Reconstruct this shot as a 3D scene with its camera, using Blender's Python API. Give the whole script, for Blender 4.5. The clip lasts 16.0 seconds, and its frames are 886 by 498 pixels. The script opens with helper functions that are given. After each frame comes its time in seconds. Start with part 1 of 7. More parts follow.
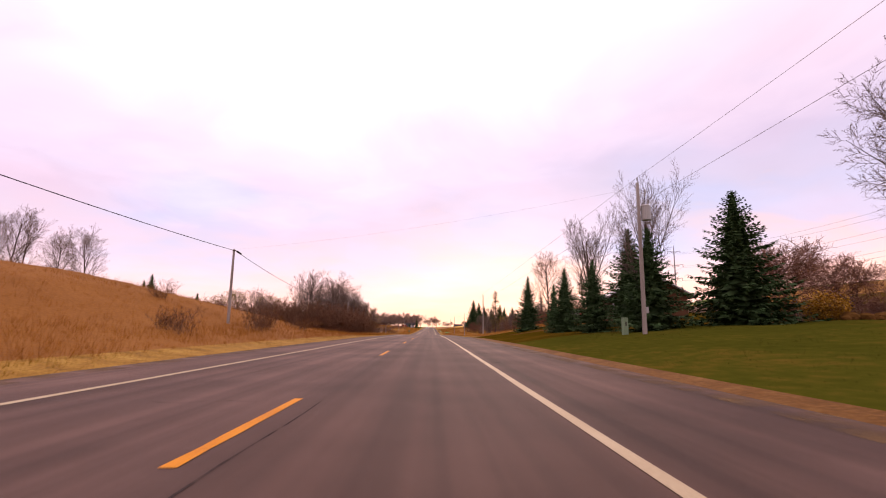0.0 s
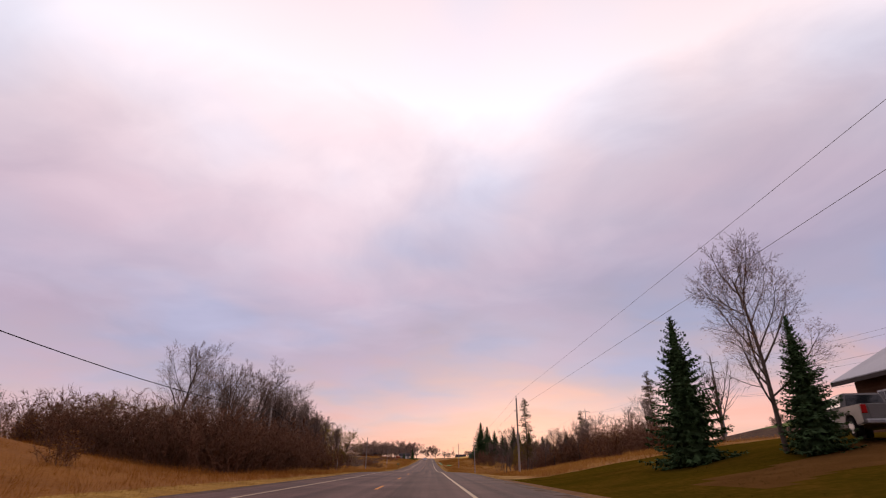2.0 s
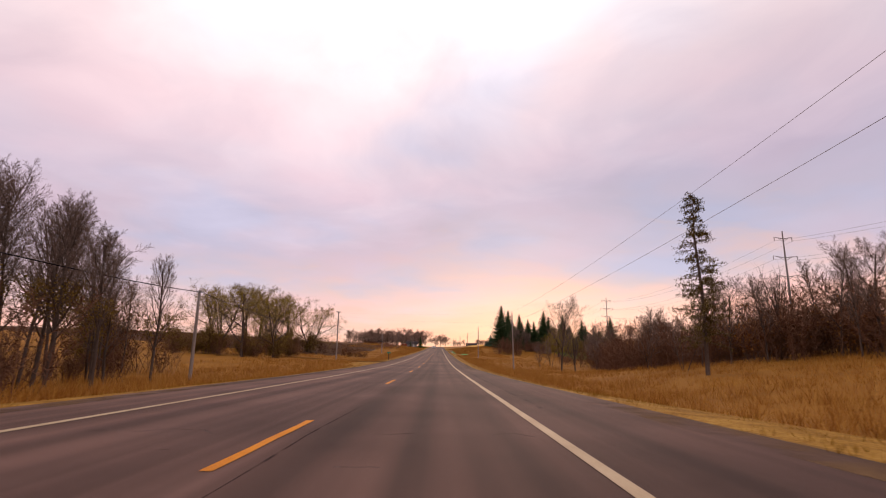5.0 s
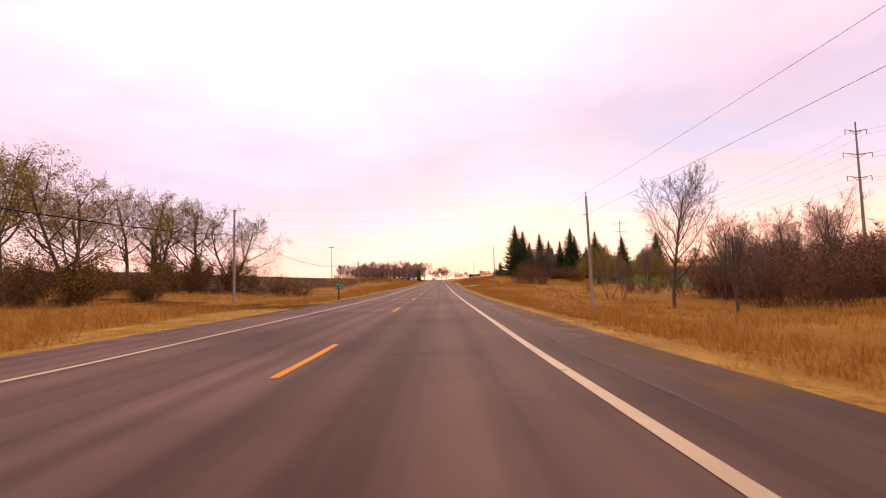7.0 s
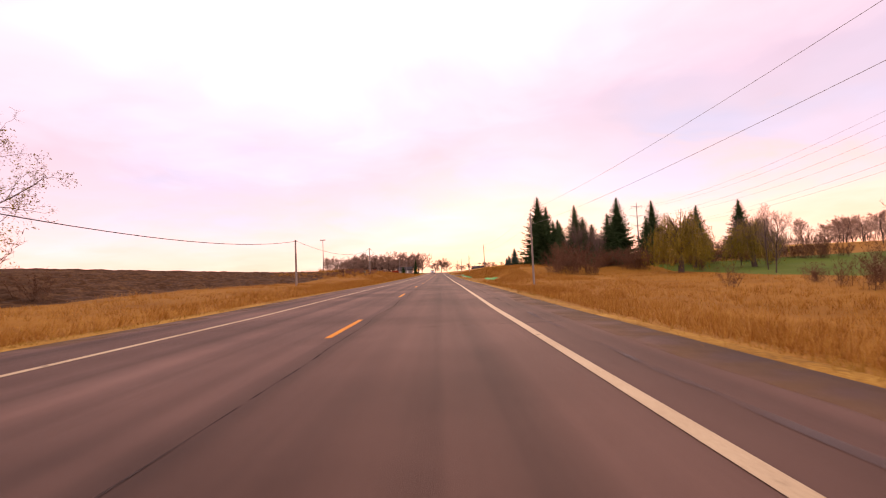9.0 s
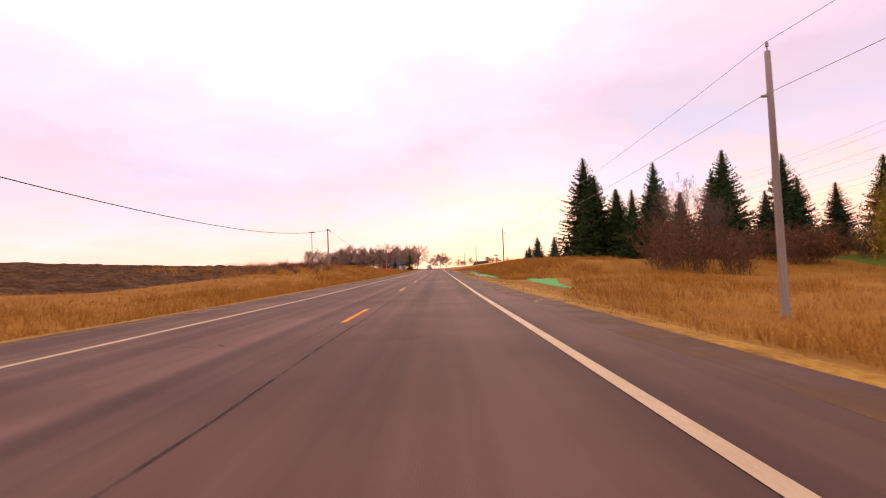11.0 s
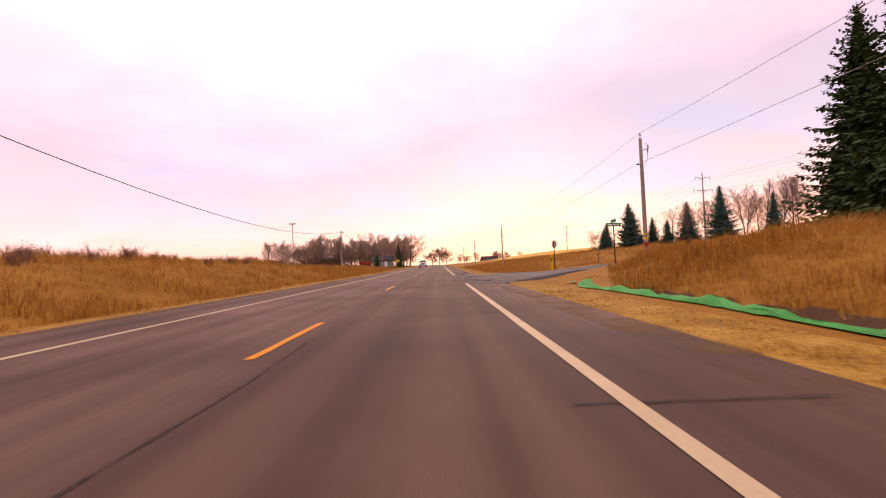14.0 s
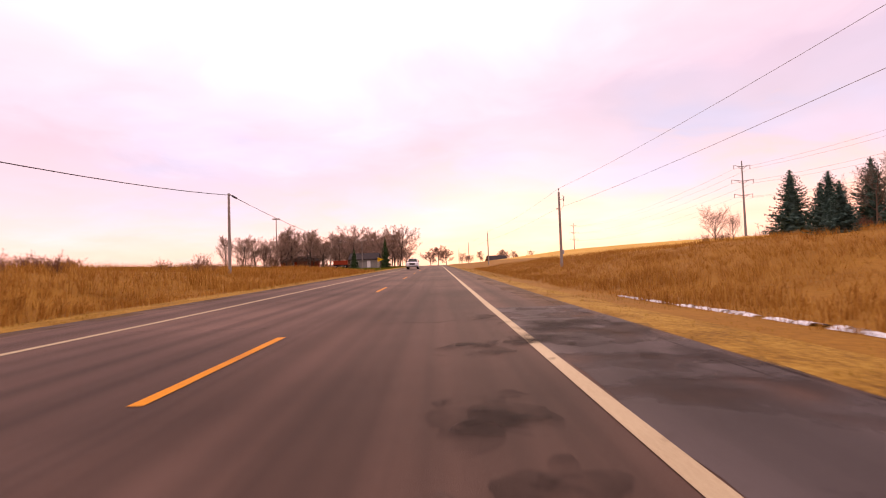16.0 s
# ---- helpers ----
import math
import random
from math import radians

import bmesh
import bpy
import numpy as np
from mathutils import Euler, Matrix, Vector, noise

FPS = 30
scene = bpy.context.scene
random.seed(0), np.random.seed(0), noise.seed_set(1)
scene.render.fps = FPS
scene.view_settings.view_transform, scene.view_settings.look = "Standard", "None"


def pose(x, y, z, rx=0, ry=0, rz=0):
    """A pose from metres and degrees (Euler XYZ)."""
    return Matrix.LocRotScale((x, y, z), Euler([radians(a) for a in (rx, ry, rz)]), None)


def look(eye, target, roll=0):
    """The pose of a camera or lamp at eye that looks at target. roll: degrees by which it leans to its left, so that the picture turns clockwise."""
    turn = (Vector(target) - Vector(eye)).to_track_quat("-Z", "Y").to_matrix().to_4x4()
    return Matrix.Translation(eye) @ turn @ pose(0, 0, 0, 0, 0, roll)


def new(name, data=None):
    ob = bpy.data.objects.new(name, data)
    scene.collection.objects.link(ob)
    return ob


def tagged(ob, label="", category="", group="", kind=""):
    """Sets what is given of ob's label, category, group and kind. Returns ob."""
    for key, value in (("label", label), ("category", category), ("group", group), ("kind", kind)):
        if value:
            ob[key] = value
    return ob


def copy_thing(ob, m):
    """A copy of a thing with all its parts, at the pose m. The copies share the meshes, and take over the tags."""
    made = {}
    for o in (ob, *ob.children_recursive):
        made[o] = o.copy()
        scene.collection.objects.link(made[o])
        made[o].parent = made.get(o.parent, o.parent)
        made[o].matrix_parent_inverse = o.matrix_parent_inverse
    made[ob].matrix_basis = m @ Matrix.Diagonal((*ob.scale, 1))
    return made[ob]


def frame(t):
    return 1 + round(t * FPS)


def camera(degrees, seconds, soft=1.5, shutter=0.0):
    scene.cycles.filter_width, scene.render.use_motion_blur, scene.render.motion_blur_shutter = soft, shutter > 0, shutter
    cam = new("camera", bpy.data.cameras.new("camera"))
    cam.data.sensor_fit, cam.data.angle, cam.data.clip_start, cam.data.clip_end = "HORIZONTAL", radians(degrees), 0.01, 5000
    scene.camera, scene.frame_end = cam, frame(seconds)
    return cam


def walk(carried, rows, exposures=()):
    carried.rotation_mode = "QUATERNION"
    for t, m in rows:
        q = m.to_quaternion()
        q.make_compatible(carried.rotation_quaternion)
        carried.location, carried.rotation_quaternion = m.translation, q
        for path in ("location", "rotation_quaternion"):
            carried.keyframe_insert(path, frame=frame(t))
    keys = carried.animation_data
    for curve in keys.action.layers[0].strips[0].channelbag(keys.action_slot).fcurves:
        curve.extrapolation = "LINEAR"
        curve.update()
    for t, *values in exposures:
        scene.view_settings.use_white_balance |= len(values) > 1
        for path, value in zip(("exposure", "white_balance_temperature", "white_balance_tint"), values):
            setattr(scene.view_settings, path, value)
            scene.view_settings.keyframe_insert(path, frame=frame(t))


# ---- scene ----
FOV = 84.01
PATH = [
    (0.0, 1.918, 0.770, 1.044, 99.337, -0.787, -1.313),
    (0.5, 1.953, 11.431, 1.066, 105.331, -0.544, -1.160),
    (1.0, 1.895, 22.134, 1.100, 110.955, -2.163, -1.376),
    (1.5, 2.059, 32.958, 1.133, 112.824, -1.209, -1.285),
    (2.0, 2.178, 43.763, 1.147, 113.364, -0.408, -1.374),
    (2.5, 2.255, 54.380, 1.156, 113.806, -0.599, -1.373),
    (3.0, 2.054, 65.089, 1.135, 114.060, -1.377, -1.412),
    (3.5, 2.092, 76.043, 1.081, 114.267, -1.238, -1.199),
    (4.0, 2.092, 86.696, 1.031, 112.352, -1.081, -0.921),
    (4.5, 2.059, 96.607, 1.008, 107.708, -1.229, -0.720),
    (5.0, 2.044, 107.152, 0.982, 101.600, -0.794, -0.405),
    (5.2, 2.047, 111.594, 0.949, 99.300, -0.565, -0.392),
    (5.5, 2.053, 118.256, 0.837, 97.300, -0.220, -0.374),
    (6.0, 2.062, 129.361, 0.651, 95.500, 0.354, -0.344),
    (6.5, 2.071, 140.466, 0.490, 94.600, 0.929, -0.314),
    (7.0, 2.081, 151.571, 0.354, 94.000, 1.503, -0.284),
    (7.5, 2.090, 162.676, 0.246, 93.702, 2.077, -0.254),
    (8.0, 2.067, 173.357, 0.224, 93.428, 1.969, -0.215),
    (8.5, 2.059, 183.814, 0.202, 93.432, 2.337, -0.193),
    (9.0, 2.058, 194.751, 0.233, 93.219, 2.561, -0.266),
    (9.5, 2.063, 205.837, 0.271, 93.098, 2.469, -0.303),
    (10.0, 2.068, 216.922, 0.355, 92.978, 2.378, -0.340),
    (10.5, 2.072, 228.008, 0.466, 92.857, 2.287, -0.377),
    (11.0, 2.077, 239.094, 0.560, 92.736, 2.195, -0.414),
    (11.5, 2.082, 250.180, 0.626, 92.615, 2.104, -0.451),
    (12.0, 2.119, 261.069, 0.696, 92.699, 2.182, -0.439),
    (12.5, 2.151, 272.229, 0.821, 92.644, 1.963, -0.501),
    (13.0, 2.185, 283.261, 0.943, 92.656, 2.180, -0.642),
    (13.5, 2.239, 294.443, 1.058, 92.513, 2.335, -0.513),
    (14.0, 2.280, 304.972, 1.163, 92.333, 2.243, -0.466),
    (14.5, 2.349, 315.749, 1.278, 92.381, 2.367, -0.515),
    (15.0, 2.410, 326.563, 1.398, 92.307, 2.377, -0.534),
    (15.5, 2.441, 337.083, 1.513, 92.298, 2.240, -0.630),
    (16.0, 2.418, 347.947, 1.627, 92.352, 1.970, -0.592),
]
cam = camera(FOV, 16.0, soft=1.1, shutter=0.08)
walk(cam, [(t, pose(x, y, z, rx, ry, rz)) for t, x, y, z, rx, ry, rz in PATH],
     exposures=[(0.0, 0.65, 7000, 29), (0.5, 0.27, 6800, 26), (1.0, -0.07, 6650, 23), (1.5, -0.17, 6600, 23), (3.0, -0.16, 6850, 24), (4.0, -0.12, 7000, 24),
                (5.0, 0.15, 7150, 22), (6.0, 0.54, 7500, 28), (7.5, 0.73, 7850, 33), (16.0, 0.70, 7850, 33)])

# ---------------------------------------------------------------- light
world = bpy.data.worlds.new("overcast_dawn_sky")
scene.world = world
world.use_nodes = True
wt = world.node_tree


def wnode(kind, **props):
    n = wt.nodes.new(kind)
    for k, v in props.items():
        n.inputs[k].default_value = v
    return n


def wmath(op, a, b=None):
    n = wt.nodes.new("ShaderNodeMath")
    n.operation = op
    for i, v in enumerate((a, b)):
        if v is None:
            continue
        if isinstance(v, (int, float)):
            n.inputs[i].default_value = v
        else:
            wt.links.new(v, n.inputs[i])
    return n.outputs[0]


def ramp(tree, fac, stops):
    n = tree.nodes.new("ShaderNodeValToRGB")
    while len(n.color_ramp.elements) < len(stops):
        n.color_ramp.elements.new(0.5)
    for e, (p, c) in zip(n.color_ramp.elements, stops):
        e.position, e.color = p, (*c, 1)
    tree.links.new(fac, n.inputs[0])
    return n.outputs[0]


coord = wt.nodes.new("ShaderNodeTexCoord")
sep = wt.nodes.new("ShaderNodeSeparateXYZ")
wt.links.new(coord.outputs["Generated"], sep.inputs[0])
up = wmath("MAXIMUM", sep.outputs[2], 0.0)
den = wmath("ADD", up, 0.16)
flat = wt.nodes.new("ShaderNodeCombineXYZ")
wt.links.new(wmath("DIVIDE", sep.outputs[0], den), flat.inputs[0])
wt.links.new(wmath("DIVIDE", sep.outputs[1], den), flat.inputs[1])
warp = wnode("ShaderNodeTexNoise", Scale=0.55, Detail=4.0, Roughness=0.5)
wt.links.new(flat.outputs[0], warp.inputs["Vector"])
bent = wt.nodes.new("ShaderNodeVectorMath")
bent.operation = "MULTIPLY_ADD"
wt.links.new(warp.outputs["Color"], bent.inputs[0])
bent.inputs[1].default_value = (1.3, 1.3, 0.0)
wt.links.new(flat.outputs[0], bent.inputs[2])
big = wnode("ShaderNodeTexNoise", Scale=0.62, Detail=6.0, Roughness=0.5, Distortion=0.2)
wt.links.new(bent.outputs[0], big.inputs["Vector"])
soft_cloud = wnode("ShaderNodeTexNoise", Scale=2.1, Detail=6.0, Roughness=0.56, Distortion=0.25)
wt.links.new(bent.outputs[0], soft_cloud.inputs["Vector"])
cloud = wmath("ADD", wmath("MULTIPLY", wmath("SUBTRACT", big.outputs[0], 0.5), 0.75),
              wmath("MULTIPLY", wmath("SUBTRACT", soft_cloud.outputs[0], 0.5), 0.32))
# the cloud deck moves the height at which its tones change
side = wt.nodes.new("ShaderNodeMapRange")
side.interpolation_type = "SMOOTHSTEP"
side.inputs["From Min"].default_value, side.inputs["From Max"].default_value = 0.15, 0.75
side.inputs["To Max"].default_value = 0.015
wt.links.new(sep.outputs[0], side.inputs[0])
height = wmath("ADD", wmath("SUBTRACT", up, side.outputs[0]), wmath("MULTIPLY", cloud, wmath("MINIMUM", wmath("MULTIPLY", up, 2.4), 0.48)))
warm = ramp(wt, height, [(0.0, (1.0, 0.52, 0.36)), (0.045, (1.0, 0.58, 0.45)), (0.09, (0.89, 0.60, 0.52)), (0.135, (0.62, 0.51, 0.54)),
                         (0.18, (0.475, 0.475, 0.61)), (0.27, (0.46, 0.465, 0.61)), (0.37, (0.56, 0.545, 0.665)),
                         (0.50, (0.78, 0.70, 0.765)), (0.66, (1.16, 1.06, 1.05)), (1.0, (0.64, 0.57, 0.63))])
cool = ramp(wt, height, [(0.0, (0.85, 0.51, 0.41)), (0.045, (0.83, 0.56, 0.50)), (0.085, (0.71, 0.55, 0.56)), (0.13, (0.58, 0.51, 0.60)),
                         (0.18, (0.525, 0.485, 0.605)), (0.27, (0.57, 0.53, 0.655)), (0.37, (0.665, 0.605, 0.70)),
                         (0.50, (0.84, 0.76, 0.81)), (0.66, (1.16, 1.06, 1.05)), (1.0, (0.64, 0.57, 0.63))])
turn = wt.nodes.new("ShaderNodeMapRange")
turn.interpolation_type = "SMOOTHSTEP"
turn.inputs["From Min"].default_value, turn.inputs["From Max"].default_value = -0.30, 0.45
wt.links.new(sep.outputs[0], turn.inputs[0])
both = wt.nodes.new("ShaderNodeMix")
both.data_type = "RGBA"
wt.links.new(turn.outputs[0], both.inputs[0])
wt.links.new(cool, both.inputs[6])
wt.links.new(warm, both.inputs[7])
# a brighter, thinner place in the deck ahead, and heavier cloud away from it
aim = wt.nodes.new("ShaderNodeVectorMath")
aim.operation = "DOT_PRODUCT"
wt.links.new(coord.outputs["Generated"], aim.inputs[0])
aim.inputs[1].default_value = Vector((-0.13, 0.77, 0.62)).normalized()
glow = wt.nodes.new("ShaderNodeMapRange")
glow.interpolation_type = "SMOOTHSTEP"
glow.inputs["From Min"].default_value, glow.inputs["From Max"].default_value = 0.78, 0.985
glow.inputs["To Min"].default_value, glow.inputs["To Max"].default_value = -0.07, 0.05
wt.links.new(wmath("ADD", aim.outputs["Value"], wmath("MULTIPLY", cloud, 0.16)), glow.inputs[0])
high = wt.nodes.new("ShaderNodeMapRange")
high.interpolation_type = "SMOOTHSTEP"
high.inputs["From Min"].default_value, high.inputs["From Max"].default_value = 0.26, 0.52
wt.links.new(up, high.inputs[0])
mottle = wmath("ADD", wmath("ADD", 1.0, wmath("MULTIPLY", cloud, 0.58)), wmath("MULTIPLY", glow.outputs[0], high.outputs[0]))
tone = wt.nodes.new("ShaderNodeMix")
tone.data_type, tone.blend_type = "RGBA", "MULTIPLY"
tone.inputs[0].default_value = 1.0
wt.links.new(both.outputs[2], tone.inputs[6])
wt.links.new(mottle, tone.inputs[7])
hue_noise = wnode("ShaderNodeTexNoise", Scale=1.1, Detail=3.0, Roughness=0.5)
wt.links.new(flat.outputs[0], hue_noise.inputs["Vector"])
hue = ramp(wt, hue_noise.outputs[0], [(0.36, (1.07, 0.985, 0.975)), (0.50, (1.0, 1.0, 1.0)), (0.62, (0.86, 0.985, 1.06))])
blend = wt.nodes.new("ShaderNodeMix")
blend.data_type, blend.blend_type = "RGBA", "MULTIPLY"
blend.inputs[0].default_value = 1.0
wt.links.new(tone.outputs[2], blend.inputs[6])
wt.links.new(hue, blend.inputs[7])
deck = blend.outputs[2]
sky = wt.nodes.new("ShaderNodeTexSky")
sky.sky_type = "NISHITA"
sky.sun_disc = False
sky.sun_elevation, sky.sun_rotation = radians(6), radians(9)
mixer = wt.nodes.new("ShaderNodeMix")
mixer.data_type, mixer.blend_type = "RGBA", "ADD"
mixer.inputs[0].default_value = 0.006
wt.links.new(deck, mixer.inputs[6])
wt.links.new(sky.outputs[0], mixer.inputs[7])
wt.links.new(mixer.outputs[2], wt.nodes["Background"].inputs[0])
wt.nodes["Background"].inputs[1].default_value = 1.0

sun = new("sun", bpy.data.lights.new("sun", "SUN"))
sun.data.energy, sun.data.angle, sun.data.color = 0.5, radians(25), (1.0, 0.78, 0.60)
sun.matrix_world = look((0, 0, 0), (-math.sin(radians(9)), -math.cos(radians(9)), -math.tan(radians(14))))


# ---------------------------------------------------------------- materials
def material(name, stops, scale=1.2, fine=30.0, rough=0.9, bump=0.3, metal=0.0, spread=0.55, island=0.0, stretch=(1, 1, 1),
             spec=0.06, flat_mix=0.5, thin=False, random_ob=0.0):
    """Two scales of grain through one colour ramp; island: how much whole pieces differ."""
    m = bpy.data.materials.new(name)
    m.use_nodes = True
    t = m.node_tree
    b = t.nodes["Principled BSDF"]
    co = t.nodes.new("ShaderNodeTexCoord")
    mp = t.nodes.new("ShaderNodeMapping")
    mp.inputs["Scale"].default_value = stretch
    t.links.new(co.outputs["Object"], mp.inputs[0])
    n1 = t.nodes.new("ShaderNodeTexNoise")
    n1.inputs["Scale"].default_value, n1.inputs["Detail"].default_value = scale, 5
    n2 = t.nodes.new("ShaderNodeTexNoise")
    n2.inputs["Scale"].default_value, n2.inputs["Detail"].default_value = fine, 4
    t.links.new(mp.outputs[0], n1.inputs["Vector"])
    t.links.new(mp.outputs[0], n2.inputs["Vector"])
    mx = t.nodes.new("ShaderNodeMix")
    mx.inputs[0].default_value = flat_mix
    t.links.new(n1.outputs[0], mx.inputs[2])
    t.links.new(n2.outputs[0], mx.inputs[3])
    fac = mx.outputs[0]
    for amount, node, sock in ((island, "ShaderNodeNewGeometry", "Random Per Island"), (random_ob, "ShaderNodeObjectInfo", "Random")):
        if amount:
            g = t.nodes.new(node)
            m2 = t.nodes.new("ShaderNodeMix")
            m2.inputs[0].default_value = amount
            t.links.new(fac, m2.inputs[2])
            t.links.new(g.outputs[sock], m2.inputs[3])
            fac = m2.outputs[0]
    k = len(stops)
    lo, hi = 0.5 - spread / 2, 0.5 + spread / 2
    if island:
        lo, hi = lo * (1 - island), hi + (1 - hi) * island
    c = ramp(t, fac, [(lo + (hi - lo) * i / max(k - 1, 1), s) for i, s in enumerate(stops)])
    t.links.new(c, b.inputs["Base Color"])
    b.inputs["Roughness"].default_value, b.inputs["Metallic"].default_value = rough, metal
    b.inputs["Specular IOR Level"].default_value = spec
    if bump:
        bp = t.nodes.new("ShaderNodeBump")
        bp.inputs["Strength"].default_value, bp.inputs["Distance"].default_value = bump, 0.02
        t.links.new(n2.outputs[0], bp.inputs["Height"])
        t.links.new(bp.outputs[0], b.inputs["Normal"])
    return m


M_SOIL = material("dry_grass_ground", [(0.15, 0.062, 0.010), (0.25, 0.112, 0.017), (0.36, 0.175, 0.03)], 0.25, 6.0, bump=0.6)
M_HILL = material("brown_hill_ground", [(0.14, 0.052, 0.009), (0.23, 0.088, 0.015), (0.32, 0.14, 0.030)], 0.12, 5.0, bump=0.6)
M_MOWN = material("mown_dry_verge", [(0.13, 0.058, 0.012), (0.29, 0.150, 0.026), (0.44, 0.26, 0.058)], 0.9, 11.0, bump=1.0, spread=0.36)
M_LAWN = material("autumn_lawn", [(0.034, 0.038, 0.004), (0.058, 0.057, 0.007), (0.13, 0.078, 0.014)], 0.22, 3.0, bump=0.4, spec=0.0,
                  stretch=(1.0, 0.5, 1.0))
M_DRYLAWN = material("brown_leaf_strewn_lawn", [(0.034, 0.028, 0.002), (0.066, 0.042, 0.004), (0.13, 0.062, 0.010)], 0.3, 4.0, bump=0.4, spec=0.0)
M_LITTER = material("brown_dirt_and_leaf_litter", [(0.085, 0.036, 0.010), (0.15, 0.066, 0.018), (0.24, 0.12, 0.036)], 0.8, 9.0, bump=0.8, spread=0.4)
M_GREEN = material("green_pasture", [(0.045, 0.080, 0.010), (0.080, 0.120, 0.018), (0.13, 0.13, 0.03)], 0.1, 2.0)
M_TILL = material("ploughed_soil", [(0.028, 0.013, 0.006), (0.062, 0.029, 0.013), (0.15, 0.080, 0.032)], 0.5, 3.5, bump=1.0, spread=0.42)
M_GOLD = material("golden_stubble_field", [(0.42, 0.22, 0.035), (0.55, 0.31, 0.06), (0.62, 0.38, 0.10)], 0.05, 1.5)
M_GRAVEL = material("gravel_drive", [(0.075, 0.034, 0.009), (0.11, 0.052, 0.015), (0.16, 0.080, 0.028)], 0.7, 25.0, bump=0.6, spec=0.0)
M_TALL = material("tall_dry_grass_blades", [(0.20, 0.078, 0.016), (0.29, 0.122, 0.024), (0.42, 0.205, 0.042), (0.58, 0.355, 0.11)], 0.13, 1.1,
                  bump=0, island=0.42, spread=0.34)
M_RUST = material("rusty_brown_hill_grass", [(0.16, 0.058, 0.010), (0.27, 0.105, 0.018), (0.42, 0.19, 0.042)], 0.12, 2.0, bump=0, island=0.5)
M_SHORT = material("short_verge_grass_blades", [(0.20, 0.095, 0.015), (0.31, 0.165, 0.026), (0.22, 0.15, 0.022)], 0.4, 3.0, bump=0, island=0.6)
M_BLADE = material("lawn_blades", [(0.036, 0.041, 0.004), (0.062, 0.062, 0.008), (0.13, 0.083, 0.016)], 0.22, 2.0, bump=0, island=0.4, spec=0.0)
M_NEEDLE = material("spruce_needles", [(0.025, 0.050, 0.018), (0.048, 0.090, 0.034), (0.088, 0.14, 0.064)], 0.8, 6.0, bump=0, island=0.55)
M_BLUEN = material("blue_spruce_needles", [(0.042, 0.080, 0.066), (0.074, 0.135, 0.112), (0.12, 0.195, 0.17)], 0.8, 6.0, bump=0, island=0.55)
M_LARCH = material("thin_larch_needles", [(0.07, 0.06, 0.02), (0.13, 0.10, 0.035), (0.20, 0.14, 0.05)], 0.8, 6.0, bump=0, island=0.5)
M_BARK = material("grey_brown_bark", [(0.045, 0.033, 0.026), (0.095, 0.070, 0.057), (0.17, 0.135, 0.11)], 2.0, 25.0, bump=0.8, stretch=(1, 1, 0.25))
M_TWIG = material("bare_twigs", [(0.095, 0.066, 0.054), (0.17, 0.122, 0.10), (0.25, 0.185, 0.15)], 0.6, 5.0, bump=0, island=0.4)
# twigs of the distant trees: haze is put into the colour as a paler brown
M_FARTWIG = material("haze_paled_far_twigs", [(0.19, 0.115, 0.085), (0.30, 0.195, 0.15), (0.42, 0.29, 0.225)], 0.6, 5.0, bump=0, island=0.4)
M_BRUSH = material("dark_thicket_twigs", [(0.080, 0.040, 0.024), (0.15, 0.076, 0.046), (0.23, 0.125, 0.075)], 0.5, 5.0, bump=0, island=0.45)
M_WILLOW = material("yellow_green_willow_leaves", [(0.14, 0.105, 0.013), (0.25, 0.185, 0.026), (0.38, 0.275, 0.048)], 0.5, 4.0, bump=0, island=0.6)
M_OLIVE = material("olive_autumn_leaves", [(0.10, 0.066, 0.016), (0.18, 0.118, 0.028), (0.28, 0.18, 0.045)], 0.5, 4.0, bump=0, island=0.6)
M_GOLDLEAF = material("golden_ornamental_leaves", [(0.22, 0.10, 0.012), (0.38, 0.19, 0.025), (0.52, 0.30, 0.05)], 0.5, 4.0, bump=0, island=0.6)
M_PINK = material("reddish_twigs", [(0.12, 0.055, 0.04), (0.20, 0.10, 0.075), (0.28, 0.16, 0.12)], 0.6, 5.0, bump=0, island=0.4)
M_RUSSET = material("clinging_russet_leaves", [(0.14, 0.05, 0.012), (0.24, 0.10, 0.025), (0.32, 0.16, 0.04)], 0.5, 4.0, bump=0, island=0.6)
M_POLE = material("weathered_pole_wood", [(0.16, 0.13, 0.11), (0.26, 0.22, 0.195), (0.36, 0.32, 0.29)], 1.5, 22.0, bump=0.5, stretch=(3, 3, 0.15))
M_WIRE = material("dull_wire", [(0.26, 0.25, 0.26), (0.34, 0.33, 0.34)], 2, 20, 0.6, 0, 0.6)
M_CABLE = material("black_cable", [(0.012, 0.012, 0.015), (0.02, 0.02, 0.024)], 2, 20, 0.7, 0)
M_STEEL = material("galvanised_steel", [(0.16, 0.15, 0.15), (0.26, 0.25, 0.25)], 1.5, 12, 0.55, 0.1, 0.5)
M_PORC = material("porcelain", [(0.22, 0.20, 0.20), (0.32, 0.30, 0.29)], 4, 30, 0.3, 0)
M_GREYBOX = material("grey_paint", [(0.30, 0.29, 0.28), (0.42, 0.40, 0.39)], 3, 30, 0.5, 0.05)
M_PALEGREEN = material("pale_green_paint", [(0.14, 0.20, 0.12), (0.20, 0.27, 0.17)], 3, 30, 0.5, 0.05)
M_MAT = material("green_erosion_netting", [(0.018, 0.15, 0.032), (0.035, 0.27, 0.062), (0.09, 0.40, 0.12)], 1.6, 18.0, 0.7, 0.6)
M_SNOW = material("old_snow", [(0.42, 0.40, 0.42), (0.62, 0.61, 0.64), (0.72, 0.72, 0.74)], 2, 20, 0.6, 0.4)
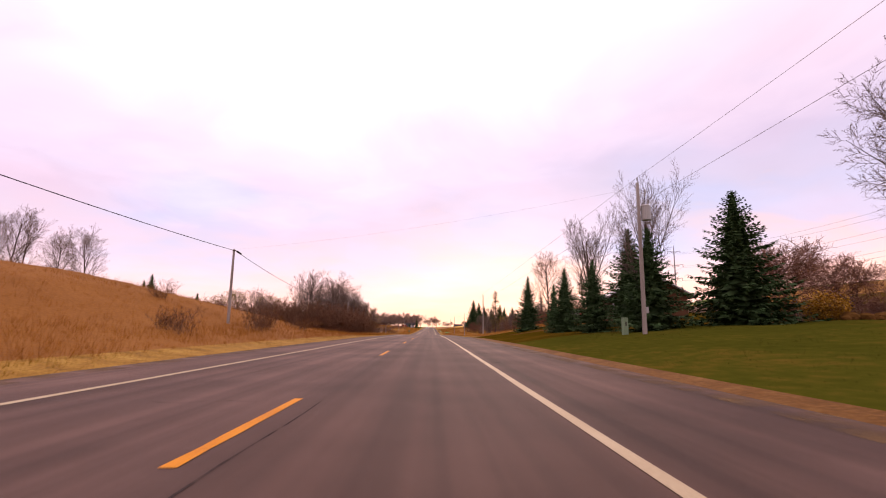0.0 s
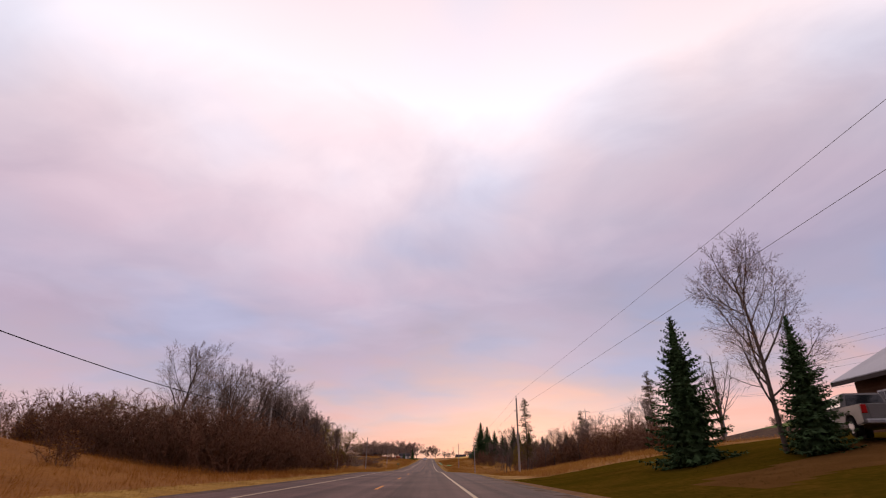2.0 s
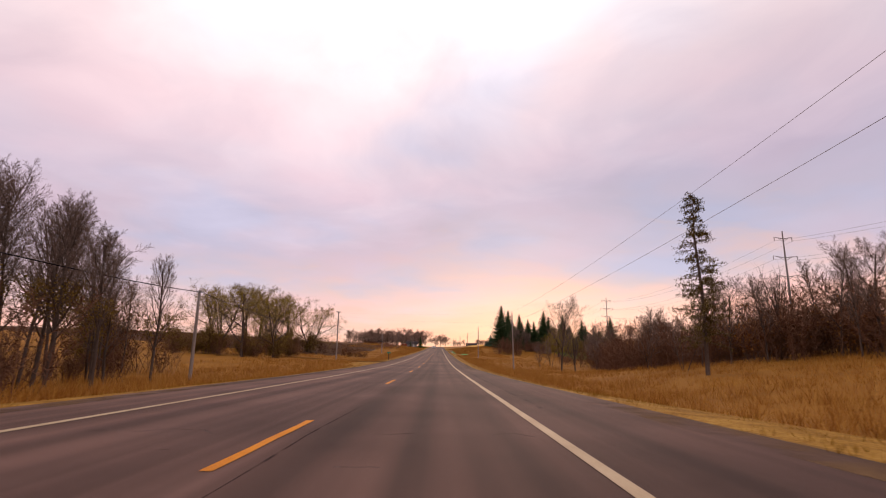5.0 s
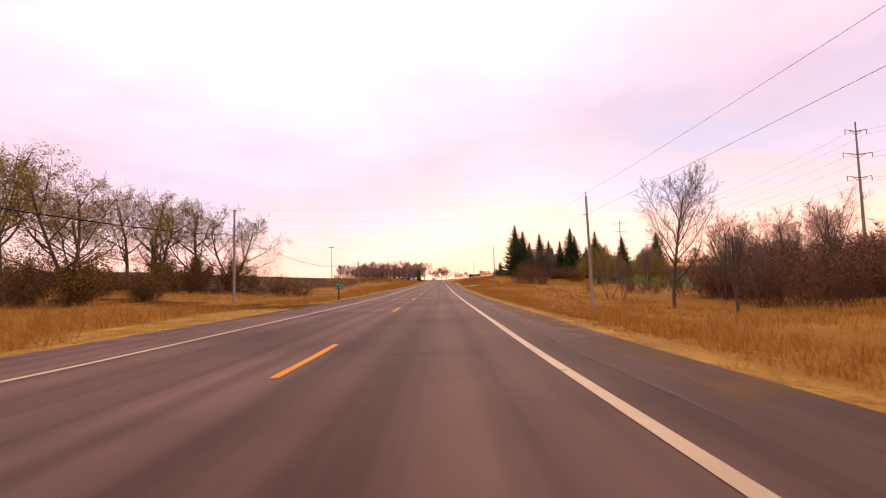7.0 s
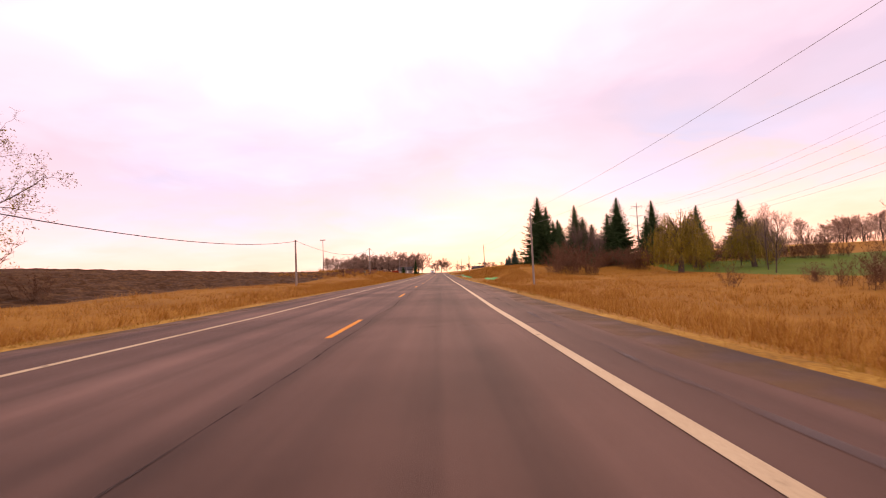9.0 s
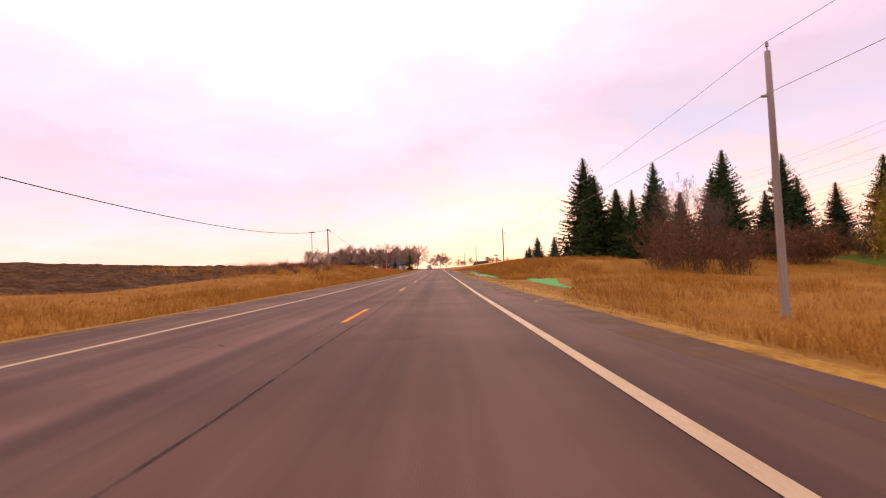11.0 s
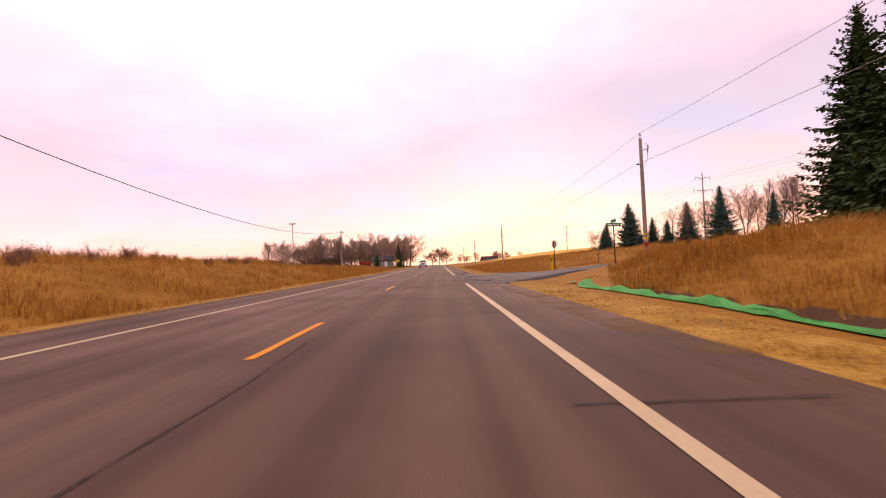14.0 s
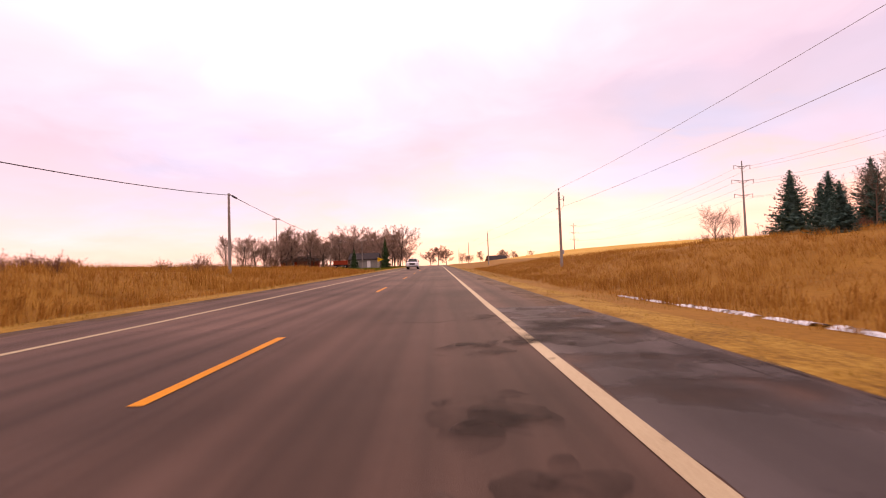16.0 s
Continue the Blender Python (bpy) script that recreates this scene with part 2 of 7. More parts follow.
M_EARTH = material("bare_dark_earth", [(0.055, 0.028, 0.016), (0.10, 0.055, 0.03)], 1.5, 12, 0.95, 0.8)


def asphalt(name, dark, mid, light, tracks, lane=0.0):
    """Aged asphalt: aggregate, patches, and wheel tracks polished along the lanes."""
    m = material(name, [dark, mid, light], 0.35, 160.0, 0.78, 0.35, spread=0.7, flat_mix=0.45, spec=0.12)
    t = m.node_tree
    b = t.nodes["Principled BSDF"]
    src = b.inputs["Base Color"].links[0].from_socket
    co = t.nodes.new("ShaderNodeTexCoord")
    mp = t.nodes.new("ShaderNodeMapping")
    mp.inputs["Scale"].default_value = (1.6, 0.012, 1.0)
    t.links.new(co.outputs["Object"], mp.inputs[0])
    streak = t.nodes.new("ShaderNodeTexNoise")
    streak.inputs["Scale"].default_value, streak.inputs["Detail"].default_value = 1.0, 4
    t.links.new(mp.outputs[0], streak.inputs["Vector"])
    blot = t.nodes.new("ShaderNodeTexNoise")
    blot.inputs["Scale"].default_value, blot.inputs["Detail"].default_value = 0.22, 6
    t.links.new(co.outputs["Object"], blot.inputs["Vector"])
    for s, lo, hi, f0 in ((streak.outputs[0], 0.35, 0.68, 1 - tracks), (blot.outputs[0], 0.34, 0.62, 0.68)):
        mr = t.nodes.new("ShaderNodeMapRange")
        mr.inputs["From Min"].default_value, mr.inputs["From Max"].default_value = lo, hi
        mr.inputs["To Min"].default_value, mr.inputs["To Max"].default_value = f0, 1.08
        t.links.new(s, mr.inputs[0])
        mu = t.nodes.new("ShaderNodeMix")
        mu.data_type, mu.blend_type = "RGBA", "MULTIPLY"
        mu.inputs[0].default_value = 1.0
        t.links.new(src, mu.inputs[6])
        t.links.new(mr.outputs[0], mu.inputs[7])
        src = mu.outputs[2]
    if lane:
        xyz = t.nodes.new("ShaderNodeSeparateXYZ")
        t.links.new(co.outputs["Object"], xyz.inputs[0])
        mr = t.nodes.new("ShaderNodeMapRange")
        mr.inputs["From Min"].default_value, mr.inputs["From Max"].default_value = 0.45, 0.15
        t.links.new(xyz.outputs[0], mr.inputs[0])
        old = t.nodes.new("ShaderNodeMix")
        old.data_type, old.blend_type = "RGBA", "MULTIPLY"
        old.inputs[7].default_value = (lane, lane * 1.03, lane * 1.06, 1)
        t.links.new(mr.outputs[0], old.inputs[0])
        t.links.new(src, old.inputs[6])
        src = old.outputs[2]
    t.links.new(src, b.inputs["Base Color"])
    return m


M_ROAD = asphalt("worn_asphalt", (0.080, 0.041, 0.030), (0.112, 0.060, 0.046), (0.152, 0.088, 0.070), 0.46, lane=1.28)
M_SHOULDER = asphalt("pale_worn_shoulder_asphalt", (0.070, 0.052, 0.052), (0.100, 0.076, 0.075), (0.135, 0.108, 0.107), 0.3)
M_SIDE = asphalt("newer_grey_asphalt", (0.052, 0.043, 0.046), (0.075, 0.064, 0.067), (0.11, 0.094, 0.098), 0.2)
M_CREAM = material("worn_cream_road_paint", [(0.33, 0.24, 0.145), (0.44, 0.34, 0.215), (0.52, 0.42, 0.28)], 0.8, 45.0, 0.65, 0.15, spread=0.5)
M_ORANGE = material("worn_orange_road_paint", [(0.36, 0.12, 0.015), (0.62, 0.22, 0.008), (0.70, 0.28, 0.015)], 0.8, 45.0, 0.6, 0.15, spread=0.5)
M_FILLER = material("pale_crack_filler", [(0.12, 0.098, 0.096), (0.18, 0.155, 0.153), (0.25, 0.22, 0.218)], 1.5, 30.0, 0.8, 0.1)
M_SEAL = material("pale_worn_crack_seal", [(0.095, 0.070, 0.063), (0.15, 0.118, 0.11), (0.21, 0.175, 0.165)], 1.5, 30.0, 0.8, 0.1)
M_JOINT = material("pale_worn_shoulder_joint", [(0.085, 0.070, 0.070), (0.125, 0.108, 0.112), (0.17, 0.15, 0.155)], 1.2, 30.0, 0.8, 0.1)
M_STAIN = material("dark_asphalt_repair", [(0.018, 0.012, 0.011), (0.032, 0.021, 0.019), (0.050, 0.032, 0.028)], 1.0, 60.0, 0.75, 0.3)
M_TAR = material("dark_tar_seal", [(0.038, 0.026, 0.024), (0.058, 0.040, 0.036)], 1.0, 20.0, 0.9, 0.1)




def worn_through(m, scale, lo, hi, most):
    """Lets the asphalt show through a worn overlay in patches."""
    t = m.node_tree
    co = t.nodes.new("ShaderNodeTexCoord")
    n = t.nodes.new("ShaderNodeTexNoise")
    n.inputs["Scale"].default_value, n.inputs["Detail"].default_value = scale, 6
    t.links.new(co.outputs["Object"], n.inputs["Vector"])
    mr = t.nodes.new("ShaderNodeMapRange")
    mr.inputs["From Min"].default_value, mr.inputs["From Max"].default_value, mr.inputs["To Max"].default_value = lo, hi, most
    t.links.new(n.outputs[0], mr.inputs[0])
    t.links.new(mr.outputs[0], t.nodes["Principled BSDF"].inputs["Alpha"])


M_DUST = material("tan_road_dust", [(0.13, 0.070, 0.030), (0.20, 0.115, 0.05), (0.26, 0.16, 0.075)], 1.2, 40.0, 0.9, 0.3)
M_EARTH.node_tree.nodes["Principled BSDF"].inputs["Roughness"].default_value = 1.0
for m_, *wear in ((M_STAIN, 1.7, .40, .72, .62), (M_FILLER, 1.6, .33, .58, .92), (M_SEAL, 2.2, .40, .60, .75), (M_TAR, 2.0, .36, .58, .9), (M_JOINT, 0.8, .40, .70, .5), (M_DUST, 1.1, .40, .80, .75), (M_SNOW, 3.0, .38, .50, 1.0), (M_SHOULDER, 0.9, .30, .50, .9), (M_CREAM, 3.0, .20, .34, 1.0)):
    worn_through(m_, *wear)

# ---------------------------------------------------------------- mesh helpers
def mesh_object(name, verts, faces, mats, parent=None, label="", smooth=False, index=None):
    me = bpy.data.meshes.new(name)
    me.from_pydata([tuple(v) for v in verts], [], [tuple(f) for f in faces])
    for m in (mats if isinstance(mats, (list, tuple)) else (mats,)):
        me.materials.append(m)
    if index is not None:
        me.polygons.foreach_set("material_index", index)
    if smooth:
        me.polygons.foreach_set("use_smooth", [True] * len(me.polygons))
    me.update()
    ob = new(name, me)
    if parent is not None:
        ob.parent = parent
    if label:
        tagged(ob, label=label)
    return ob


def part(name, bm, mat, parent, label="", smooth=False):
    me = bpy.data.meshes.new(name)
    bm.normal_update()
    bm.to_mesh(me)
    bm.free()
    me.materials.append(mat)
    if smooth:
        me.polygons.foreach_set("use_smooth", [True] * len(me.polygons))
    ob = new(name, me)
    ob.parent = parent
    if label:
        tagged(ob, label=label)
    return ob


def thing(name, at, label, category, group="", rz=0.0, kind=""):
    ob = new(name)
    ob.empty_display_size = 0.3
    ob.matrix_basis = pose(*at, 0, 0, rz)
    return tagged(ob, label, category, group, kind)


def block(bm, x0, x1, y0, y1, z0, z1, bevel=0.0, seg=2):
    b2 = bmesh.new()
    bmesh.ops.create_cube(b2, size=1)
    for v in b2.verts:
        v.co = Vector((x0 + (v.co.x + .5) * (x1 - x0), y0 + (v.co.y + .5) * (y1 - y0), z0 + (v.co.z + .5) * (z1 - z0)))
    if bevel:
        bmesh.ops.bevel(b2, geom=b2.edges[:], offset=bevel, segments=seg, affect="EDGES", profile=0.5)
    merge(bm, b2)
    return bm


def merge(bm, other, m=None):
    me = bpy.data.meshes.new("scratch")
    if m is not None:
        bmesh.ops.transform(other, matrix=m, verts=other.verts)
    other.to_mesh(me)
    other.free()
    bm.from_mesh(me)
    bpy.data.meshes.remove(me)


def rod(bm, a, b, r0, r1=None, n=10):
    """A tapered round bar from a to b."""
    a, b = Vector(a), Vector(b)
    r1 = r0 if r1 is None else r1
    b2 = bmesh.new()
    bmesh.ops.create_cone(b2, cap_ends=True, segments=n, radius1=r0, radius2=r1, depth=(b - a).length)
    q = (b - a).to_track_quat("Z", "Y").to_matrix().to_4x4()
    merge(bm, b2, Matrix.Translation((a + b) / 2) @ q)
    return bm


def tube(V, F, pts, rads, n=5):
    """Adds a bent tapered tube to the lists V and F."""
    base = len(V)
    prev = None
    for i, p in enumerate(pts):
        d = (pts[min(i + 1, len(pts) - 1)] - pts[max(i - 1, 0)])
        d = d.normalized() if d.length > 1e-6 else Vector((0, 0, 1))
        s = d.cross(Vector((0, 0, 1)) if abs(d.z) < 0.9 else Vector((1, 0, 0))).normalized()
        u = s.cross(d)
        for k in range(n):
            w = 2 * math.pi * k / n
            V.append(p + (s * math.cos(w) + u * math.sin(w)) * rads[i])
        if prev is not None:
            for k in range(n):
                F.append((prev + k, prev + (k + 1) % n, base + i * n + (k + 1) % n, base + i * n + k))
        prev = base + i * n
    return V, F


# ---------------------------------------------------------------- the lie of the land
ROAD_Y = [-400, -15, 10, 35, 60, 85, 110, 135, 160, 185, 210, 235, 260, 285, 310, 335, 360, 385, 410, 435, 485, 535, 585, 635, 690, 750, 820, 950, 1300, 5000]
ROAD_Z = [-1.0, -0.03, 0.02, 0.10, 0.12, -0.01, -0.07, -0.48, -0.79, -0.84, -0.76, -0.51, -0.36, -0.08, 0.17, 0.45, 0.71, 1.09, 1.47, 1.85, 2.5, 3.1,
          3.6, 4.1, 4.5, 4.5, 4.0, 2.5, 0.0, 0.0]
RIGHT_X = [5.6, 8.5, 11, 14, 20, 30, 50, 90, 200]
RIGHT = {-40: (0, .1, .5, .9, 1.4, 1.9, 2.4, 3, 4), 50: (0, .1, .5, .85, 1.4, 1.9, 2.4, 3, 4), 70: (-.05, 0, .3, .75, 2.0, 3.0, 4.4, 8, 16),
         88: (-.05, -.1, .1, .55, 1.7, 3.0, 4.8, 10, 20), 112: (-.05, -.1, -.4, -.1, .9, 2.5, 5.0, 12, 24), 140: (-.05, -.5, -.9, -.8, .1, 1.4, 4.6, 13, 25),
         200: (-.05, -.65, -1.2, -1.4, -1.8, -1.7, -.4, 9, 24), 250: (-.05, -.6, -1.0, -1.1, -1.2, -1.3, -1.0, -.3, 7), 268: (-.05, -.3, -.5, -.4, -.6, -.9, -.8, 0, 6),
         283: (-.05, -.3, -.35, -.2, 0, -.7, -.5, .4, 5), 296: (-.05, -.05, .8, 1.3, 1.3, .8, .8, 1.4, 4), 322: (-.05, .05, .9, 1.5, 1.7, 1.7, 1.8, 2, 4)}
RIGHT.update({331: (-.02, -.1, .3, 1.2, 1.7, 1.8, 1.9, 2.2, 4), 341: (0, 0, .05, .15, .4, .9, 1.8, 2.5, 4), 350: (-.02, -.15, -.1, .1, .6, 1.5, 2.2, 3, 5),
              372: (-.05, -.35, -.3, .3, 1.4, 2.4, 3.2, 4, 6), 420: (-.05, -.3, -.2, .3, 1, 1.8, 2.8, 4, 6), 520: (-.05, -.2, 0, .3, .9, 2, 4.2, 6, 8),
              640: (0, 0, .2, .4, .6, 1, 2, 3, 5), 850: (0, 0, .2, .3, .4, .5, .8, 1, 2)})
LEFT_X = [6.3, 9, 12, 15, 22, 30, 45, 90, 200]
LEFT = {-40: (0, .3, .7, 1.2, 3.4, 5, 7, 8.5, 9), 45: (0, .25, .7, 1.3, 3.8, 5.6, 7.6, 8.6, 9), 65: (0, .15, .5, 1.0, 2.9, 4.6, 6.4, 7.4, 8),
        85: (0, 0, .1, .3, 1.2, 2, 3.2, 5, 7), 105: (-.02, -.1, -.1, 0, .3, .7, 1.4, 3, 6), 140: (-.05, -.5, -.7, -.8, -.8, -.6, 0, 2, 5),
        178: (-.03, -.1, -.1, -.1, .1, .4, 1.2, 3.5, 6), 210: (-.05, -.2, -.1, 0, .2, .6, 1.6, 4.5, 7), 250: (-.05, -.3, .1, .3, .6, 1.1, 2.3, 5.5, 8)}
LEFT.update({275: (-.05, -.3, 0, .1, .4, 1.0, 2.4, 5.6, 8.2), 300: (-.05, -.25, .3, .7, 1.2, 1.8, 2.8, 5.8, 8.5), 322: (-.05, -.2, .9, 1.7, 2.2, 2.5, 3.1, 5.8, 8.5), 345: (-.05, -.1, .9, 1.7, 2.4, 2.7, 3.1, 5.5, 8), 400: (-.05, -.1, .4, .7, 1, 1.2, 1.8, 4, 7),
             460: (-.03, 0, .1, .2, .3, .5, 1, 3, 6), 640: (0, 0, .1, .2, .3, .4, .6, 2, 4), 850: (0, 0, .1, .2, .2, .3, .5, 1, 2)})
TABLES = [(np.array(xs), np.array(sorted(tab)), np.array([tab[k] for k in sorted(tab)])) for xs, tab in ((RIGHT_X, RIGHT), (LEFT_X, LEFT))]


def road_z(y):
    return float(np.interp(y, ROAD_Y, ROAD_Z))


def smooth01(v):
    v = min(max(v, 0.0), 1.0)
    return v * v * (3 - 2 * v)


def road_right(y):
    """Where the asphalt of the shoulder ends."""
    return 7.3 - 1.7 * smooth01((y - 92) / 62)


def mown_right(y):
    """Where the mown strip beyond the asphalt ends and the ditch begins."""
    return road_right(y) + 2.5 - 1.4 * smooth01((y - 112) / 50) + .35


def land(x, y):
    """Height of the ground at a place, without the asphalt."""
    xs, ys, tab = TABLES[0] if x > 0 else TABLES[1]
    ax = abs(x)
    i = int(np.clip(np.searchsorted(ys, y) - 1, 0, len(ys) - 2))
    w = smooth01((y - ys[i]) / (ys[i + 1] - ys[i]))
    o = (1 - w) * np.interp(ax, xs, tab[i]) + w * np.interp(ax, xs, tab[i + 1])
    edge = road_right(y) if x > 0 else 6.3
    out = ax - edge
    if out < 0:
        o = -0.14
    else:
        k = smooth01(out / 1.2)
        o = (1 - k) * -0.03 + k * o
        o += smooth01((out - 2) / 6) * (0.16 * noise.noise((x * .16, y * .16, 3.1)) + 0.05 * noise.noise((x * .6, y * .6, 7.7)))
    o += smooth01((ax - 250) / 1500) * 12 * (0.5 + noise.noise((x * .0013, y * .0013, 1.5)))
    return road_z(y) + float(o)


def grades(points, lo, hi, first, growth):
    """Coordinates that step evenly between lo and hi and ever wider outside them."""
    out = list(points)
    step, v = first, hi
    while v < 4600:
        v += step
        step *= growth
        out.append(v)
    step, v = first, lo
    while v > -2500:
        v -= step
        step *= growth
        out.append(v)
    return sorted(out)


gx = grades(np.concatenate([np.arange(-30, 30.1, 1.0), [-6.3, 5.65, 7.6]]), -30, 30, 1.6, 1.17)
gy = grades(np.concatenate([np.arange(-20, 440.1, 2.5), np.arange(57.9, 72, .6)]), -20, 440, 4, 1.12)
gverts = [(x, y, land(x, y)) for y in gy for x in gx]
gfaces, gindex = [], []
GROUND_MATS = [M_SOIL, M_HILL, M_MOWN, M_LAWN, M_GREEN, M_GOLD, M_GRAVEL, M_TILL, M_DRYLAWN, M_LITTER]


def on_drive(x, y):
    """The gravel drive that leaves the road on the far side and bears away behind the willows."""
    return -30 < x < 0 and abs(y - (182.6 + (-6.3 - x) * .72)) < 2.7 + 1.4 * smooth01((x + 9) / 3)


def ground_kind(x, y):
    if x > 0:
        if y < 84:
            if 58 < y < 72 and 11 < x < 36 and abs(y - (60 + (x - 11) * 0.33) + 1.1 * noise.noise((x * .8, y * .8, 5))) < 2.0:
                return 6
            return 9 if x < road_right(y) + 1.0 else 3 if y + 3 * noise.noise((x * .3, y * .3, 2)) < 38 else 8
        if x < mown_right(y) and not 330 < y < 349:
            return 2
        if 84 < y < 190 and 40 < x < 66 and x > 40 + .1 * (y - 105):
            return 7
        if (x > 66 and 128 < y < 190) or (43 < x < 104 and 236 < y < 294):
            return 4
        if x > 24 and y > 392:
            return 5
        return 0
    if on_drive(x, y):
        return 6
    if 166 < y < 182 and x > -10.2:
        return 2
    if x > -7.9:
        return 2
    if x < -21 and 215 < y < 330:
        return 7
    if y < 105:
        return 1
    if y > 425 and x > -80:
        return 3 if y < 700 else 0
    return 0


nx = len(gx)
for j in range(len(gy) - 1):
    for i in range(nx - 1):
        gfaces.append((j * nx + i, j * nx + i + 1, (j + 1) * nx + i + 1, (j + 1) * nx + i))
        gindex.append(ground_kind((gx[i] + gx[i + 1]) / 2, (gy[j] + gy[j + 1]) / 2))
tagged(mesh_object("ground", gverts, gfaces, GROUND_MATS, smooth=True, index=gindex), kind="structure")

# the highway: a slab with rounded shoulders
ry = list(np.arange(-60, 500, 5.0)) + list(np.arange(500, 1000, 12.5))
rv, rf = [], []
for y in ry:
    e = road_right(y)
    for x, dz in ((-6.75, -.30), (-6.32 + .07 * noise.noise((0, y * .3, 0)), -.035), (-5.2, -.012), (-3.6, 0), (0, .0), (3.6, 0), (e - 1.0, -.01),
                  (e + .08 * noise.noise((4, y * .3, 0)), -.03), (e + .45, -.30)):
        rv.append((x, y, road_z(y) + dz))
for j in range(len(ry) - 1):
    for i in range(8):
        rf.append((j * 9 + i, j * 9 + i + 1, (j + 1) * 9 + i + 1, (j + 1) * 9 + i))
road = tagged(mesh_object("road", rv, rf, M_ROAD, smooth=True), kind="structure")


def ribbon(name, mat, parent, points, w0, w1=None, lift=0.006, jag=0.0, seed=0, label="", base=None):
    """A thin worn strip laid on the asphalt along points (x, y)."""
    rng = random.Random(seed)
    V, F = [], []
    w1 = w0 if w1 is None else w1
    for i, (x, y) in enumerate(points):
        a = points[max(i - 1, 0)]
        b = points[min(i + 1, len(points) - 1)]
        d = Vector((b[0] - a[0], b[1] - a[1], 0)).normalized()
        s = Vector((d.y, -d.x, 0))
        w = (w0 + (w1 - w0) * i / max(len(points) - 1, 1)) / 2
        for sign in (-1, 1):
            q = Vector((x, y, 0)) + s * sign * (w + rng.uniform(-jag, jag))
            V.append((q.x, q.y, (base(q.x, q.y) if base else road_z(q.y)) + lift))
    for i in range(len(points) - 1):
        F.append((2 * i, 2 * i + 1, 2 * i + 3, 2 * i + 2))
    return mesh_object(name, V, F, mat, parent, label)


for k, (x, spans) in enumerate(((3.61, ((-40, 329.7), (347.4, 900))), (-3.61, ((-40, 900),)))):
    for a, b in spans:
        n = int((b - a) / 2.4)
        ribbon("edge_line", M_CREAM, road, [(x, a + (b - a) * i / n) for i in range(n + 1)], 0.15, jag=0.006, seed=k + int(a), label="worn cream painted edge line")
starts = [4.65 + 15.31 * k for k in range(-2, 22)] + [351.9 + 15.31 * k for k in range(0, 30)]
for k, y in enumerate(starts):
    if y < 336 or y > 350:
        ribbon("centre_dash", M_ORANGE, road, [(-0.01, y + 3.65 * i / 6) for i in range(7)], 0.125, jag=0.008, seed=k, label="orange painted centre dash")

for k, (side_, a, b) in enumerate(((1, -30, 120), (1, 150, 327), (1, 352, 470), (-1, -30, 470))):
    n = int((b - a) / 2.0)
    pts = [((road_right(a + (b - a) * i / n) - .42 if side_ > 0 else -5.9) + .12 * noise.noise((i * .3, k, 8)), a + (b - a) * i / n) for i in range(n + 1)]
    ribbon("edge_dust", M_DUST, road, pts, 0.85, lift=0.003, jag=0.10, seed=40 + k, base=lambda x, y: road_z(y) - (.010 + .02 * max(0, x - road_right(y) + 1) if x > 0 else .012 + .0205 * max(0, -x - 5.2)), label="tan dust along the asphalt edge")

# transverse cracks, some with pale filler and some dark
rng = random.Random(5)
y = -12.0
k = 0
while y < 520:
    for lo, hi in ((-3.5, -0.3), (0.3, 3.5)):
        if rng.random() < 0.8:
            a, b = lo + rng.uniform(0, 1.2), hi - rng.uniform(0, 0.9)
            n = 9
            ph = rng.uniform(0, 9)
            pts = [(a + (b - a) * i / n, y + 0.16 * noise.noise((ph + i * .5, k, 0)) + 0.02 * i * rng.choice((-1, 1))) for i in range(n + 1)]
            ribbon("crack_seal", M_SEAL if rng.random() < 0.72 else M_TAR, road, pts, rng.uniform(0.018, 0.04), lift=0.004, jag=0.014, seed=k)
    if rng.random() < 0.5:
        ribbon("crack_seal", M_TAR, road, [(3.2 + .25 * i, y + .08 * noise.noise((i * .7, k, 4))) for i in range(9)], 0.05, lift=0.0045, jag=0.012, seed=k)
    y += rng.uniform(5.5, 9.5)
    k += 1
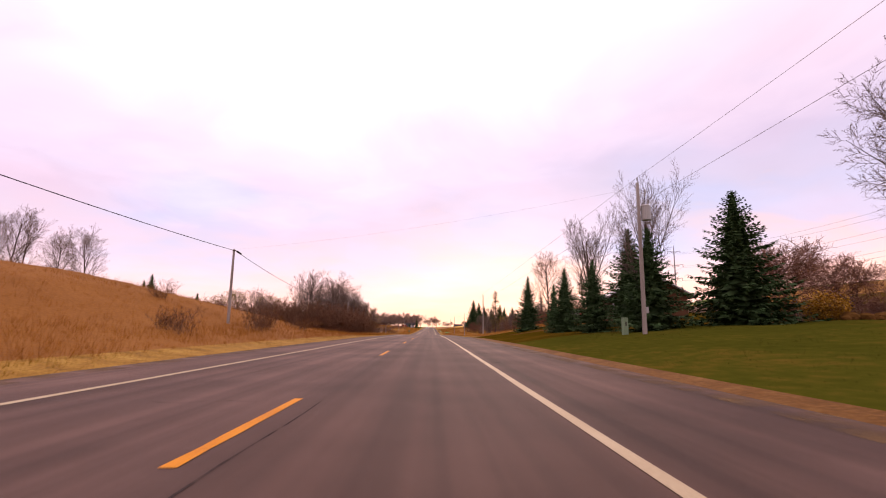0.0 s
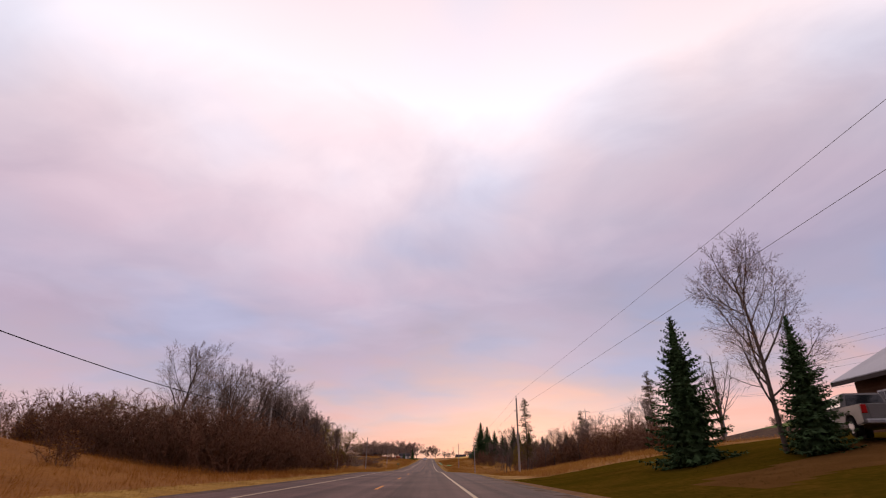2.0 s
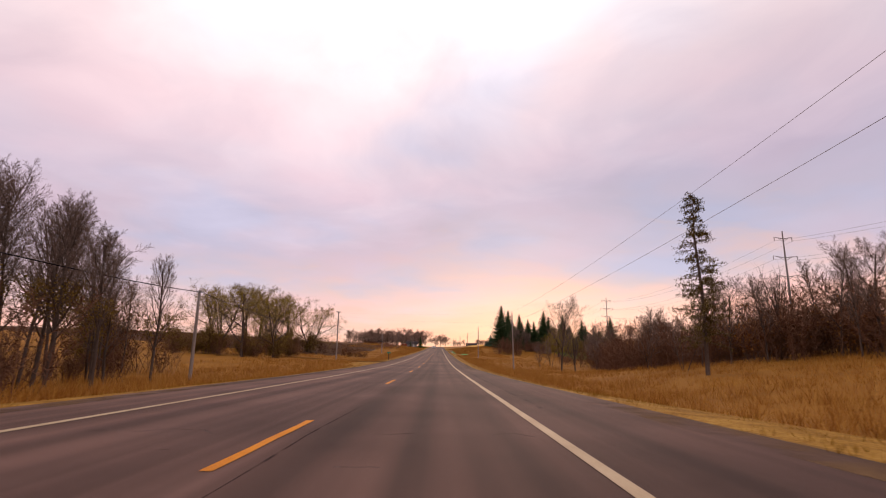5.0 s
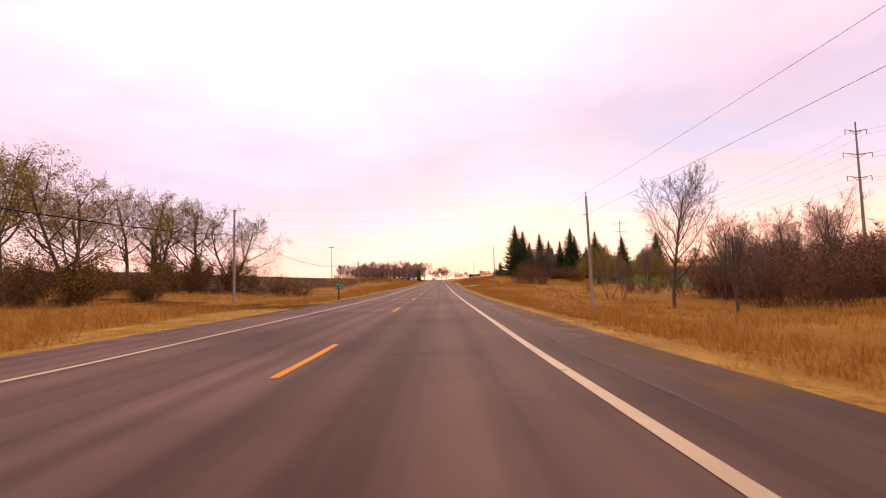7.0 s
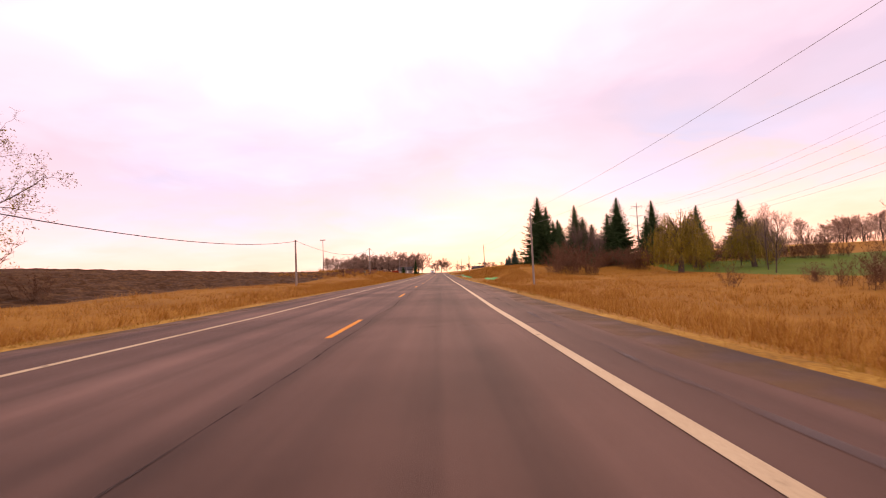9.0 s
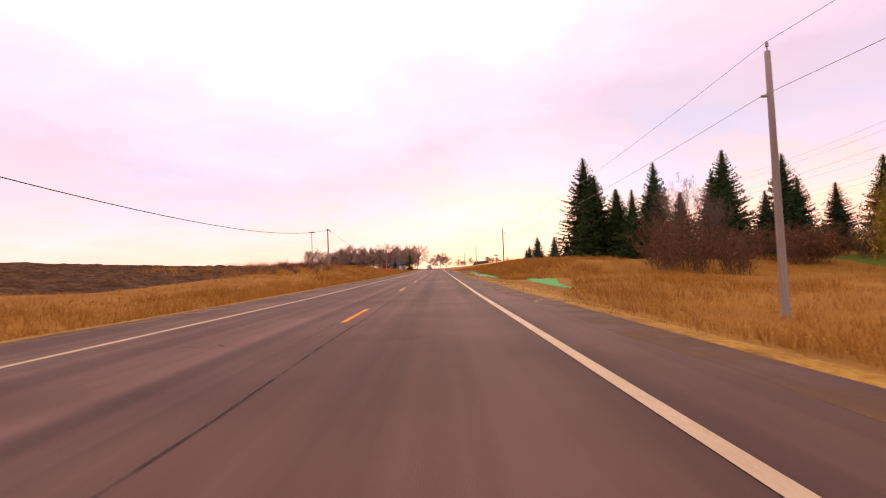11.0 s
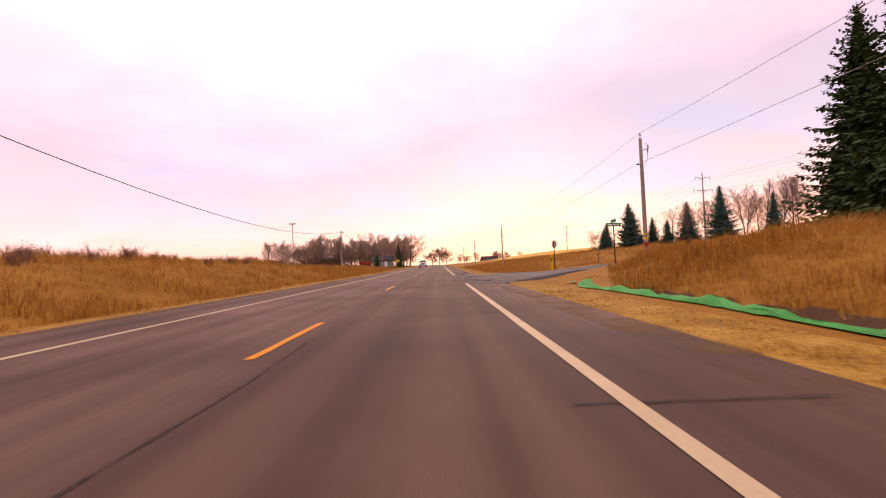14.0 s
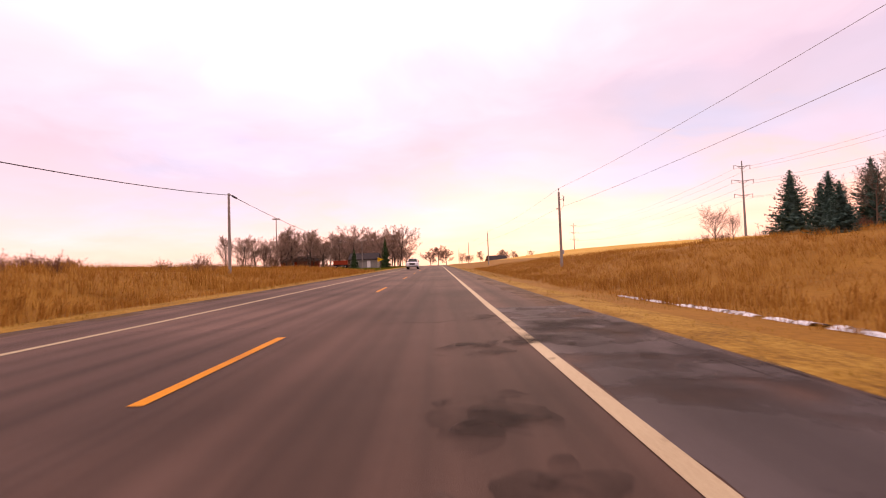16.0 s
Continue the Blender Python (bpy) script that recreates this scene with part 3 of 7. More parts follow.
for k, (m, w, pts) in enumerate(((M_TAR, 0.04, ((-1.61, 320.6), (-0.06, 320.15), (1.13, 319.81), (2.24, 319.52), (3.26, 319.48), (4.38, 319.52))),
                             (M_SEAL, 0.045, ((1.04, 319.79), (1.94, 319.56), (2.62, 319.51))),
                             (M_TAR, 0.022, ((-0.3, 276.72), (0.09, 276.54), (0.8, 276.24))),
                             (M_TAR, 0.024, ((3.12, 275.66), (3.75, 275.78), (4.34, 275.94), (5.09, 276.04))),
                             (M_FILLER, 0.05, ((-1.7, 277.42), (-0.68, 276.87), (-0.3, 276.72))),
                             (M_FILLER, 0.06, ((0.8, 276.24), (1.2, 276.08), (1.75, 275.87))),
                             (M_FILLER, 0.06, ((2.2, 275.76), (2.7, 275.67), (3.12, 275.66))),
                             (M_FILLER, 0.06, ((3.11, 275.67), (3.2, 276.0), (3.33, 276.37))),
                             (M_FILLER, 0.035, ((2.35, 280.6), (3.17, 279.94))),
                             (M_SEAL, 0.035, ((-1.69, 290.64), (-0.58, 290.32))),
                             (M_SEAL, 0.035, ((2.57, 289.5), (3.51, 289.19))),
                             (M_SEAL, 0.04, ((2.22, 177.59), (2.59, 177.52), (3.07, 177.56), (3.55, 177.69))),
                             (M_SEAL, 0.035, ((1.5, 184.73), (2.94, 183.46))),
                             (M_SEAL, 0.035, ((1.07, 112.08), (1.6, 112.04))),
                             (M_SEAL, 0.035, ((-1.26, 112.82), (-0.78, 112.79))))):
    fine = [(a[0] + (b[0] - a[0]) * i / 6 + 0, a[1] + (b[1] - a[1]) * i / 6 + .05 * noise.noise((a[0] * 3 + i * .6, k, 1))) for a, b in zip(pts, pts[1:]) for i in range(6)]
    ribbon("crack_seal", m, road, fine, w, lift=0.005 if m == M_SEAL else 0.0085 if m == M_TAR else 0.0065, jag=w * .3, seed=70 + k)
# long seams beside the centre line and in the lanes
for k, (x, a, b, w) in enumerate(((0.38, -20, 8, .022), (0.30, 195, 225, .022), (0.35, 226, 262, .025), (0.40, 296, 312, .028), (0.34, 282, 296, .022), 
                                  (0.36, 100, 118, .024), (5.2, 352, 366, .024))):
    n = int((b - a) / 0.8)
    ribbon("seam_crack", M_TAR, road, [(x + .10 * noise.noise((i * .21, k, 2)), a + (b - a) * i / n) for i in range(n + 1)], w, lift=0.0035, jag=w * .35, seed=k)

ribbon("shoulder_joint", M_JOINT, road, [(4.22 + .05 * noise.noise((i * .23, 3, 5)), 118 + .8 * i) for i in range(152)], .085, lift=.0032, jag=.035, seed=77, label="pale worn joint along the paved shoulder")


def patch(mat, x, y, rx, ry_, seed, lift=0.0075, label="", name="asphalt_patch", parent=None):
    """An uneven flat stain or repair on the asphalt."""
    V, F = [(x, y, road_z(y) + lift)], []
    n = 40
    for i in range(n):
        w = 2 * math.pi * i / n
        c, s = math.cos(w), math.sin(w)
        r = 1 + 0.6 * noise.noise((c * 1.1 + seed, s * 1.1, seed * 1.7)) + 0.3 * noise.noise((c * 2.6, s * 2.6, seed)) + .15 * noise.noise((c * 8, s * 8, seed))
        q = (x + rx * r * math.cos(w), y + ry_ * r * math.sin(w))
        V.append((*q, road_z(q[1]) + lift))
        F.append((0, i + 1, (i + 1) % n + 1))
    mesh_object(name, V, F, mat, parent or road, label)


for k, (x, y, a, b) in enumerate(((2.93, 354.35, 0.3, 0.28), (2.78, 354.2, 0.2, 0.2), (2.72, 351.3, .42, .55), (2.75, 353.9, .5, .5), (3.0, 350.25, .25, .3), (4.5, 355.2, 1.1, 1.3), (5.0, 353.0, .5, .7), (2.66, 351.63, 0.2, 0.22), (2.78, 351.28, 0.26, 0.2), (2.96, 351.2, 0.16, 0.14), (2.65, 351.07, 0.16, 0.12), (2.94, 351.82, 0.12, 0.12), (4.0, 356.0, 0.5, 0.6), (3.92, 354.5, 0.35, 0.5), (4.83, 355.98, 0.6, 0.6), (2.95, 350.35, 0.1, 0.06), (2.96, 350.2, 0.1, 0.05), (2.87, 350.26, 0.06, 0.05), (3.76, 350.8, 0.1, 0.05), (3.21, 357.57, 0.3, 0.5), (3.45, 354.37, 0.2, 0.3),
                                  (0.3, 333.6, .4, .2), (-0.9, 333.2, .3, .2), (4.4, 341, .8, .8))):
    patch(M_STAIN, x, y, a, b, k + 1, label="dark stained repair patch")


# ---------------------------------------------------------------- plants
def tri_fan(V, F, p, tip, side):
    """One pointed blade: a thin triangle."""
    b = len(V)
    V.extend((p - side, p + side, tip))
    F.append((b, b + 1, b + 2))


def limb(rng, wood, twig, p, d, length, r, level, top, spread, lift, leaf=None, leaf_n=0, leaf_size=0.1, density=1.0, droop=0.0, fat=1.0):
    """Grows one branch and, from it, finer ones. wood and twig are (verts, faces) lists."""
    n = (7, 4, 2, 1)[min(level, 3)]
    pts, rads = [p.copy()], [r]
    seg = length / n
    wob = (.07, .10, .13, .1)[min(level, 3)]
    for i in range(n):
        d = (d + Vector((rng.gauss(0, wob), rng.gauss(0, wob), rng.gauss(0, wob * .6) + lift * (.1 if level == 0 else .55) - droop * (i + 1) / n * level * .5))).normalized()
        p = p + d * seg
        pts.append(p.copy())
        rads.append(r * (1 - 0.85 * (i + 1) / n))
    if level < 2:
        tube(*wood, pts, rads, 7 if level == 0 else 4)
    else:
        half = (.026 if level == 2 else .0165) * fat
        for i in range(n):
            side = (pts[i + 1] - pts[i]).cross(Vector((rng.uniform(-1, 1), rng.uniform(-1, 1), 0.3))).normalized() * half * (1 - .3 * i)
            tri_fan(*twig, pts[i], pts[i + 1] + (pts[i + 1] - pts[i]) * (.35 if i < n - 1 else 0), side)
    if leaf is not None and level >= top - 1:
        for _ in range(leaf_n):
            q = pts[rng.randint(0, n)] + Vector((rng.gauss(0, .16), rng.gauss(0, .16), rng.gauss(0, .16)))
            s = leaf_size * rng.uniform(.6, 1.4)
            a = Vector((rng.gauss(0, 1), rng.gauss(0, 1), rng.gauss(0, 1) - 2.4 * droop)).normalized() * s
            b = a.cross(Vector((rng.gauss(0, 1), rng.gauss(0, 1), rng.gauss(0, 1)))).normalized() * s * .42
            k = len(leaf[0])
            leaf[0].extend((q - b, q + a * .5 - b * .2, q + a, q + b))
            leaf[1].append((k, k + 1, k + 2, k + 3))
    if level >= top:
        return
    kids = max(2, int((rng.randint(15, 18), rng.randint(9, 12), rng.randint(8, 10))[min(level, 2)] * density))
    for c in range(kids):
        f = (c + rng.random()) / kids
        f = (.24 + .76 * f) if level == 0 else (.15 + .85 * f)
        i = min(int(f * n), n - 1)
        q = pts[i].lerp(pts[i + 1], f * n - i)
        axis = (pts[i + 1] - pts[i]).normalized()
        w = rng.uniform(0, 2 * math.pi)
        side = axis.cross(Vector((math.cos(w), math.sin(w), .2))).normalized()
        out = (axis * rng.uniform(.6, 1.0) + side * spread * rng.uniform(.6, 1.25)).normalized()
        ln = length * ((.30 + .34 * math.sin(math.pi * min(1, .25 + .75 * f)) ** .8) if level == 0 else rng.uniform(.38, .56) * (1.2 - .5 * f)) * rng.uniform(.8, 1.15)
        limb(rng, wood, twig, q, out, ln, max(rads[i] * rng.uniform(.42, .6), .012), level + 1, top, spread, lift, leaf, leaf_n, leaf_size, density, droop, fat)


def finish_tree(name, wood, twig, leaf, mats, label, category, leaf_name="foliage"):
    ob = thing(name, (0, 0, 0), label, category)
    mesh_object("trunk", *wood, mats[0], ob, smooth=True)
    if twig[0]:
        mesh_object("crown", *twig, mats[1], ob)
    if leaf and leaf[0]:
        mesh_object(leaf_name, *leaf, mats[2], ob)
    return ob


def bare_tree(seed, height, spread=.75, lift=.12, mats=(M_BARK, M_TWIG), label="bare leafless deciduous tree with grey-brown branches", leaf_mat=None, leaf_n=0, leaf_size=.1,
              stems=1, density=1.0, droop=0.0, top=3, name="bare_tree", category="tree", thick=.0125, fat=1.0):
    rng = random.Random(seed)
    wood, twig, leaf = ([], []), ([], []), ([], [])
    for s in range(stems):
        w = rng.uniform(0, 6.28)
        lean = 0.05 if stems == 1 else 0.30
        d = Vector((lean * math.cos(w), lean * math.sin(w), 1)).normalized()
        p = Vector((.25 * math.cos(w), .25 * math.sin(w), -.15)) if stems > 1 else Vector((0, 0, -.15))
        limb(rng, wood, twig, p, d, height * (.86 if stems == 1 else rng.uniform(.66, .85)), height * thick / (stems ** .4), 0, top, spread, lift,
             leaf if leaf_mat else None, leaf_n, leaf_size, density, droop, fat)
    hi = max(v.z for v in wood[0] + twig[0])
    k = height / hi
    for L in (wood[0], twig[0], leaf[0]):
        for v in L:
            v *= k
    return finish_tree(name, wood, twig, leaf, (mats[0], mats[1], leaf_mat), label, category)


def grow(rng, wood, twig, leaf, p, d, length, r, level, c):
    """Grows one branch of a tree whose habit is given by c, then its side branches, which curve up towards the light."""
    n = (8, 6, 4, 2, 1)[min(level, 4)]
    wob, up = c["wob"] * (.5, .9, 1.2, 1.3, 1.0)[min(level, 4)], c["up"][min(level, 3)]
    pts, rads = [p.copy()], [r]
    for i in range(n):
        d = (d + Vector((rng.gauss(0, wob), rng.gauss(0, wob), rng.gauss(0, wob * .5) + up - (c["droop"] * (i + 1) / n if level > 1 else 0)))).normalized()
        p = p + d * (length / n)
        pts.append(p.copy())
        rads.append(max(r * (1 - (.62 if level == 0 else .8) * (i + 1) / n), .004))
    if level < 3:
        tube(*wood, pts, rads, (8, 5, 3)[level])
    else:
        half = (.0125 if level == 3 else .0085) * c["fat"]
        for i in range(n):
            side = (pts[i + 1] - pts[i]).cross(Vector((rng.uniform(-1, 1), rng.uniform(-1, 1), .3))).normalized() * half * (1 - .35 * i)
            tri_fan(*twig, pts[i], pts[i + 1] + (pts[i + 1] - pts[i]) * (.3 if i < n - 1 else 0), side)
    if level >= c["levels"] - 1 and c["leaf_n"] and p.z < c["leaf_top"]:
        for _ in range(c["leaf_n"]):
            q = pts[rng.randint(0, n)] + Vector((rng.gauss(0, .14), rng.gauss(0, .14), rng.gauss(-.05, .14)))
            e = c["leaf_size"] * rng.uniform(.6, 1.4)
            a = Vector((rng.gauss(0, 1), rng.gauss(0, 1), rng.gauss(0, 1) - 6 * c["droop"])).normalized() * e
            b = a.cross(Vector((rng.gauss(0, 1), rng.gauss(0, 1), rng.gauss(0, 1)))).normalized() * e * .36
            k = len(leaf[0])
            leaf[0].extend((q - b, q + a * .5 - b * .2, q + a, q + b))
            leaf[1].append((k, k + 1, k + 2, k + 3))
    if level >= c["levels"]:
        return
    kids = c["kids"][level]
    lo, hi = c["span"] if level == 0 else (.16, 1.0)
    w = rng.uniform(0, 6.283)
    for j in range(kids):
        f = lo + (hi - lo) * (j + rng.uniform(.1, .9)) / kids
        i = min(int(f * n), n - 1)
        q = pts[i].lerp(pts[i + 1], f * n - i)
        axis = (pts[i + 1] - pts[i]).normalized()
        w += 2.4 + rng.uniform(-.5, .5)
        side = axis.cross(Vector((math.cos(w), math.sin(w), .15))).normalized()
        ang = radians(c["angle"][min(level, 3)] * rng.uniform(.7, 1.25) * ((1.15 - .4 * f) if level == 0 else 1))
        if level == 0:
            g = (f - lo) / max(hi - lo, .01)
            ln = length * c["ratio"][0] * (.42 + .58 * math.sin(math.pi * (.28 + .72 * g)) ** .8)
        else:
            ln = length * c["ratio"][min(level, 3)] * (1.15 - .62 * f)
        thin = rads[i] * (rng.uniform(.42, .60) if level else rng.uniform(.45, .66))
        grow(rng, wood, twig, leaf, q, axis * math.cos(ang) + side * math.sin(ang), ln * rng.uniform(.8, 1.18), max(thin, .007), level + 1, c)


HABIT = {"oval": dict(kids=(15, 10, 9, 6), angle=(46, 42, 40, 38), ratio=(.52, .50, .48, .5), up=(.02, .085, .10, .08), span=(.24, 1.0), wob=.085),
         "vase": dict(kids=(10, 13, 10, 6), angle=(28, 32, 34, 34), ratio=(.82, .42, .46, .5), up=(.03, .07, .07, .05), span=(.16, .74), wob=.04),
         "slim": dict(kids=(18, 8, 8, 5), angle=(34, 36, 38, 36), ratio=(.32, .44, .46, .5), up=(.03, .11, .10, .08), span=(.28, 1.0), wob=.06),
         "broad": dict(kids=(12, 12, 9, 6), angle=(56, 44, 40, 38), ratio=(.62, .42, .46, .5), up=(.02, .075, .09, .07), span=(.22, .95), wob=.095),
         "crooked": dict(kids=(9, 9, 7, 5), angle=(50, 50, 46, 42), ratio=(.62, .46, .50, .5), up=(.02, .06, .03, .0), span=(.20, .95), wob=.16)}


def tree(seed, height, habit, label, mats=(M_BARK, M_TWIG), leaf_mat=None, leaf_n=0, leaf_size=.1, leaf_top=1.0, levels=4, stems=1, droop=0.0,
         thick=.0135, fat=1.0, name="bare_tree"):
    """A leafless or thinly leaved tree of one habit, scaled to its height."""
    rng = random.Random(seed)
    wood, twig, leaf = ([], []), ([], []), ([], [])
    c = dict(HABIT[habit], levels=levels, droop=droop, fat=fat, leaf_n=leaf_n if leaf_mat else 0, leaf_size=leaf_size, leaf_top=leaf_top * height)
    for k in range(stems):
        w = rng.uniform(0, 6.28) + k * 6.283 / stems
        lean = .03 if stems == 1 else .26
        p = Vector((.2 * math.cos(w), .2 * math.sin(w), -.2)) if stems > 1 else Vector((0, 0, -.2))
        grow(rng, wood, twig, leaf, p, Vector((lean * math.cos(w), lean * math.sin(w), 1)).normalized(), height * (.80 if habit == "vase" else .9), height * thick / stems ** .4, 0, c)
    k = height / max(v.z for v in wood[0] + twig[0])
    for L in (wood[0], twig[0], leaf[0]):
        for v in L:
            v *= k
    return finish_tree(name, wood, twig, leaf, (mats[0], mats[1], leaf_mat), label, "tree")


def bush(seed, height, width, mats, label, leaf_mat=None, leaf_n=0, stems=26, name="shrub", twigs=5):
    """Many thin stems from one root, each with fine side twigs."""
    rng = random.Random(seed)
    wood, twig, leaf = ([], []), ([], []), ([], [])
    for s in range(stems):
        w, lean = rng.uniform(0, 6.28), rng.uniform(.05, 1.0) ** .7 * width / height
        d = Vector((lean * math.cos(w) * .6, lean * math.sin(w) * .6, 1)).normalized()
        p = Vector((rng.gauss(0, .22) * width, rng.gauss(0, .22) * width, -.1))
        ln = height * rng.uniform(.5, 1.0)
        pts = [p]
        for i in range(3):
            d = (d + Vector((rng.gauss(0, .22) + .18 * lean * math.cos(w), rng.gauss(0, .22) + .18 * lean * math.sin(w), rng.gauss(0, .08)))).normalized()
            pts.append(pts[-1] + d * ln / 3)
        tube(*wood, pts, [.015, .012, .008, .003], 3)
        for t in range(twigs * 5):
            f = rng.uniform(.10, 1.0) ** .8 * 2.999
            q = pts[int(f)].lerp(pts[int(f) + 1], f - int(f))
            o = (d * .35 + Vector((rng.gauss(0, .75), rng.gauss(0, .75), rng.gauss(.25, .45)))).normalized()
            e = q + o * rng.uniform(.15, .5) * height * .24
            tri_fan(*twig, q, e, o.cross(Vector((rng.gauss(0, 1), rng.gauss(0, 1), 1))).normalized() * rng.uniform(.014, .026))
            for m in range(2):
                q2 = q.lerp(e, rng.uniform(.2, .95))
                o2 = (o + Vector((rng.gauss(0, .6), rng.gauss(0, .6), rng.gauss(.25, .4)))).normalized()
                tri_fan(*twig, q2, q2 + o2 * rng.uniform(.14, .40), o2.cross(Vector((rng.gauss(0, 1), rng.gauss(0, 1), 1))).normalized() * .012)
            if leaf_mat:
                for m in range(leaf_n):
                    q2 = e + Vector((rng.gauss(0, .14), rng.gauss(0, .14), rng.gauss(0, .14)))
                    a = Vector((rng.gauss(0, 1), rng.gauss(0, 1), rng.gauss(0, 1))).normalized() * .11
                    b = a.cross(Vector((rng.gauss(0, 1), rng.gauss(0, 1), 1))).normalized() * .05
                    k = len(leaf[0])
                    leaf[0].extend((q2 - b, q2 + a, q2 + b))
                    leaf[1].append((k, k + 1, k + 2))
    return finish_tree(name, wood, twig, leaf, (mats[0], mats[1], leaf_mat), label, "shrub")


def spruce(seed, height, radius, mat, label, full=1.0, name="spruce", spray=1.0):
    """Tiers of boughs that sag and lift at the tip; each bough is a spine feathered on both sides with needle sprays."""
    rng = random.Random(seed)
    wood, need = ([], []), ([], [])
    tube(*wood, [Vector((0, 0, -.2)), Vector((0.02, 0, height * .5)), Vector((0, 0.03, height * .985))], [height * .016, height * .010, .012], 7)

    def blade(q, d, m, wd):
        side = d.cross(Vector((rng.gauss(0, .5), rng.gauss(0, .5), 1))).normalized() * wd
        k = len(need[0])
        need[0].extend((q - side * .4, q + d * m * .45 - side, q + d * m, q + d * m * .45 + side))
        need[1].append((k, k + 1, k + 2, k + 3))
    lobe = rng.uniform(0, 6.28)
    z = height * .03
    while z < height * .97:
        f = z / height
        reach = radius * (1 - f) ** .96 * (1.0 if f > .08 else .80 + 2.5 * f) * (1 + .16 * noise.noise((seed, z * 1.1, 0))) + .05
        count = max(4, int((6 + 5 * (1 - f)) * full))
        turn = rng.uniform(0, 6.283)
        for b in range(count):
            if rng.random() < .07:
                continue
            w = turn + (b + rng.uniform(-.35, .35)) * 6.283 / count
            L = reach * rng.uniform(.68, 1.12) * (1 + .10 * math.sin(w * 2 + lobe))
            o = Vector((math.cos(w), math.sin(w), 0))
            s = Vector((-o.y, o.x, 0))
            z0 = z + rng.uniform(-.12, .12) * height / 9
            dip = rng.uniform(.22, .42) * (1 - f) - .75 * f * f
            curl = .22 * (1 - f * .6)
            steps = max(3, int(L / (.20 * spray)))
            for i in range(steps + 1):
                g = .22 + .78 * i / steps
                q = o * (L * g) + Vector((0, 0, z0 - dip * L * g + curl * L * g ** 3))
                m = (.16 + .30 * min(L, 2.4) * (1.08 - g) ** .8) * rng.uniform(.75, 1.2) * min(1.0, .22 + 2.6 * (1 - f))
                wd = (.035 + .11 * m) * spray
                for sign in (-1, 1):
                    blade(q, (o * rng.uniform(.5, .95) + s * sign * rng.uniform(.55, .95) + Vector((0, 0, rng.uniform(-.45, .05) + .25 * f))).normalized(), m, wd)
                blade(q, (o * rng.uniform(.2, .7) + s * rng.uniform(-.4, .4) + Vector((0, 0, rng.uniform(-1.1, -.5)))).normalized(), m * .75, wd)
                if i % 2:
                    blade(q, (o * .9 + s * rng.uniform(-.6, .6) + Vector((0, 0, rng.uniform(.15, .5)))).normalized(), m * .6, wd * .8)
            blade(o * (L * .93) + Vector((0, 0, z0 - dip * L + curl * L * .9)), (o + Vector((0, 0, .35 + .5 * f))).normalized(), (.16 * spray + .10 * L) * min(1.0, .3 + 2.5 * (1 - f)), .04 * spray)
        ring = 13
        k = len(need[0])
        need[0].append(Vector((0, 0, z + .22 * reach + .15)))
        for i in range(ring):
            w = turn + 6.283 * i / ring
            r = reach * (.56 if i % 2 else .36) * rng.uniform(.85, 1.12)
            need[0].append(Vector((r * math.cos(w), r * math.sin(w), z - .30 * r)))
        for i in range(ring):
            need[1].append((k, k + 1 + i, k + 1 + (i + 1) % ring))
        z += (.12 + .30 * (1 - f)) * (height / 9) ** .6
    for i in range(9):
        w = rng.uniform(0, 6.28)
        d = Vector((math.cos(w) * .22, math.sin(w) * .22, 1))
        tri_fan(*need, Vector((0, 0, height * (.93 + .005 * i))), Vector((0, 0, height * .95)) + d * height * .05, Vector((.03, .022, 0)))
    return finish_tree(name, wood, ([], []), need, (M_BARK, None, mat), label, "tree")


def weeping_willow(seed, height):
    """Arching limbs from which long leafy strands hang almost to the ground."""
    rng = random.Random(seed)
    wood, twig, leaf = ([], []), ([], []), ([], [])
    fork = Vector((.1, 0, height * .28))
    tube(*wood, [Vector((0, 0, -.2)), Vector((.12, .05, height * .15)), fork], [.34, .27, .22], 8)
    for b in range(46):
        w, out = rng.uniform(0, 6.283), rng.uniform(.15, 1.0) ** .6
        tip = Vector((math.cos(w) * out * height * .42, math.sin(w) * out * height * .42, height * (1.0 - .42 * out ** 2.2) * rng.uniform(.86, 1.0)))
        mid = fork.lerp(tip, .55) + Vector((0, 0, height * .13 * (1 - out * .3)))
        tube(*wood, [fork, mid, tip], [.09, .05, .012], 4)
        for k in range(13):
            f = rng.uniform(.35, 1.0)
            p = (mid.lerp(tip, (f - .35) / .65) if f > .35 else mid) + Vector((rng.gauss(0, .32), rng.gauss(0, .32), rng.gauss(0, .12)))
            ln = min(rng.uniform(.22, .55) * height, p.z - .25)
            drift = Vector((math.cos(w) * .10 + rng.gauss(0, .06), math.sin(w) * .10 + rng.gauss(0, .06), -1))
            tri_fan(*twig, p, p + drift * ln, Vector((.012, .01, 0)))
            for i in range(int(ln / .11)):
                q = p + drift * (ln * rng.random()) + Vector((rng.gauss(0, .05), rng.gauss(0, .05), 0))
                a = Vector((rng.gauss(0, .5), rng.gauss(0, .5), -1)).normalized() * rng.uniform(.13, .26)
                c = a.cross(Vector((rng.gauss(0, 1), rng.gauss(0, 1), .1))).normalized() * rng.uniform(.022, .042)
                n = len(leaf[0])
                leaf[0].extend((q - c, q + a, q + c))
                leaf[1].append((n, n + 1, n + 2))
    return finish_tree("willow", wood, twig, leaf, (M_BARK, M_TWIG, M_WILLOW), "weeping willow hung with long strands of yellow-green leaves", "tree")


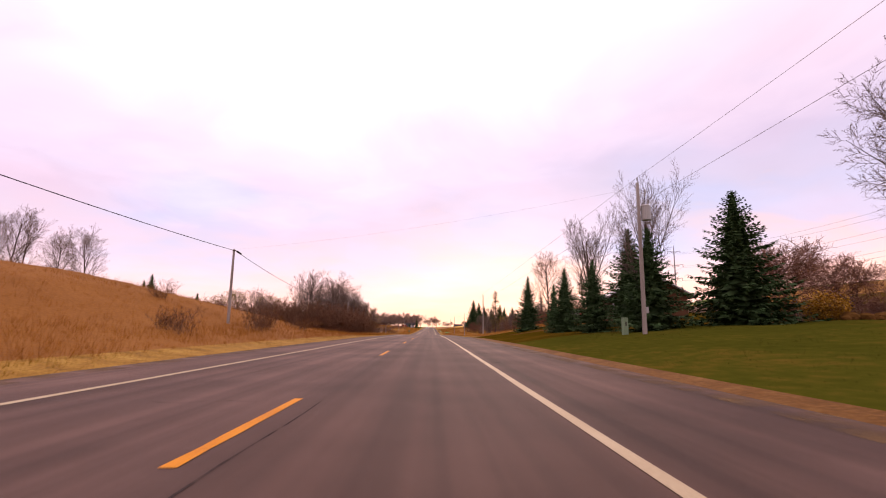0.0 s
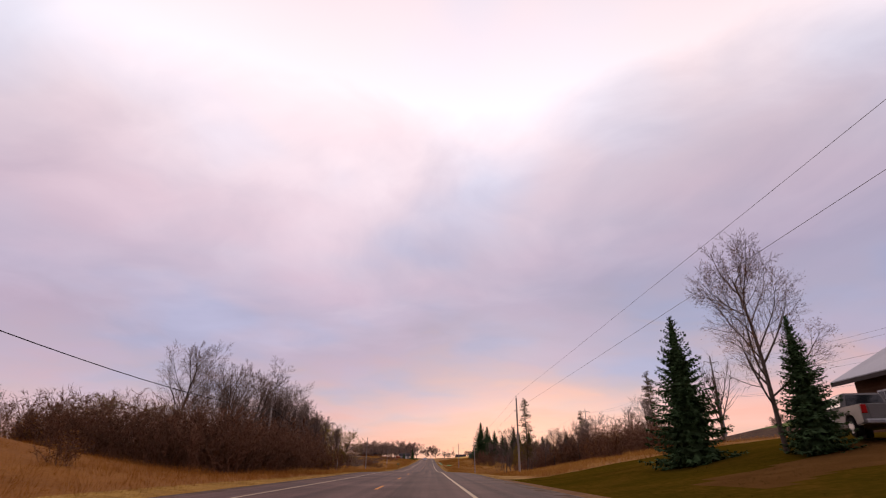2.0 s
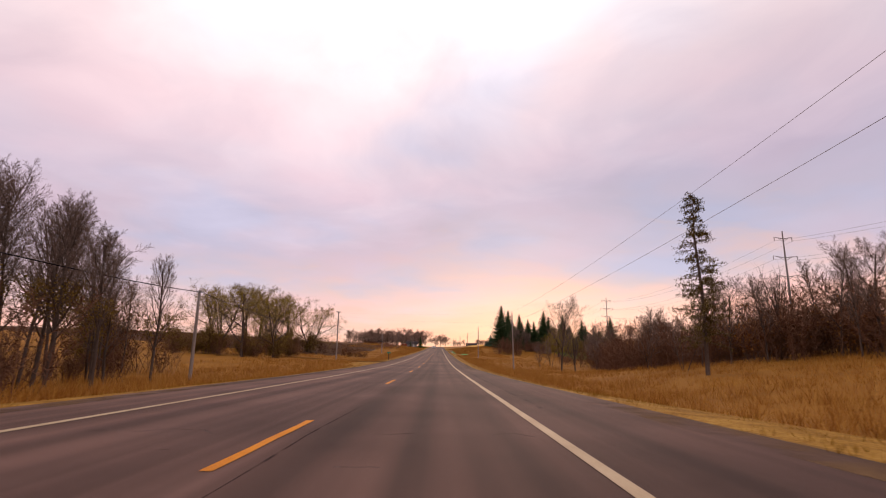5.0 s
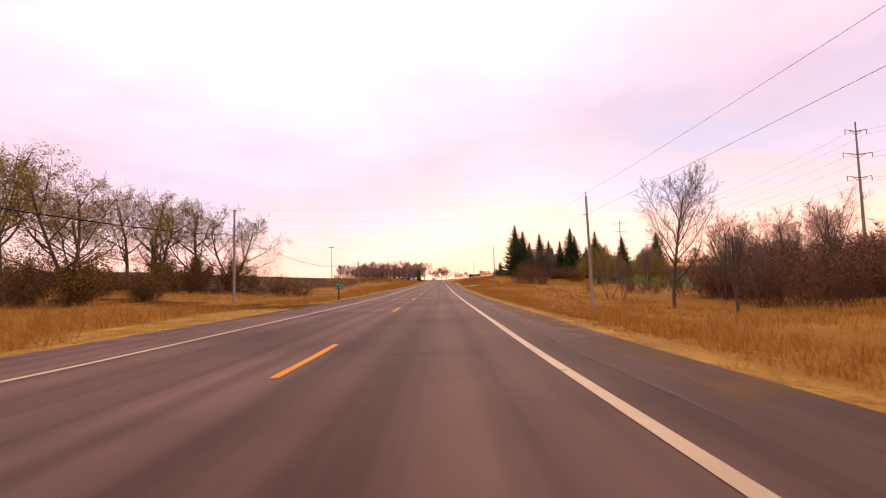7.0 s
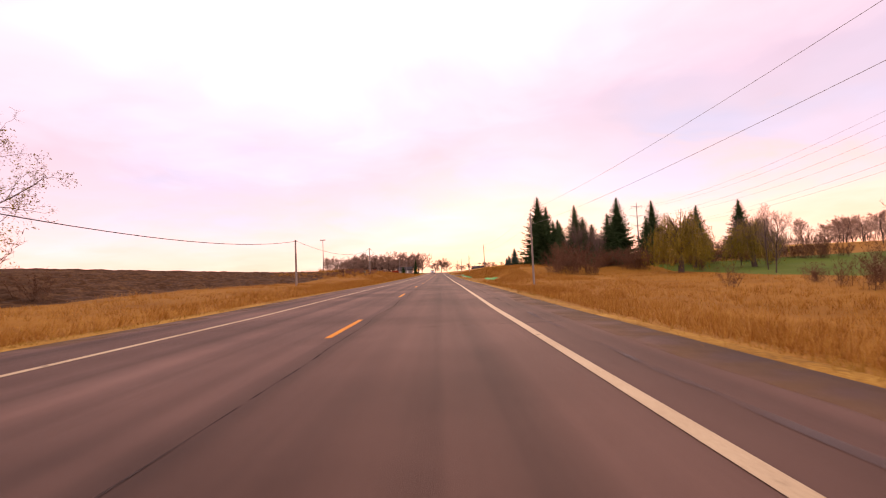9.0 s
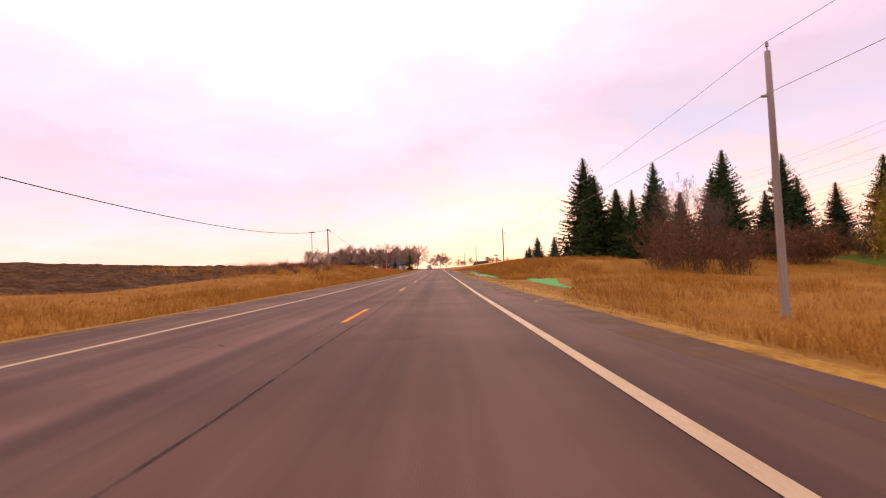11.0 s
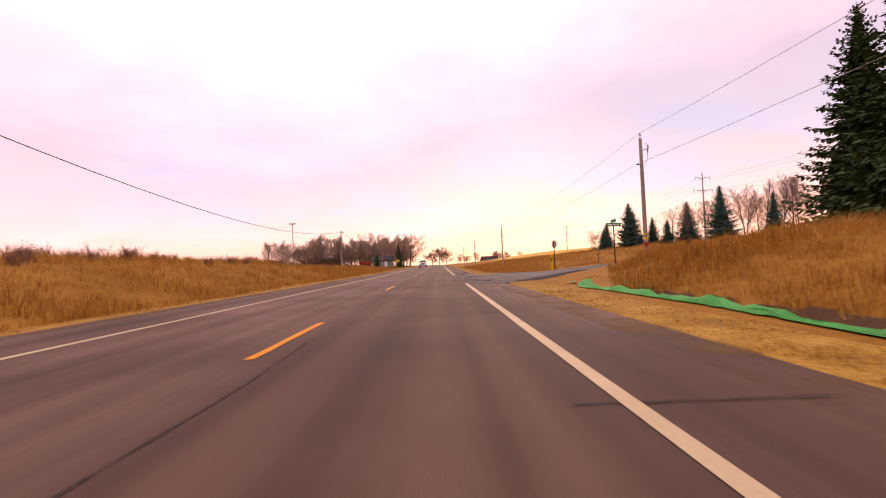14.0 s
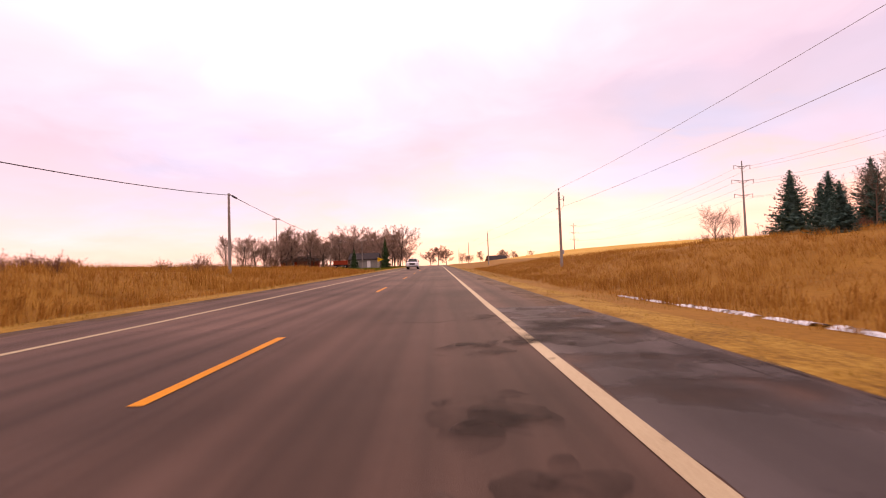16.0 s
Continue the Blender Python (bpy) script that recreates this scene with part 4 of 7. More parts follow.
def larch(seed, height, label):
    """A thin ragged conifer with short upturned boughs and gaps."""
    rng = random.Random(seed)
    wood, need, twig = ([], []), ([], []), ([], [])
    tube(*wood, [Vector((0, 0, -.2)), Vector((.12, 0, height * .4)), Vector((-.08, 0.05, height * .75)), Vector((.05, 0, height))], [.16, .11, .07, .012], 6)
    for b in range(200):
        f = rng.uniform(.16, 1.0)
        w = rng.uniform(0, 6.28)
        L = (1.75 * (1 - f) ** .55 + .35) * rng.uniform(.35, 1.15)
        o = Vector((math.cos(w), math.sin(w), rng.uniform(-.35, .3))).normalized()
        p = Vector((0, 0, height * f))
        e = p + o * L
        tube(*twig, [p, p.lerp(e, .5), e + Vector((0, 0, .12))], [.03, .02, .006], 3)
        for i in range(int(34 * L)):
            q = p.lerp(e, rng.uniform(.25, 1.0)) + Vector((rng.gauss(0, .08), rng.gauss(0, .08), rng.gauss(0, .08)))
            d = Vector((rng.gauss(0, 1), rng.gauss(0, 1), rng.gauss(.2, 1))).normalized()
            tri_fan(*need, q, q + d * rng.uniform(.12, .26), d.cross(Vector((.3, .2, 1))).normalized() * .035)
    return finish_tree("larch", wood, twig, need, (M_BARK, M_TWIG, M_LARCH), label, "tree")


HIDE = pose(0, 0, 0)
kinds = {}


def stand(key, x, y, top=None, scale=None, rz=0.0, label="", group="", sink=0.0, wide=1.0):
    """Puts a copy of a grown plant on the ground; top: the height of its tip above the sea of the plan."""
    src, h = kinds[key]
    z = land(x, y) - sink
    s = scale if scale else (top - z) / h
    m = Matrix.Translation((x, y, z)) @ pose(0, 0, 0, 0, 0, rz) @ Matrix.Diagonal((s * wide, s * wide, s, 1))
    if not src.get("placed"):
        src.matrix_basis = m
        src["placed"] = 1
        ob = src
    else:
        ob = copy_thing(src, m)
        ob.matrix_basis = m
        del ob["placed"]
    if label or group:
        tagged(ob, label=label, group=group)
    return ob


L_SPR = "dark green spruce tree with drooping boughs to the ground"
for i in range(4):
    kinds["spruce%d" % i] = (spruce(11 + i, 9.0, 2.75 - .2 * (i % 2), M_NEEDLE, L_SPR, 1.15), 9.0)
for i in range(3):
    kinds["wood%d" % i] = (spruce(21 + i, 12.0, 3.3, M_NEEDLE, "dark green spruce tree in a dense small wood", 1.2, spray=1.15), 12.0)
for i in range(2):
    kinds["blue%d" % i] = (spruce(31 + i, 8.0, 2.7, M_BLUEN, "full blue-green spruce tree on the grassy slope", 1.05, spray=1.15), 8.0)
for i in range(4):
    kinds["bare%d" % i] = (tree(41 + i, 12.0, "oval" if i % 2 else "broad", "bare leafless deciduous tree with grey-brown branches", fat=1.35), 12.0)
for i in range(2):
    kinds["fan%d" % i] = (tree(61 + i, 12.0, "vase", "tall bare tree with upright fanning branches", thick=.013, fat=1.15), 12.0)
for i in range(4):
    kinds["slim%d" % i] = (tree(121 + i, 12.0, "slim", "slender upright bare tree at the edge of the copse", thick=.0095, fat=1.0), 12.0)
for i in range(2):
    kinds["crown%d" % i] = (tree(133 + i, 12.5, "broad" if i else "vase", "tall bare tree with a broad fanned crown of dark twigs", thick=.016, fat=1.6), 12.5)
for i in range(2):
    kinds["leafy%d" % i] = (tree(151 + i, 10.0, "slim", "slender tree of the copse with fading olive leaves below", leaf_mat=M_OLIVE, leaf_n=1, leaf_size=.12, leaf_top=.55, thick=.011, stems=1), 10.0)
kinds["dead"] = (tree(71, 11.0, "vase", "dead tree with a few crooked bare branches", levels=2, thick=.018, name="dead_tree"), 11.0)
kinds["rusty"] = (tree(73, 11.0, "oval", "nearly bare tree with a few clinging brown leaves", leaf_mat=M_RUSSET, leaf_n=1, leaf_size=.06, fat=.9), 11.0)
kinds["round"] = (bare_tree(75, 7.0, 1.0, .10, mats=(M_BARK, M_PINK), stems=5, density=.9, leaf_mat=M_RUSSET, leaf_n=1, leaf_size=.06,
                            label="broad rounded ornamental tree with reddish twigs", name="ornamental_tree"), 7.0)
for i in range(3):
    kinds["willow%d" % i] = (tree(81 + i, 12.0, "crooked", "willow with thin yellow-green leaves on crooked dark limbs", leaf_mat=M_WILLOW, leaf_n=2, leaf_size=.13, stems=1 + i % 2,
                                  droop=.05, thick=.021, name="willow"), 12.0)
kinds["weeping"] = (weeping_willow(85, 8.0), 8.0)
kinds["young"] = (bare_tree(87, 6.0, .55, .2, stems=3, density=.5, top=3, label="slim bare sapling standing in dry grass", name="sapling"), 6.0)
for i in range(3):
    kinds["brush%d" % i] = (bush(91 + i, 4.2, 2.6, (M_BRUSH, M_BRUSH), "dense dark brown leafless shrub of the thicket", stems=30, twigs=4), 4.2)
kinds["rust_bush"] = (bush(95, 3.4, 2.4, (M_BARK, M_BRUSH), "low brown shrub with withered leaves", M_RUSSET, 1, stems=26), 3.4)
kinds["olive_bush"] = (bush(96, 3.6, 2.4, (M_BARK, M_BRUSH), "olive green shrub with fading autumn leaves", M_OLIVE, 5, stems=28), 3.6)
kinds["gold_bush"] = (bush(97, 2.2, 1.6, (M_BARK, M_TWIG), "golden ornamental grass bush", M_GOLDLEAF, 8, stems=44), 2.2)
kinds["pink_bush"] = (bush(98, 3.2, 2.6, (M_BARK, M_PINK), "bare reddish shrub with fine upright twigs", stems=30, twigs=6), 3.2)
# far trees take the paler twigs, which carry the haze in their colour
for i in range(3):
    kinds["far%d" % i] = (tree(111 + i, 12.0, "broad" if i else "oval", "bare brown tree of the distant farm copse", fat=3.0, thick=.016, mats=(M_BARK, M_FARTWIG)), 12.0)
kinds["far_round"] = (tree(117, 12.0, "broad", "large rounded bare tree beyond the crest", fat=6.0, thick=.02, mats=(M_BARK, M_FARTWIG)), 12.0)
kinds["larch0"] = (larch(101, 12.0, "thin ragged larch with a bent top"), 12.0)
kinds["larch1"] = (larch(102, 12.0, "thin ragged larch above the thicket"), 12.0)

# --- right of the road, the house lot
G_LOT = "spruces along the house lot"
for i, (x, y, top, wide) in enumerate(((23.9, 35.5, 11.6, 1.42), (17.3, 35.2, 8.6, 1.42), (14.9, 40.2, 6.9, 1.2), (22.3, 51.0, 11.9, 1.35), (14.9, 48.8, 7.3, 1.15), (17.7, 64.5, 7.2, 1.0), (15.5, 70.4, 8.8, .98))):
    stand("spruce%d" % (i % 4), x, y, top, rz=57 * i, group=G_LOT, wide=wide)
stand("fan0", 20.6, 42.4, 16.2, rz=20, wide=.78)
stand("fan1", 18.9, 52.6, 14.9, rz=100)
stand("rusty", 17.5, 66.2, 11.9, rz=20, wide=.95)
stand("bare0", 26.6, 22.0, 15.5, rz=10)
stand("round", 30.5, 38.5, 9.0, rz=0, wide=1.35)
stand("round", 38.5, 44.0, 8.4, rz=120, wide=1.4)
for i, (x, y, sc) in enumerate(((33.0, 44.0, .95), (31.5, 41.5, .8), (35.5, 42.5, 1.0), (38.0, 47.0, 1.1), (41.5, 45.0, 1.1), (44.5, 48.5, 1.2), (34.5, 47.0, 1.0))):
    stand("pink_bush", x, y, scale=sc, rz=55 * i, group="reddish shrubs behind the garden", wide=1.25)
stand("rust_bush", 27.3, 37.5, scale=.75, wide=1.3)
stand("gold_bush", 29.9, 35.2, scale=.95, wide=1.2)
# --- right thicket and its taller trees
rng = random.Random(21)
G_THK = "shrubs of the thicket"


def thicket(spots, label):
    """Many shrubs grown into one mass: spots are (kind, x, y, scale, turn)."""
    V, F, I, mats, base = [], [], [], [], 0
    for key, x, y, sc, turn_ in spots:
        m = np.array(Matrix.Translation((x, y, land(x, y))) @ pose(0, 0, 0, 0, 0, turn_) @ Matrix.Diagonal((sc, sc, sc, 1)))
        for child in kinds[key][0].children:
            me = child.data
            if me.materials[0] not in mats:
                mats.append(me.materials[0])
            co = np.empty(len(me.vertices) * 3)
            me.vertices.foreach_get("co", co)
            V.append(co.reshape(-1, 3) @ m[:3, :3].T + m[:3, 3])
            F.extend(tuple(v + base for v in p.vertices) for p in me.polygons)
            I.extend([mats.index(me.materials[0])] * len(me.polygons))
            base += len(me.vertices)
    return tagged(mesh_object("thicket", np.concatenate(V).tolist(), F, mats, index=I), label, "thicket", kind="stuff")


mass = []
for i in range(190):
    y = 119 + 97 * rng.random() ** .9
    x = rng.uniform(24, 28) + 24 * rng.random() ** 1.4 + max(0, (y - 165)) * .16
    if x > 1 + .64 * (y - 65) or (y < 150 and x < 27.5):
        continue
    key, sc, turn_ = rng.choice(("brush0", "brush1", "brush2", "brush0", "rust_bush", "brush1")), rng.uniform(1.1, 1.75), rng.uniform(0, 360)
    if i % 3:
        mass.append((key, x, y, sc, turn_))
    else:
        stand(key, x, y, scale=sc, rz=turn_, group=G_THK)
for i, (k, x, y, top) in enumerate((("slim0", 29, 139, 8.5), ("slim1", 31, 143, 9.0), ("slim2", 35, 150, 9.5), ("slim1", 27.5, 146, 7.5), ("slim2", 38, 139, 11), ("slim0", 42, 137, 12), ("slim1", 25.5, 152, 6.5), ("slim0", 33, 165, 8.5), ("slim2", 29, 172, 7.0),
                                    ("larch0", 19.9, 140.7, 12.2), ("larch1", 46, 145, 18.3), ("larch1", 41, 177, 13.5), ("dead", 34.8, 101.6, 13.7), ("bare1", 27, 150, 8.0),
                                    ("bare2", 33, 142, 10.5), ("bare3", 36, 158, 9.5), ("dead", 30, 148, 9.0), ("bare1", 40, 133, 12.5), ("bare0", 44, 128, 11.5), ("young", 24, 160, 5.0),
                                    ("young", 22, 148, 4.2), ("bare3", 52, 166, 10), ("bare2", 38, 170, 8.5), ("bare1", 24.2, 198.4, 11.6), ("dead", 23.7, 187.5, 5.6), ("young", 23.9, 215.3, 3.6),
                                    ("young", 26.4, 216.8, 4.6), ("bare1", 33, 205, 7.5), ("bare2", 38, 212, 8.0), ("fan1", 42, 201, 9.5), ("bare3", 46, 208, 8.5), ("young", 29, 193, 4.5),
                                    ("bare0", 52, 222, 10.5), ("bare2", 58, 232, 10), ("bare1", 66, 240, 11), ("bare3", 48, 262, 7.5))):
    stand(k, x, y, top, rz=77 * i)
for i in range(26):
    x, y = rng.uniform(36, 78), rng.uniform(196, 262)
    if x < 2 + .92 * (y - 192):
        continue
    mass.append((rng.choice(("brush0", "brush1", "brush2")), x, y, rng.uniform(.7, 1.15), rng.uniform(0, 360)))
for i in range(46):
    x = rng.uniform(34, 82)
    mass.append((rng.choice(("brush0", "brush1", "brush2", "rust_bush")), x, rng.uniform(289, 299), rng.uniform(.8, 1.25), rng.uniform(0, 360)))
for i in range(12):
    mass.append((rng.choice(("brush0", "brush1", "brush2")), rng.uniform(60, 74), rng.uniform(246, 262), rng.uniform(.9, 1.3), rng.uniform(0, 360)))
thicket(mass, "dense dark brown leafless thicket beyond the ditch")
for i, (k, x, y, top) in enumerate((("slim1", 53, 271, 9.5), ("slim3", 58, 286, 9.0), ("slim0", 64, 290, 9.5), ("bare1", 66, 258, 10), ("slim2", 62, 254, 9.5), ("bare3", 72, 262, 11))):
    stand(k, x, y, top, rz=59 * i)
for i in range(16):
    stand("brush%d" % (i % 3), 28 + 18 * rng.random(), 214 + 26 * rng.random(), scale=rng.uniform(.5, .8), rz=rng.uniform(0, 360), group=G_THK)
# --- right spruce wood on the bank
G_WOOD = "spruces of the small wood"
for i, (x, y, top) in enumerate(((29.6, 330.0, 21.2), (28.1, 319.5, 15.8), (30.6, 316.6, 12.9), (31.0, 311.4, 11.9), (34.9, 312.6, 16.1), (34.2, 340.7, 20.0), (44.7, 311.3, 17.4), (38.7, 301, 12.5), (45.8, 298, 10.5),
                                 (56.6, 298, 13.1), (39, 313, 11.5), (52, 309, 16), (62, 312, 12), (34, 326, 14.3), (41, 327, 15), (49, 322, 16), (58, 322, 12.5), (36.5, 318, 13.2), (70, 305, 15))):
    stand("wood%d" % (i % 3), x, y, top, rz=41 * i, group=G_WOOD, wide=(1.3, 1.4, 1.4, 1.1, 1.2, 1.2)[i] if i < 6 else rng.uniform(1.2, 1.4))
stand("weeping", 42.6, 277.6, 10.4, wide=1.15)
stand("weeping", 57.0, 280.5, 9.2, rz=140, wide=1.15)
stand("weeping", 50.5, 288.0, 8.2, rz=250)
stand("fan1", 32.0, 300, 11.7, rz=30, label="bare brown tree in front of the spruces", wide=1.2)
stand("fan0", 35.0, 298, 10.2, rz=130)
for i, (x, y, s) in enumerate(((22.5, 284, 1.2), (24.2, 286, 1.5), (26.5, 285, 1.4), (28.5, 289, 1.6), (27, 293, 1.5), (25.5, 290, 1.5), (29.5, 285.5, 1.2), (31, 296, 1.4), (34, 293, 1.2), (30, 284, 1.1), (37, 296, 1.1), (41, 292, 1.2), (47, 280, 1.0), (53, 292, 1.0), (62, 284, 1.1), (66, 290, 1.2))):
    stand("brush%d" % (i % 3), x, y, scale=s, rz=67 * i, group=G_THK)
# --- right, past the side road
G_SLOPE = "spruces on the grassy slope"
for i, (x, y, top) in enumerate(((29.3, 373.9, 9.5), (41.2, 371.9, 11.2), (32.8, 369.8, 6.6), (49.1, 372.7, 10.1), (39.9, 399.2, 10.9), (44.5, 401, 9.8), (28.0, 379.5, 7.2), (53, 404, 13), (26.8, 377.2, 6.2))):
    stand("blue%d" % (i % 2), x, y, top, rz=71 * i, group=G_SLOPE, wide=(1.25, 1.2, 1.25, 1.2, 1.2, 1.2, 1.2, 1.15, 1.2)[i])
for i, (x, y, top) in enumerate(((52, 384, 13), (57, 380, 14.5), (62, 386, 13), (48, 388, 11.5), (68, 382, 14), (60, 396, 14), (74, 392, 14), (66, 402, 13.5), (58, 410, 12.5), (80, 385, 14))):
    stand("bare%d" % (i % 4), x, y, top, rz=61 * i)
for i, (k, x, y, top) in enumerate((("bare1", 54, 378, 13.5), ("slim1", 59, 389, 14.5), ("bare3", 64, 380, 14.0), ("slim3", 66, 391, 15.0), ("bare0", 70, 386, 14.0), ("slim2", 61, 376, 13.5),
                                    ("bare2", 46, 396, 11.5), ("slim0", 50, 398, 12.5))):
    stand(k, x, y, top, rz=47 * i)
stand("fan0", 33.5, 402.5, 8.0, rz=60, wide=1.5)
stand("fan1", 36.5, 404, 7.2, rz=160, wide=1.3)
for i in range(9):
    stand("pink_bush", 34 + 3.3 * i, 405 + 2.5 * math.sin(i * 2.1), scale=.5 + .12 * (i % 3), rz=50 * i, group="reddish shrubs on the slope")
# --- left of the road, hill and thicket
for i, (k, x, y, top) in enumerate((("bare1", -60, 73.5, 18.8), ("slim1", -61, 77.0, 18.0), ("bare3", -59, 81, 16.5), ("bare1", -58.5, 88, 18.6), ("slim0", -66, 71, 17.0), ("slim2", -63, 74.5, 17.4))):
    stand(k, x, y, top, rz=90 * i)
for i, (k, x, y, top) in enumerate((("crown0", -17.5, 115.0, 12.7),
          ("bare1", -20.6, 90.5, 12.2),
          ("bare3", -15.8, 90.5, 9.8),
          ("slim1", -16.0, 98, 9.0),
          ("slim2", -17.0, 99, 7.6),
          ("crown1", -21.4, 111.5, 13.8),
          ("slim0", -18.5, 128.5, 9.8),
          ("slim1", -20.5, 127, 9.1),
          ("slim2", -22.5, 128, 9.5),
          ("bare0", -24.5, 128, 9.5),
          ("slim1", -17.2, 130.5, 8.2),
          ("slim2", -19.6, 132, 9.4),
          ("slim0", -21.8, 131.5, 11.0),
          ("bare2", -26, 133, 11.6),
          ("rusty", -17.6, 137, 5.6),
          ("slim0", -16.0, 124, 7.9),
          ("slim2", -23.6, 134, 12.1),
          ("slim1", -25.5, 136, 12.9),
          ("slim2", -20, 139, 8.0),
          ("slim0", -22, 143, 8.4),
          ("slim1", -24.2, 141, 11.0),
          ("bare0", -26.5, 144.5, 11.7),
          ("slim2", -28.5, 147, 12.7),
          ("slim0", -23.5, 148, 6.7),
          ("slim1", -14.5, 112, 6.6),
          ("slim2", -13.6, 116, 7.4),
          ("crown0", -24.2, 112.5, 13.4),
          ("fan1", -26, 106, 11),
          ("slim0", -19, 102, 7.8),
          ("slim2", -15.0, 118.8, 9.5),
          ("bare1", -14.4, 118, 7.6),
          ("slim1", -17.2, 121, 9.8))):
    stand(k, x, y, top, rz=53 * i, group="bare trees of the roadside copse", wide=1.3 if k.startswith("crown") else 1.0)
rng = random.Random(22)
mass = []
for i in range(84):
    y = rng.uniform(78, 124)
    x = -rng.uniform(10.6 if y > 92 else 13, 13.5) - 19 * rng.random() ** 1.4
    stand(rng.choice(("brush0", "brush1", "brush2", "brush1", "brush0", "rust_bush")), x, y, scale=rng.uniform(.95, 1.35), rz=rng.uniform(0, 360), group=G_THK)
for i in range(40):
    mass.append((rng.choice(("brush0", "brush1", "olive_bush", "rust_bush")), -rng.uniform(30, 62), rng.uniform(92, 150), rng.uniform(.9, 1.5), rng.uniform(0, 360)))
for i in range(70):
    mass.append((rng.choice(("brush0", "brush1", "brush2")), -rng.uniform(13.5, 27), rng.uniform(84, 122), rng.uniform(1.15, 1.6), rng.uniform(0, 360)))
thicket(mass, "dense dark brown leafless thicket at the foot of the hill")
for i, (x, y, top) in enumerate(((-12.8, 129, 6.4), (-15.2, 129.5, 8.0), (-17.4, 131.5, 9.0), (-14.0, 135.5, 6.4), (-20.2, 130.5, 9.8), (-18.4, 137, 8.2))):
    stand("leafy%d" % (i % 2), x, y, top, rz=61 * i, group="slender trees of the copse")
for i in range(16):
    stand("brush%d" % (i % 3), -rng.uniform(15.5, 27), rng.uniform(122, 140), scale=rng.uniform(.55, .9), rz=rng.uniform(0, 360), group=G_THK)
for i, (x, y, top) in enumerate(((-71, 130, 14.4), (-73.5, 131, 13.0), (-69.5, 128, 12.0), (-58, 128, 9.5), (-90, 96, 12.5), (-88, 99, 11.5))):
    stand("spruce%d" % (i % 4), x, y, top, rz=80 * i)
for i in range(16):
    stand("rusty" if i % 3 else "bare2", -rng.uniform(36, 78), rng.uniform(100, 150), scale=rng.uniform(.35, .6), rz=rng.uniform(0, 360))
for i, (x, y, s) in enumerate(((-11.6, 39.5, .60), (-12.3, 43.0, .62), (-13.2, 46, .5), (-12.6, 28.3, .45), (-11.0, 27.0, .40), (-12.8, 58, .5), (-14.6, 60.5, .45), (-20, 41, .4), (-24, 50, .4), (-13.5, 67, .5))):
    stand("rust_bush" if i % 2 else "brush1", x, y, scale=s, rz=33 * i, group="low shrubs at the foot of the hill", wide=1.2)
for i, (x, y) in enumerate(((-16.5, 52), (-14.8, 50.5), (-22, 68))):
    stand("young", x, y, scale=.6, rz=70 * i)
for i, (x, y, top) in enumerate(((-44, 118, 10.6), (-38.5, 121, 9.6), (-49, 124, 10.0))):
    stand("willow%d" % i, x, y, top, rz=80 * i, label="rounded tree with thinning olive leaves beyond the hill")
# --- left willows and hedge
for i, (k, x, y, top) in enumerate((("willow0", -29, 186.5, 12.0), ("willow1", -34.5, 190, 12.6), ("willow1", -23.8, 186, 10.2), ("willow1", -27.6, 222, 11.6), ("willow0", -32.5, 222, 14.1),
                                    ("willow0", -39.9, 224, 16.3), ("willow1", -47, 219, 14.5), ("willow0", -42, 221, 15), ("willow1", -36, 218, 13))):
    stand(k, x, y, top, rz=97 * i, group="willows by the field", wide=1.0)
for i, (x, y, s) in enumerate(((-25, 150, 1.8), (-28, 153, 1.9), (-31, 156, 1.7), (-22.5, 152, 1.2), (-35, 160, 1.7), (-24, 186, 1.2), (-29, 188, 1.4), (-34, 186, 1.5), (-27, 186, .8), (-31, 183, .9), (-36, 185, .9), (-24.5, 188, .7), (-41, 187, .9),
                               (-27.5, 221, 1.6), (-31.5, 219.5, 1.7), (-25.3, 223.5, 1.3), (-35, 218, 1.6), (-33, 216, 1.2), (-29.5, 217.5, 1.3), (-39, 212, 1.0), (-43, 210, 1.0), (-22.8, 225, .6), (-30, 190, 1.2), (-34, 188, 1.2), (-26, 184.5, 1.0), (-38, 184, 1.2), (-33, 222, 1.5), (-29, 225, 1.4), (-38, 221, 1.4))):
    stand("olive_bush" if i % 3 else "brush2", x, y, scale=s, rz=47 * i, group="olive shrubs under the willows")
for i, (x, y, sc) in enumerate(((-13.2, 206, .62), (-15.5, 208, .8), (-17.5, 211, .9))):
    stand("rust_bush", x, y, scale=sc, rz=70 * i, group="brown shrubs beside the drive", wide=1.3)
rng = random.Random(29)
mass = []
for i in range(22):
    y = rng.uniform(195, 216)
    mass.append((("olive_bush", "brush1", "olive_bush", "rust_bush")[i % 4], 1 - (y - 163) * rng.uniform(.66, 1.25), y, rng.uniform(.7, 1.15), rng.uniform(0, 360)))
thicket(mass, "tangle of olive and brown shrubs under the willows")
for i, (x, y, s) in enumerate(((-17, 313, .55), (-18.5, 315.5, .6), (-20, 312, .5), (-17.5, 320, .45), (-22, 316, .5), (-19, 309, .45))):
    stand("pink_bush", x, y, scale=s, rz=47 * i, group="reddish shrubs beside the field")
